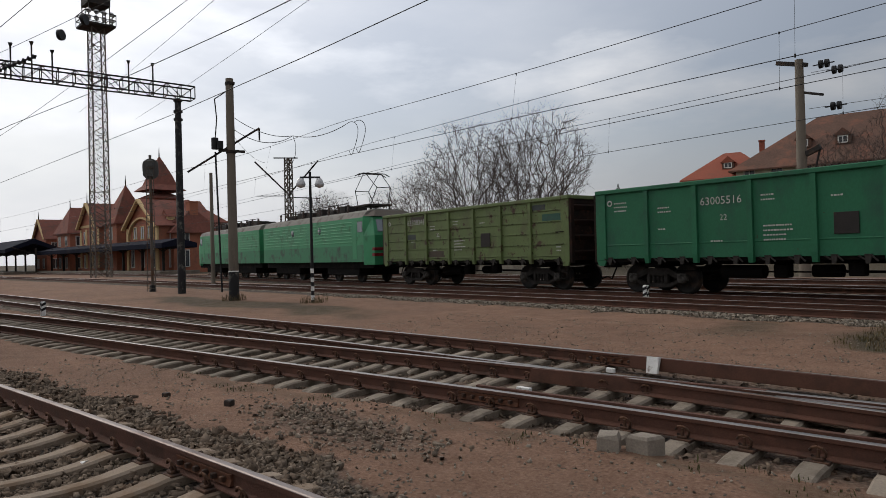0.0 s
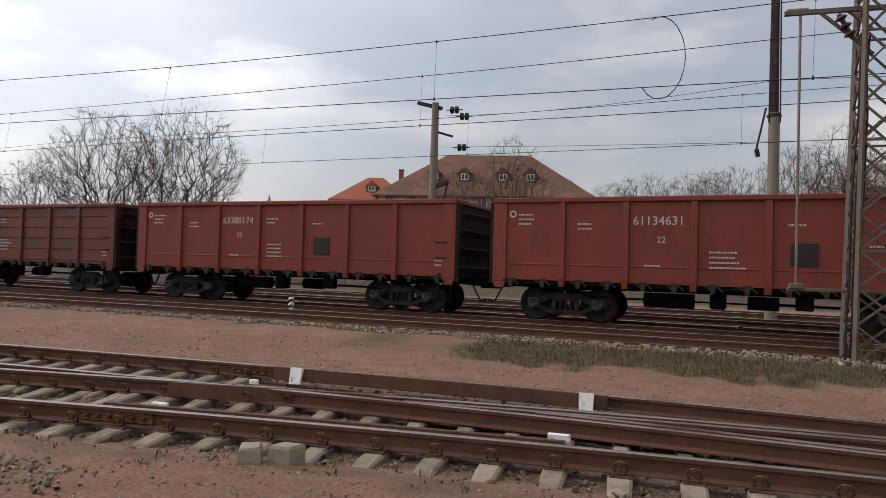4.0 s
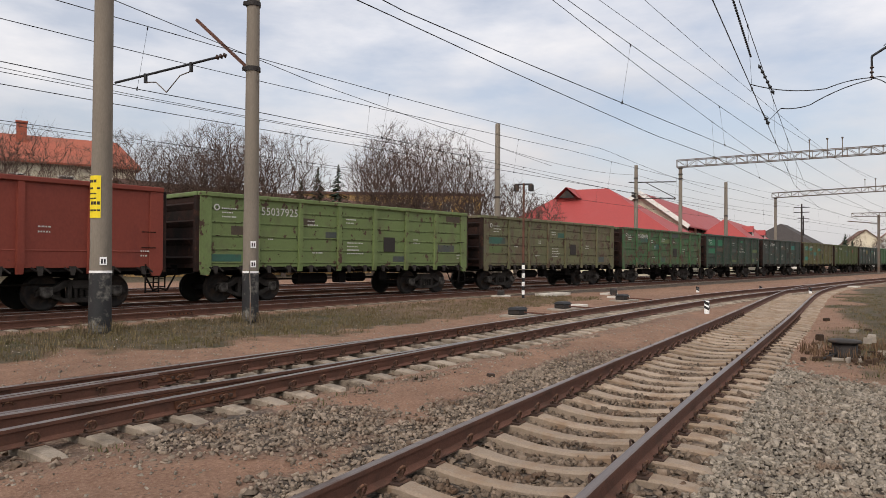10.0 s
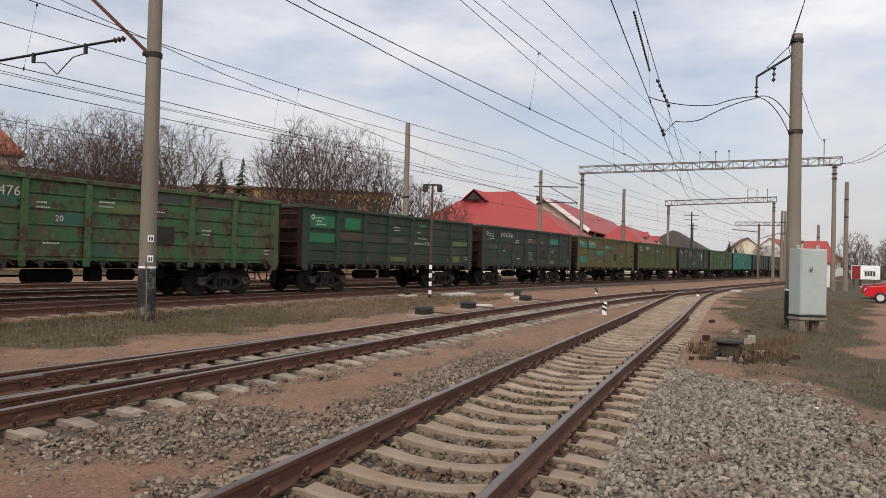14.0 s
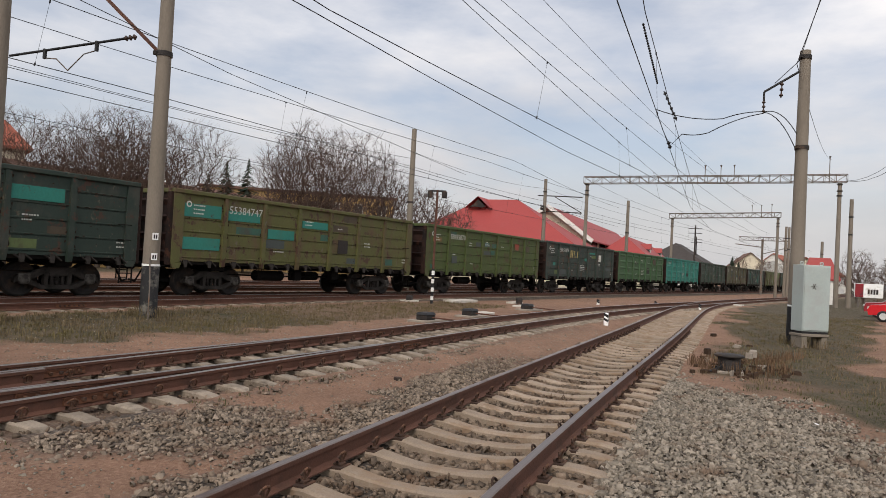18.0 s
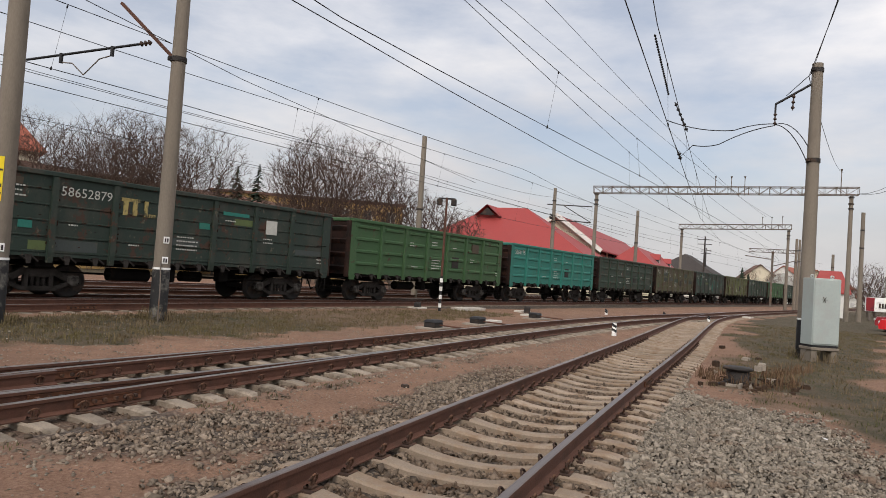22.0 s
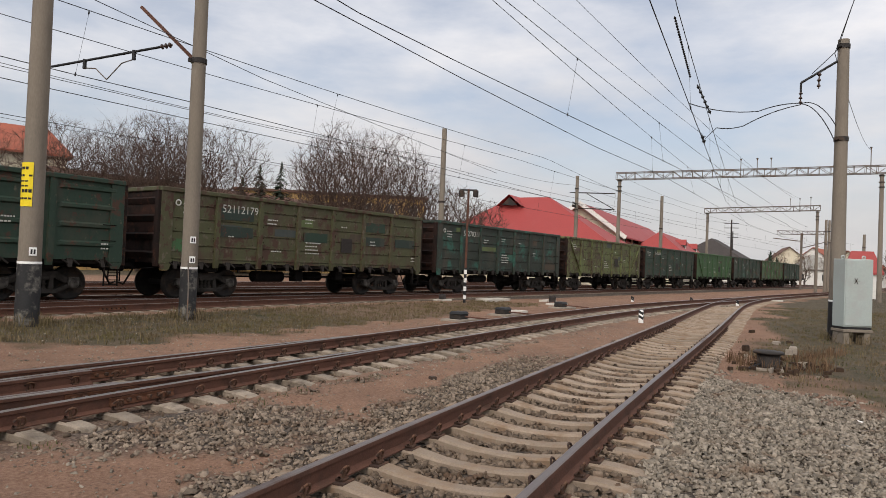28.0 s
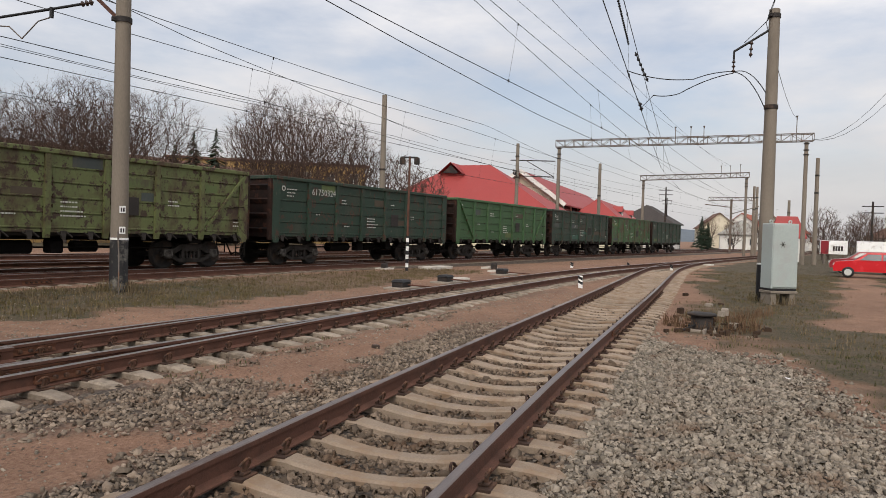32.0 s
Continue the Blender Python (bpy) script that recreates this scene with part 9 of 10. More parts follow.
def bushes(name, label, spots, mat):
    """Tangled low scrub, as one mass of thin stems."""
    rng = random.Random(31)
    m = Mesh()
    for x, y, r, h in spots:
        for _ in range(int(22 * r)):
            a, q = rng.uniform(0, 2 * math.pi), r * math.sqrt(rng.random())
            p = Vector((x + q * math.cos(a), y + q * math.sin(a), rng.uniform(0, 0.3) * h))
            e = p + Vector((rng.gauss(0, 0.35), rng.gauss(0, 0.35), rng.uniform(0.3, 1.0))) * h * 0.6
            rod(m, p, e, 0.02, 0.008, 3, False)
            for _ in range(2):
                g = e + Vector((rng.gauss(0, 0.4), rng.gauss(0, 0.4), rng.uniform(0.0, 0.7))) * h * 0.4
                rod(m, e, g, 0.012, 0.006, 3, False)
    solid(name, m, mat, label, "scrub", kind="stuff")


spots = []
for k in range(9):
    f = k / 8
    spots.append((33 + 24 * f, 49 - 22 * f + rngt.uniform(-1, 2), 2.2, rngt.uniform(2.5, 4.5)))
for k in range(16):
    spots.append((-52 + 2.2 * k, 44 + 0.7 * k, 2.0, rngt.uniform(4, 6)))
for k in range(10):
    spots.append((92 + 5 * k, -19 - 5 * k + rngt.uniform(-3, 3), 2.4, 2.6))
for k in range(8):
    spots.append((0 + 3 * k, 63 - 0.6 * k, 2.0, rngt.uniform(6, 8)))
bushes("far_scrub", "brown leafless scrub beyond the tracks", spots, TWIG_WARM)
# the low wooded hills at the horizon
m = Mesh()
rngh = np.random.default_rng(8)
hx = np.linspace(-2300, 2300, 240)
ridge = 28 + 16 * np.sin(hx / 310) + 9 * np.sin(hx / 97 + 1) + rngh.normal(0, 1.2, len(hx))
for (x, h), (x2, h2) in zip(zip(hx, ridge), zip(hx[1:], ridge[1:])):
    m.add([(1900, x, -3), (1900, x2, -3), (2100, x2, h2), (2100, x, h)], [(0, 3, 2, 1)])
solid("backdrop", m, surface("far_hills", (0.11, 0.13, 0.15), 1.0, 0, 0.15, 0.01, 0.05, 0), "low blue-grey wooded hills on the horizon", "hills", kind="structure")


# ---- loose stones ----
def scatter_stones(name, label, seed, x0, x1, y0, y1, count, size, rule, material, sink=0.3):
    """Broken stones on the ground, joined: rule picks where they lie and how thick."""
    r = np.random.default_rng(seed)
    x, y = r.uniform(x0, x1, count), r.uniform(y0, y1, count)
    w, w2, f = waves(x, y, 5.0, 1), waves(x, y, 1.6, 2), waves(x, y, 0.55, 5)
    near, mid, far, side, train, gravel, turf, pebble = covers(x, y, w, w2, f)
    keep = r.uniform(0, 1, count) < rule(x, y, near, mid, far, side, gravel, turf, pebble)
    x, y = x[keep], y[keep]
    z = ground_height(x, y, w[keep], w2[keep], f[keep], near[keep], mid[keep], far[keep])
    n = len(x)
    if not n:
        return None
    cube = np.array([(-1, -1, -1), (1, -1, -1), (1, 1, -1), (-1, 1, -1), (-1, -1, 1), (1, -1, 1), (1, 1, 1), (-1, 1, 1)], float) * 0.5
    p = cube[None] * r.uniform(0.35, 1.15, (n, 8, 3))
    dims = size * r.lognormal(0, 0.28, (n, 1, 1)) * np.stack([r.uniform(0.8, 1.6, n), r.uniform(0.6, 1.0, n), r.uniform(0.45, 0.9, n)], -1)[:, None, :]
    p = p * dims
    ax = r.normal(0, 1, (n, 3))
    ax[:, :2] *= 0.45
    ang = r.uniform(0, 2 * np.pi, n)
    ax /= np.linalg.norm(ax, axis=1)[:, None]
    c, s_ = np.cos(ang)[:, None, None], np.sin(ang)[:, None, None]
    k = ax[:, None, :]
    p = p * c + np.cross(np.broadcast_to(k, p.shape), p) * s_ + k * (p * k).sum(-1, keepdims=True) * (1 - c)
    p[..., 0] += x[:, None]
    p[..., 1] += y[:, None]
    p[..., 2] += (z + size * sink * r.uniform(0.2, 1.6, n))[:, None]
    quads = np.array(BOX[1:])
    faces = (quads[None] + 8 * np.arange(n)[:, None, None]).reshape(-1, 4)
    me = bpy.data.meshes.new(name)
    me.vertices.add(8 * n)
    me.vertices.foreach_set("co", p.ravel())
    me.loops.add(faces.size)
    me.loops.foreach_set("vertex_index", faces.ravel().astype(np.int32))
    me.polygons.add(len(faces))
    me.polygons.foreach_set("loop_start", np.arange(0, faces.size, 4))
    me.polygons.foreach_set("loop_total", np.full(len(faces), 4))
    me.update()
    me.materials.append(material)
    return tagged(new(name, me), label, "gravel", kind="stuff")


def sleeper_gap(x, y, near, half=0.16):
    """Nothing lies on the sleepers or on the rails of the near track."""
    rail = np.abs(near - GAUGE / 2) < 0.08
    return np.where(rail, 0.0, 1.0)


def apron_rule(x, y, near, mid, far, side, gravel, turf, pebble):
    g = np.clip((gravel - 0.25) / 0.65, 0, 1) ** 1.3
    return g * (near > 1.25) * (mid > 1.55) * (far > 1.5)


def crib_rule(x, y, near, mid, far, side, gravel, turf, pebble):
    return (near < 1.3) * sleeper_gap(x, y, near) * (0.9 * ramp(x, 11, 20) + 0.1)


def worn_crib_rule(x, y, near, mid, far, side, gravel, turf, pebble):
    return ((mid < 1.4) | ((far < 1.4) & (x < 0))) * (np.abs(mid - GAUGE / 2) > 0.08) * (np.abs(far - GAUGE / 2) > 0.08) * 0.4


def dirt_rule(x, y, near, mid, far, side, gravel, turf, pebble):
    return (gravel < 0.5) * (near > 1.4) * (mid > 1.3) * (far > 1.3) * (0.12 + 0.4 * np.clip(pebble - 0.3, 0, 1)) * (1 - 0.6 * turf)


def side_rule(x, y, near, mid, far, side, gravel, turf, pebble):
    return (side > 1.35) * (gravel > 0.4) * 0.9


scatter_stones("apron_gravel", "grey-brown broken ballast stones beside the near track", 11, -5, 15, -4.2, 3.2, 125000, 0.038, apron_rule, STONES)
# left of x = -5 the darker stone colour also stands for backlight
scatter_stones("apron_gravel", "grey-brown broken ballast stones along the parked engine, toned dark as if backlit", 12, -16, -5, -4.6, 4.0, 52000, 0.049, apron_rule, CRIB_STONES)
scatter_stones("apron_gravel", "broken ballast stones towards the parked engine, toned dark as if backlit", 18, -36, -16, -5.0, 4.0, 27000, 0.06, apron_rule, CRIB_STONES)
scatter_stones("crib_gravel", "dusty brown ballast stones between the near rails", 13, -14, 20, 0.4, 4.2, 60000, 0.047, crib_rule, CRIB_STONES, 0.3)
scatter_stones("patch_gravel", "grey ballast stones strewn before the middle track", 14, -14, 16, 3.2, 7.2, 80000, 0.035, apron_rule, TRODDEN_STONES)
scatter_stones("worn_gravel", "dark dusty stones between the middle rails", 15, -16, 18, 5.5, 12.5, 26000, 0.045, worn_crib_rule, CRIB_STONES)
scatter_stones("dirt_pebbles", "small pebbles trodden into the reddish dirt", 16, -14, 22, 1.5, 14.0, 110000, 0.021, dirt_rule, STONES, 0.15)
scatter_stones("siding_gravel", "pale ballast stones before the siding", 17, -26, 22, 13.5, 19.5, 34000, 0.058, side_rule, STONES)


# ---- the turnout, trackside gear and litter ----
def along(line, s0, s1, off, z, step=0.5):
    return [(*line.side(s, off), z) for s in np.append(np.arange(s0, s1, step), s1)]


LITTER = surface("litter_white", (0.72, 0.71, 0.68), 0.6, 0, 0.1, 5, 30, 0.05)
OLD_WHITE = surface("flaked_white_paint", (0.70, 0.69, 0.66), 0.7, 0, 0.15, 6, 50, 0.1, (0.25, 0.2, 0.16), 0.25, 9)
ORANGE_RUST = surface("fresh_rust", (0.115, 0.048, 0.026), 0.9, 0, 0.3, 6, 60, 0.25, (0.07, 0.035, 0.023), 0.4, 6)
ROUGH_CONCRETE = surface("broken_concrete", (0.25, 0.215, 0.175), 0.95, 0, 0.25, 7, 60, 0.35, (0.2, 0.17, 0.14), 0.4, 6)

turnout = thing("turnout", "rusty turnout with point rails, frog and check rails", "railway turnout")
for line, off, s0, s1 in ((MID_LINE, 0.70, -3.0, 6.2), (FAR_LINE, -0.70, -1.5, 6.0)):
    body, head = Mesh(), Mesh()
    pts = [(x, y + 0.10 * ramp(s, s0, s1) * (1 if off > 0 else -1) * -1, z) for s, (x, y, z) in zip(np.append(np.arange(s0, s1, 0.5), s1), along(line, s0, s1, off, RAIL_TOP - 0.004))]
    sweep(body, FOOT, pts)
    sweep(head, HEAD, pts)
    r = part("point_rail", body, RUST, turnout)
    part("rail_head", head, RAIL_HEAD, r, "shiny worn running surface")
for line, off, s0, s1 in ((FAR_LINE, 0.68, -5.6, -0.9), (MID_LINE, -0.68, -5.9, -1.1)):
    m = Mesh()
    sweep(m, [(-0.035, -0.16), (0.035, -0.16), (0.03, 0.012), (-0.03, 0.012)], along(line, s0, s1, off, RAIL_TOP))
    part("check_rail", m, RUST, turnout, "flat dark check rail")
m = Mesh()
hexa(m, [(-6.1, 7.52, 0.03), (-3.2, 7.9, 0.03), (-3.2, 8.02, 0.03), (-6.1, 7.60, 0.03)], [(-6.05, 7.54, RAIL_TOP + 0.003), (-3.2, 7.91, RAIL_TOP + 0.003), (-3.2, 8.01, RAIL_TOP + 0.003), (-6.05, 7.58, RAIL_TOP + 0.003)])
part("frog", m, RUST, turnout, "worn steel crossing nose")
for x, y, w, d in ((-5.49, 8.21, 0.14, 0.05), (-5.54, 8.63, 0.13, 0.05), (-5.62, 6.84, 0.2, 0.06), (-1.21, 7.22, 0.22, 0.06)):
    m = Mesh()
    box(m, -w / 2, w / 2, -d / 2, d / 2, 0.05, 0.115, 0.006, Matrix.Translation((x, y, 0)))
    part("painted_end", m, OLD_WHITE, turnout, "white painted check rail end")
for x, y in ((-5.18, 9.12), (-1.1, 8.95)):
    m = Mesh()
    hexa(m, [(x - 0.085, y - 0.03, 0.01), (x + 0.085, y - 0.03, 0.01), (x + 0.085, y + 0.01, 0.01), (x - 0.085, y + 0.01, 0.01)], [(x - 0.09, y + 0.02, 0.235), (x + 0.09, y + 0.02, 0.235), (x + 0.09, y + 0.09, 0.225), (x - 0.09, y + 0.09, 0.225)])
    part("white_target", m, OLD_WHITE, turnout, "white painted plate on the rail")


def joint(line, s, off, RAIL_TOP=RAIL_TOP):
    """Fishplates with bolts over a rail joint."""
    t = thing("rail_joint", "rust-orange fishplates bolted over a rail joint", "rail joint", group="rail joints")
    for e in (-1, 1):
        m = Mesh()
        sweep(m, [(e * 0.012, -0.135), (e * 0.045, -0.14), (e * 0.03, -0.095), (e * 0.045, -0.05), (e * 0.012, -0.052)] if e > 0 else [(e * 0.012, -0.052), (e * 0.045, -0.05), (e * 0.03, -0.095), (e * 0.045, -0.14), (e * 0.012, -0.135)], along(line, s - 0.42, s + 0.42, off, RAIL_TOP, 0.2))
        pl = part("fishplate", m, ORANGE_RUST, t)
        for d in (-0.33, -0.2, -0.07, 0.07, 0.2, 0.33):
            x, y = line.side(s + d, off + e * 0.05)
            m = Mesh()
            box(m, x - 0.02, x + 0.02, y - 0.025, y + 0.025, RAIL_TOP - 0.115, RAIL_TOP - 0.075, 0.005)
            part("bolt", m, CLAMP, pl)


h = GAUGE / 2
for line, s, off in ((MID_LINE, -5.65, -h), (FAR_LINE, -6.0, h), (MID_LINE, -0.6, h), (FAR_LINE, 5.75, -h), (MID_LINE, 5.8, -h), (MID_LINE, 6.4, h), (NEAR_LINE, -5.5, h), (NEAR_LINE, 12.6, -h), (MID_LINE, 13.0, -h), (MID_LINE, 14.2, h), (FAR_LINE, 6.5, h)):
    joint(line, s, off)
joint(SIDE_LINE, 13.3, -h, BED_RAIL_TOP)


def rock(x, y, z, w, d, h_, seed, name, label, mat, turn=0.0, group=""):
    """A broken block with uneven corners."""
    r = random.Random(seed)
    m = Mesh()
    q = lambda v: v * r.uniform(0.55, 1.2)
    low = [(q(-w / 2), q(-d / 2), -0.05), (q(w / 2), q(-d / 2), -0.05), (q(w / 2), q(d / 2), -0.05), (q(-w / 2), q(d / 2), -0.05)]
    mid = [(px * r.uniform(0.95, 1.05), py * r.uniform(0.95, 1.05), h_ * r.uniform(0.7, 0.85)) for px, py, _ in low]
    top = [(px * 0.82, py * 0.82, h_ * r.uniform(0.92, 1.05)) for px, py, _ in mid]
    m.add(low + mid + top, [(0, 3, 2, 1), (8, 9, 10, 11)] + [(k + i, k + (i + 1) % 4, k + 4 + (i + 1) % 4, k + 4 + i) for k in (0, 4) for i in range(4)])
    return solid(name, m, mat, label, "stone", group, at=Matrix.Translation((x, y, z)) @ Matrix.Rotation(turn, 4, "Z"))


CLOD = surface("earth_clod", (0.05, 0.032, 0.022), 0.95, 0, 0.35, 9, 60, 0.4, (0.02, 0.015, 0.012), 0.5, 7, spec=0.1)
PALE_SLAB = surface("pale_slab_concrete", (0.45, 0.42, 0.37), 0.9, 0, 0.2, 3, 40, 0.2, (0.25, 0.21, 0.17), 0.35, 2)
rock(-3.66, 5.56, 0, 0.22, 0.2, 0.15, 1, "concrete_block", "broken pale concrete block beside the middle track", ROUGH_CONCRETE, 0.3, "concrete blocks")
rock(-3.36, 5.68, 0, 0.22, 0.18, 0.16, 2, "concrete_block", "broken pale concrete block beside the middle track", ROUGH_CONCRETE, -0.2, "concrete blocks")
rock(-8.04, 4.26, 0, 0.12, 0.1, 0.07, 3, "dark_stone", "dark stone lying on the reddish dirt", DARK_STEEL, 0.5, "dark stones")
rock(-9.2, 4.0, 0, 0.09, 0.08, 0.05, 4, "dark_stone", "dark stone lying on the reddish dirt", DARK_STEEL, 1.5, "dark stones")
rock(9.4, 4.35, 0, 0.1, 0.08, 0.05, 5, "dark_stone", "dark stone lying on the reddish dirt", DARK_STEEL, 0.9, "dark stones")
for k, (x, y, w) in enumerate(((15.2, -0.75, 0.3), (15.0, 0.1, 0.22), (14.9, -0.65, 0.2), (16.0, -0.5, 0.28), (16.4, 0.2, 0.2), (15.6, -1.1, 0.24), (19.7, -0.6, 0.3), (20.35, -0.9, 0.22), (23.2, 0.0, 0.3), (17.2, -1.2, 0.25), (13.9, 0.35, 0.16))):
    rock(x, y, 0.0 if k > 2 else 0.3, w * 0.7, w * 0.45, w * 0.3, 20 + k, "rubble_stone", "pale rubble stone lying in dry weeds" if k in (0, 2, 6) else "brown clod lying in dead weeds", ROUGH_CONCRETE if k in (0, 2, 6) else CLOD, k * 0.7, "rubble stones")
for k, (x, y) in enumerate(((-6.66, 2.24), (9.6, -1.2), (8.1, -0.9), (-14.5, 9.9), (3.4, 12.6), (11.2, 14.9))):
    m = Mesh()
    m.add([(-0.04, -0.025, 0.05), (0.04, -0.03, 0.055), (0.045, 0.02, 0.075), (0.0, 0.035, 0.06), (-0.035, 0.03, 0.05)], [(0, 1, 2, 3, 4)])
    m.add([(-0.04, -0.025, 0.043), (0.04, -0.03, 0.048), (0.045, 0.02, 0.068), (0.0, 0.035, 0.053), (-0.035, 0.03, 0.043)], [(4, 3, 2, 1, 0)])
    solid("litter", m, LITTER, "crumpled scrap of white paper lying among stones", "litter", "white litter", at=Matrix.Translation((x, y, 0.01)) @ Matrix.Rotation(k * 1.1, 4, "Z"))


rngj = random.Random(77)
for k in range(44):
    a, q = rngj.uniform(0, 2 * math.pi), rngj.uniform(0.35, 1.3)
    rock(14.9 + q * math.cos(a), -0.55 + 0.75 * q * math.sin(a), 0.0, rngj.uniform(0.06, 0.2), rngj.uniform(0.05, 0.13), rngj.uniform(0.03, 0.1), 60 + k, "rubble_stone", "brown clod lying in dead weeds" if k % 9 else "pale rubble stone lying in dry weeds", CLOD if k % 9 else ROUGH_CONCRETE, a, "rubble stones")


def junction_box():
    """A dark cable junction drum on a pale slab by the near track."""
    t = thing("junction_box", "dark round cable junction box with a flat lid on rubble", "junction box", (14.45, -0.3, 0))
    m = Mesh()
    lathe(m, [(0.0, -0.05), (0.2, -0.05), (0.24, 0.0), (0.2, 0.05), (0.21, 0.24), (0.0, 0.24)], (0, 0, 0.05), "z", 14)
    part("drum", m, DARK_STEEL, t)
    m = Mesh()
    lathe(m, [(0.0, 0.24), (0.27, 0.24), (0.28, 0.27), (0.25, 0.29), (0.0, 0.30)], (0, 0, 0.05), "z", 14)
    part("lid", m, DARK_STEEL, t, "dark flat lid")
    m = Mesh()
    box(m, -0.3, 0.26, -0.26, 0.22, -0.05, 0.035, 0.012)
    part("slab", m, ROUGH_CONCRETE, t, "pale concrete slab")
    for a in (0.5, 2.4):
        m = Mesh()
        rod(m, (0.2 * math.cos(a), 0.2 * math.sin(a), 0.1), (0.6 * math.cos(a), 0.6 * math.sin(a), 0.0), 0.025, seg=6)
        part("cable", m, BLACK, t)


junction_box()


def switch_motor(x, y, deg, label):
    """A point machine: ribbed iron case with a domed lid on a slab, with its rod."""
    t = thing("switch_motor", label, "point machine", place(x, y, deg), "point machines")
    m = Mesh()
    box(m, -0.26, 0.26, -0.2, 0.2, 0.05, 0.22, 0.03)
    c = part("case", m, DARK_STEEL, t)
    m = Mesh()
    hexa(m, [(-0.28, -0.22, 0.22), (0.28, -0.22, 0.22), (0.28, 0.22, 0.22), (-0.28, 0.22, 0.22)], [(-0.22, -0.15, 0.29), (0.22, -0.15, 0.29), (0.22, 0.15, 0.29), (-0.22, 0.15, 0.29)])
    part("lid", m, BLACK, c)
    m = Mesh()
    box(m, -0.5, 0.9, -0.36, 0.36, -0.05, 0.06, 0.01)
    part("slab", m, ROUGH_CONCRETE, t, "pale concrete slab")
    m = Mesh()
    rod(m, (0, -0.24, 0.14), (0, -1.3, 0.12), 0.025, seg=6)
    part("drive_rod", m, RUST, t)


switch_motor(19.6, 8.25, -8, "dark iron point machine on a pale slab")
switch_motor(23.0, 8.0, -8, "dark iron point machine beside another")
switch_motor(29.4, 7.6, -10, "dark iron point machine farther along the track")
for x, y, w, d in ((24.6, 8.1, 1.2, 0.5), (31.6, 11.5, 2.2, 0.7), (28.2, 12.7, 0.8, 0.5), (31.8, 8.4, 1.4, 0.5), (34.5, 9.6, 1.0, 0.5), (54.4, -1.6, 1.2, 0.6)):
    m = Mesh()
    box(m, -w / 2, w / 2, -d / 2, d / 2, -0.05, 0.09, 0.015)
    solid("concrete_slab", m, PALE_SLAB, "pale concrete slab lying on the dirt", "slab", "concrete slabs", at=place(x, y, -10, 0.05 if y > 11 else 0.0))
for x, y in ((28.2, 12.7), (33.6, 9.1)):
    rock(x, y, 0.1, 0.5, 0.35, 0.25, int(x), "cable_box", "small dark iron cable box on the ground", DARK_STEEL, 0.2, "cable boxes")
for x, y, z in ((43.4, 3.3, 0), (43.3, 0.8, 0), (1.9, 20.0, 0.1), (40.0, 6.2, 0), (-1.5, 20.3, 0.1)):
    marker(x, y, z, 0.26, "tiny white marker stone beside a rail")


# ---- dry grass ----
def tufts(name, label, seed, spots, material, tall):
    """Dry blades in loose tufts: spots gives places, r the tuft's reach, n its blades."""
    r = np.random.default_rng(seed)
    V, F = [], []
    for x, y, z, reach, n in spots:
        a, q = r.uniform(0, 2 * np.pi, n), reach * np.sqrt(r.uniform(0, 1, n))
        for px, py, lean, hgt in zip(x + q * np.cos(a), y + q * np.sin(a), r.uniform(0, 2 * np.pi, n), tall * r.uniform(0.35, 1.0, n)):
            w, b = r.uniform(0.003, 0.007), hgt * r.uniform(0.1, 0.7)
            c, s = math.cos(lean), math.sin(lean)
            k = len(V)
            V += [(px - w * s, py + w * c, z - 0.01), (px + w * s, py - w * c, z - 0.01), (px + b * 0.45 * c + w * s, py + b * 0.45 * s - w * c, z + hgt * 0.62), (px + b * 0.45 * c - w * s, py + b * 0.45 * s + w * c, z + hgt * 0.62), (px + b * c, py + b * s, z + hgt)]
            F += [(k, k + 1, k + 2, k + 3), (k + 3, k + 2, k + 4)]
    me = bpy.data.meshes.new(name)
    me.from_pydata(V, [], F)
    me.materials.append(material)
    return tagged(new(name, me), label, "grass", kind="stuff")


STRAW = surface("dry_grass", (0.135, 0.102, 0.06), 0.9, 0, 0.3, 0.8, 6, 0, (0.10, 0.085, 0.035), 0.5, 0.9, island=0.35, spec=0.1)
GREEN_GRASS = surface("green_grass", (0.07, 0.069, 0.03), 0.9, 0, 0.3, 0.8, 6, 0, island=0.35, spec=0.1)
DRY_WEED = surface("dry_weeds", (0.12, 0.075, 0.045), 0.95, 0, 0.3, 2, 10, 0, island=0.3, spec=0.1)


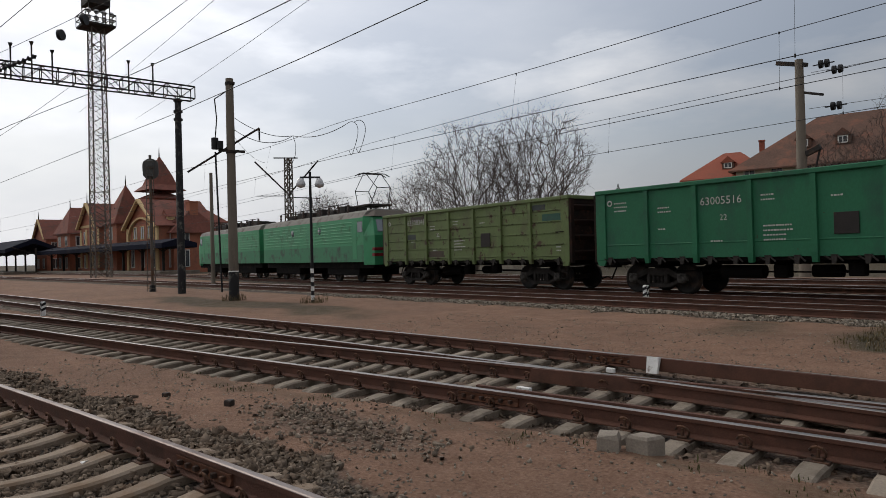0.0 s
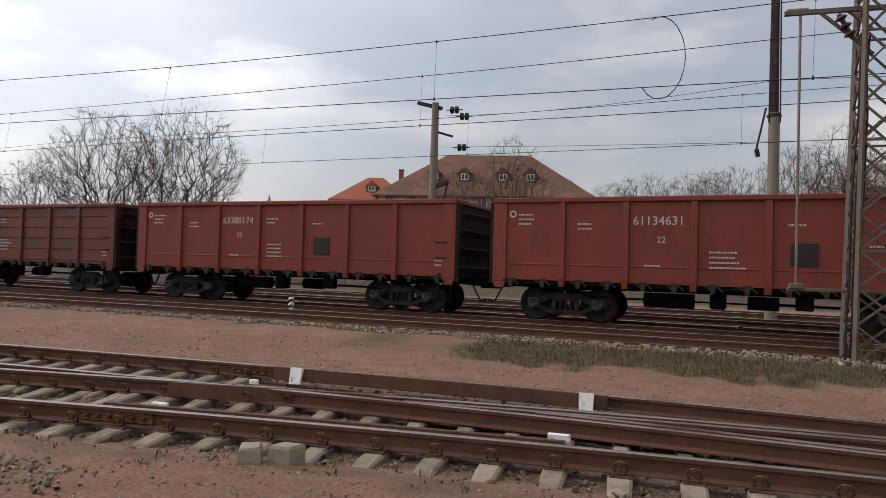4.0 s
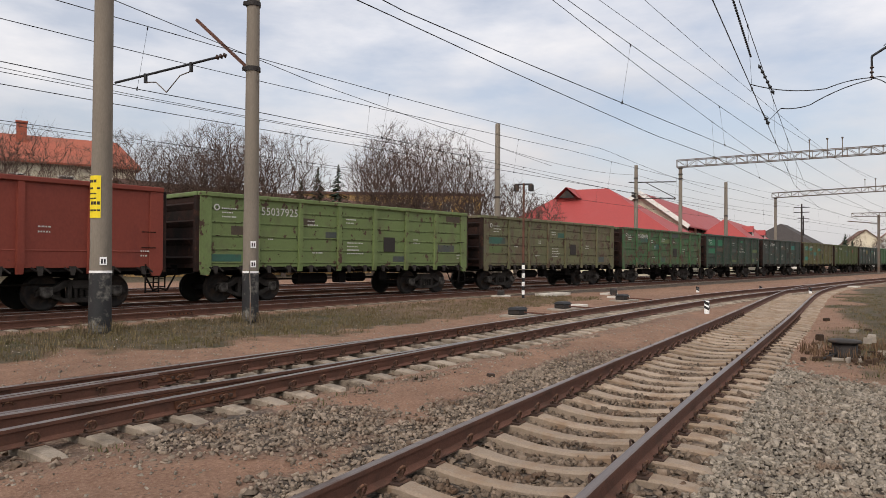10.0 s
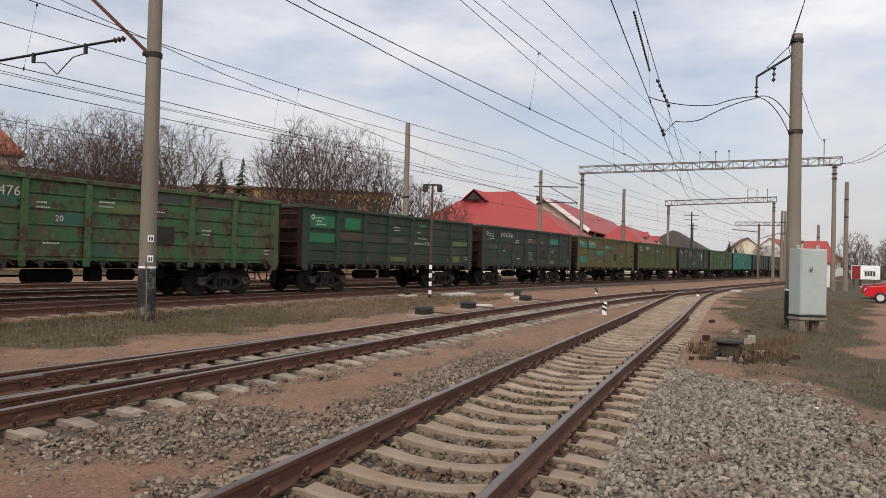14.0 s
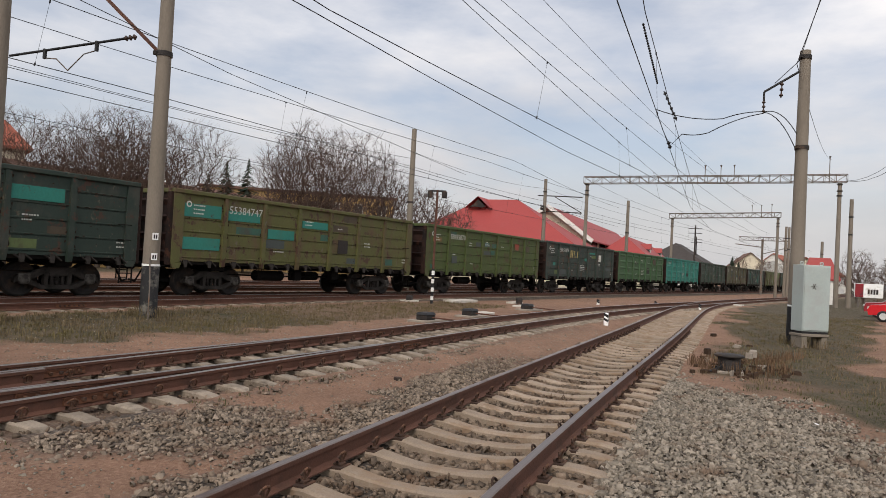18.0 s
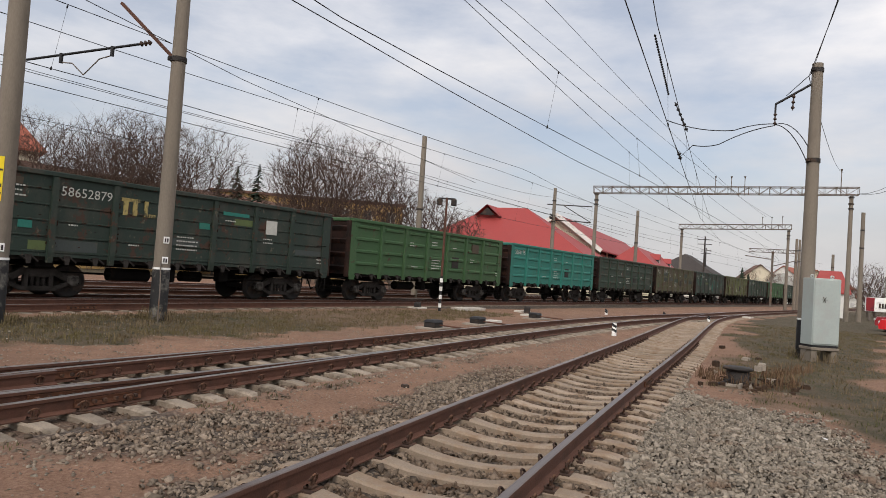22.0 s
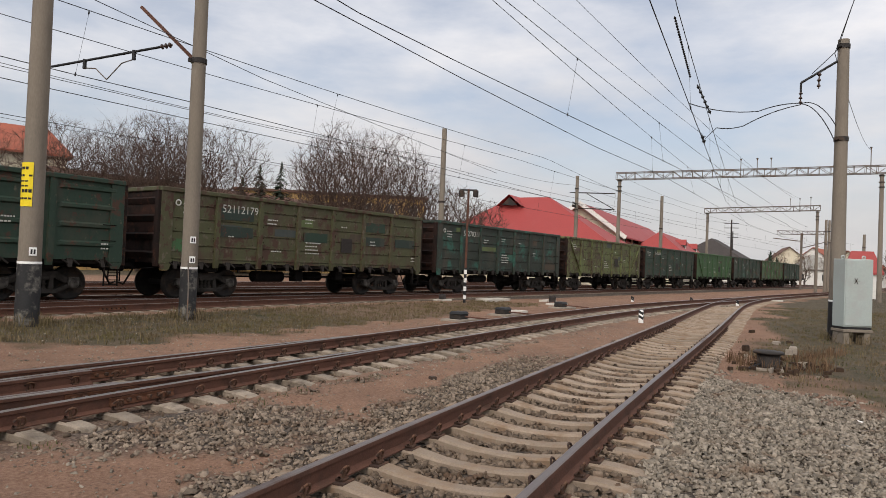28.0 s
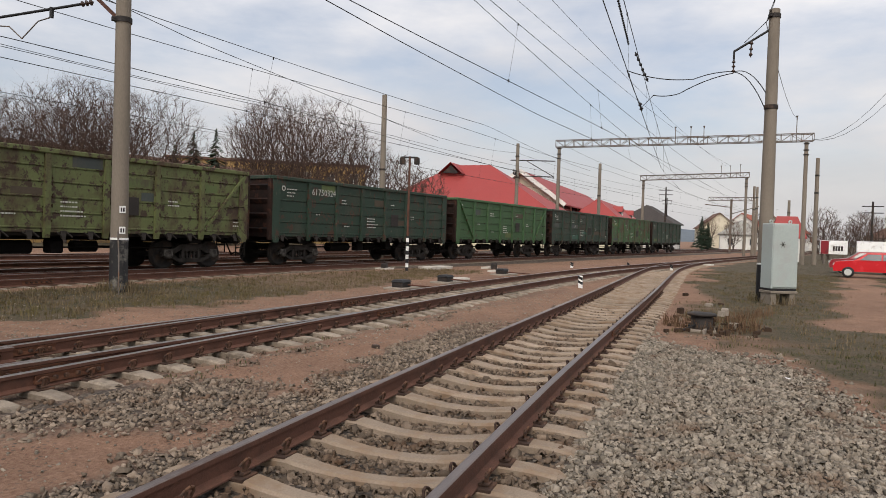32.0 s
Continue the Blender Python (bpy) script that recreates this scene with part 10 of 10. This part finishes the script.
def turf_spots(seed, x0, x1, y0, y1, count, reach, n, least=0.35):
    r = np.random.default_rng(seed)
    x, y = r.uniform(x0, x1, count), r.uniform(y0, y1, count)
    w, w2, f = waves(x, y, 5.0, 1), waves(x, y, 1.6, 2), waves(x, y, 0.55, 5)
    near, mid, far, side, train, gravel, turf, pebble = covers(x, y, w, w2, f)
    keep = turf > np.maximum(least, r.uniform(0, 1, count))
    z = ground_height(x, y, w, w2, f, near, mid, far)
    return [(a, b, c, reach, n) for a, b, c in zip(x[keep], y[keep], z[keep])]


tufts("dry_grass", "dry straw-coloured grass before the siding", 41, turf_spots(1, -4, 34, 8.6, 16.6, 9000, 0.13, 10, 0.42), STRAW, 0.11)
tufts("green_grass", "thin green grass among the dry turf", 42, turf_spots(2, -4, 34, 8.6, 16.6, 1700, 0.14, 9, 0.5), GREEN_GRASS, 0.05)
tufts("dry_grass", "dry grass round the grey cabinet and the path", 43, turf_spots(3, 12, 44, -12, 0.8, 4200, 0.16, 9), STRAW, 0.085)
tufts("green_grass", "green grass round the grey cabinet and the path", 44, turf_spots(4, 11, 44, -12, 0.8, 1500, 0.16, 8), GREEN_GRASS, 0.06)
tufts("green_grass", "thin green grass beyond the gravel apron", 49, turf_spots(7, 4, 13, -6, -0.4, 900, 0.13, 8, 0.4), GREEN_GRASS, 0.05)
tufts("green_grass", "small green grass patch in the gravel", 45, turf_spots(5, -13, -8.5, -2.6, -0.7, 420, 0.12, 12), GREEN_GRASS, 0.06)
tufts("green_grass", "thin weeds along the middle track's sleeper ends", 46, turf_spots(6, -13, 13, 4.6, 6.6, 700, 0.10, 9, 0.2), GREEN_GRASS, 0.05)
pole_spots = [(x + 0.35 * math.cos(a), y + 0.35 * math.sin(a), z, 0.16, 26) for x, y, z in ((9.4, 13.6, 0.1), (13.25, 13.05, 0.1), (3.95, 16.0, 0.1), (22.75, -2.2, 0), (21.95, -2.5, 0), (-25.9, 13.65, 0.1), (-21.3, 14.3, 0.08)) for a in np.linspace(0, 5.5, 7)]
tufts("dry_grass", "tall dry grass round the pole feet", 47, pole_spots, STRAW, 0.36)
weed_spots = [(14.6 + 0.9 * math.cos(a) + 0.5, -0.5 + 0.8 * math.sin(a), 0, 0.2, 34) for a in np.linspace(0, 6.1, 16)] + [(16.3 + 0.3 * k, -1.0 - 0.12 * k, 0, 0.25, 30) for k in range(8)]
tufts("dry_weeds", "dead brown weeds round the junction box", 48, weed_spots, DRY_WEED, 0.3)


motions()
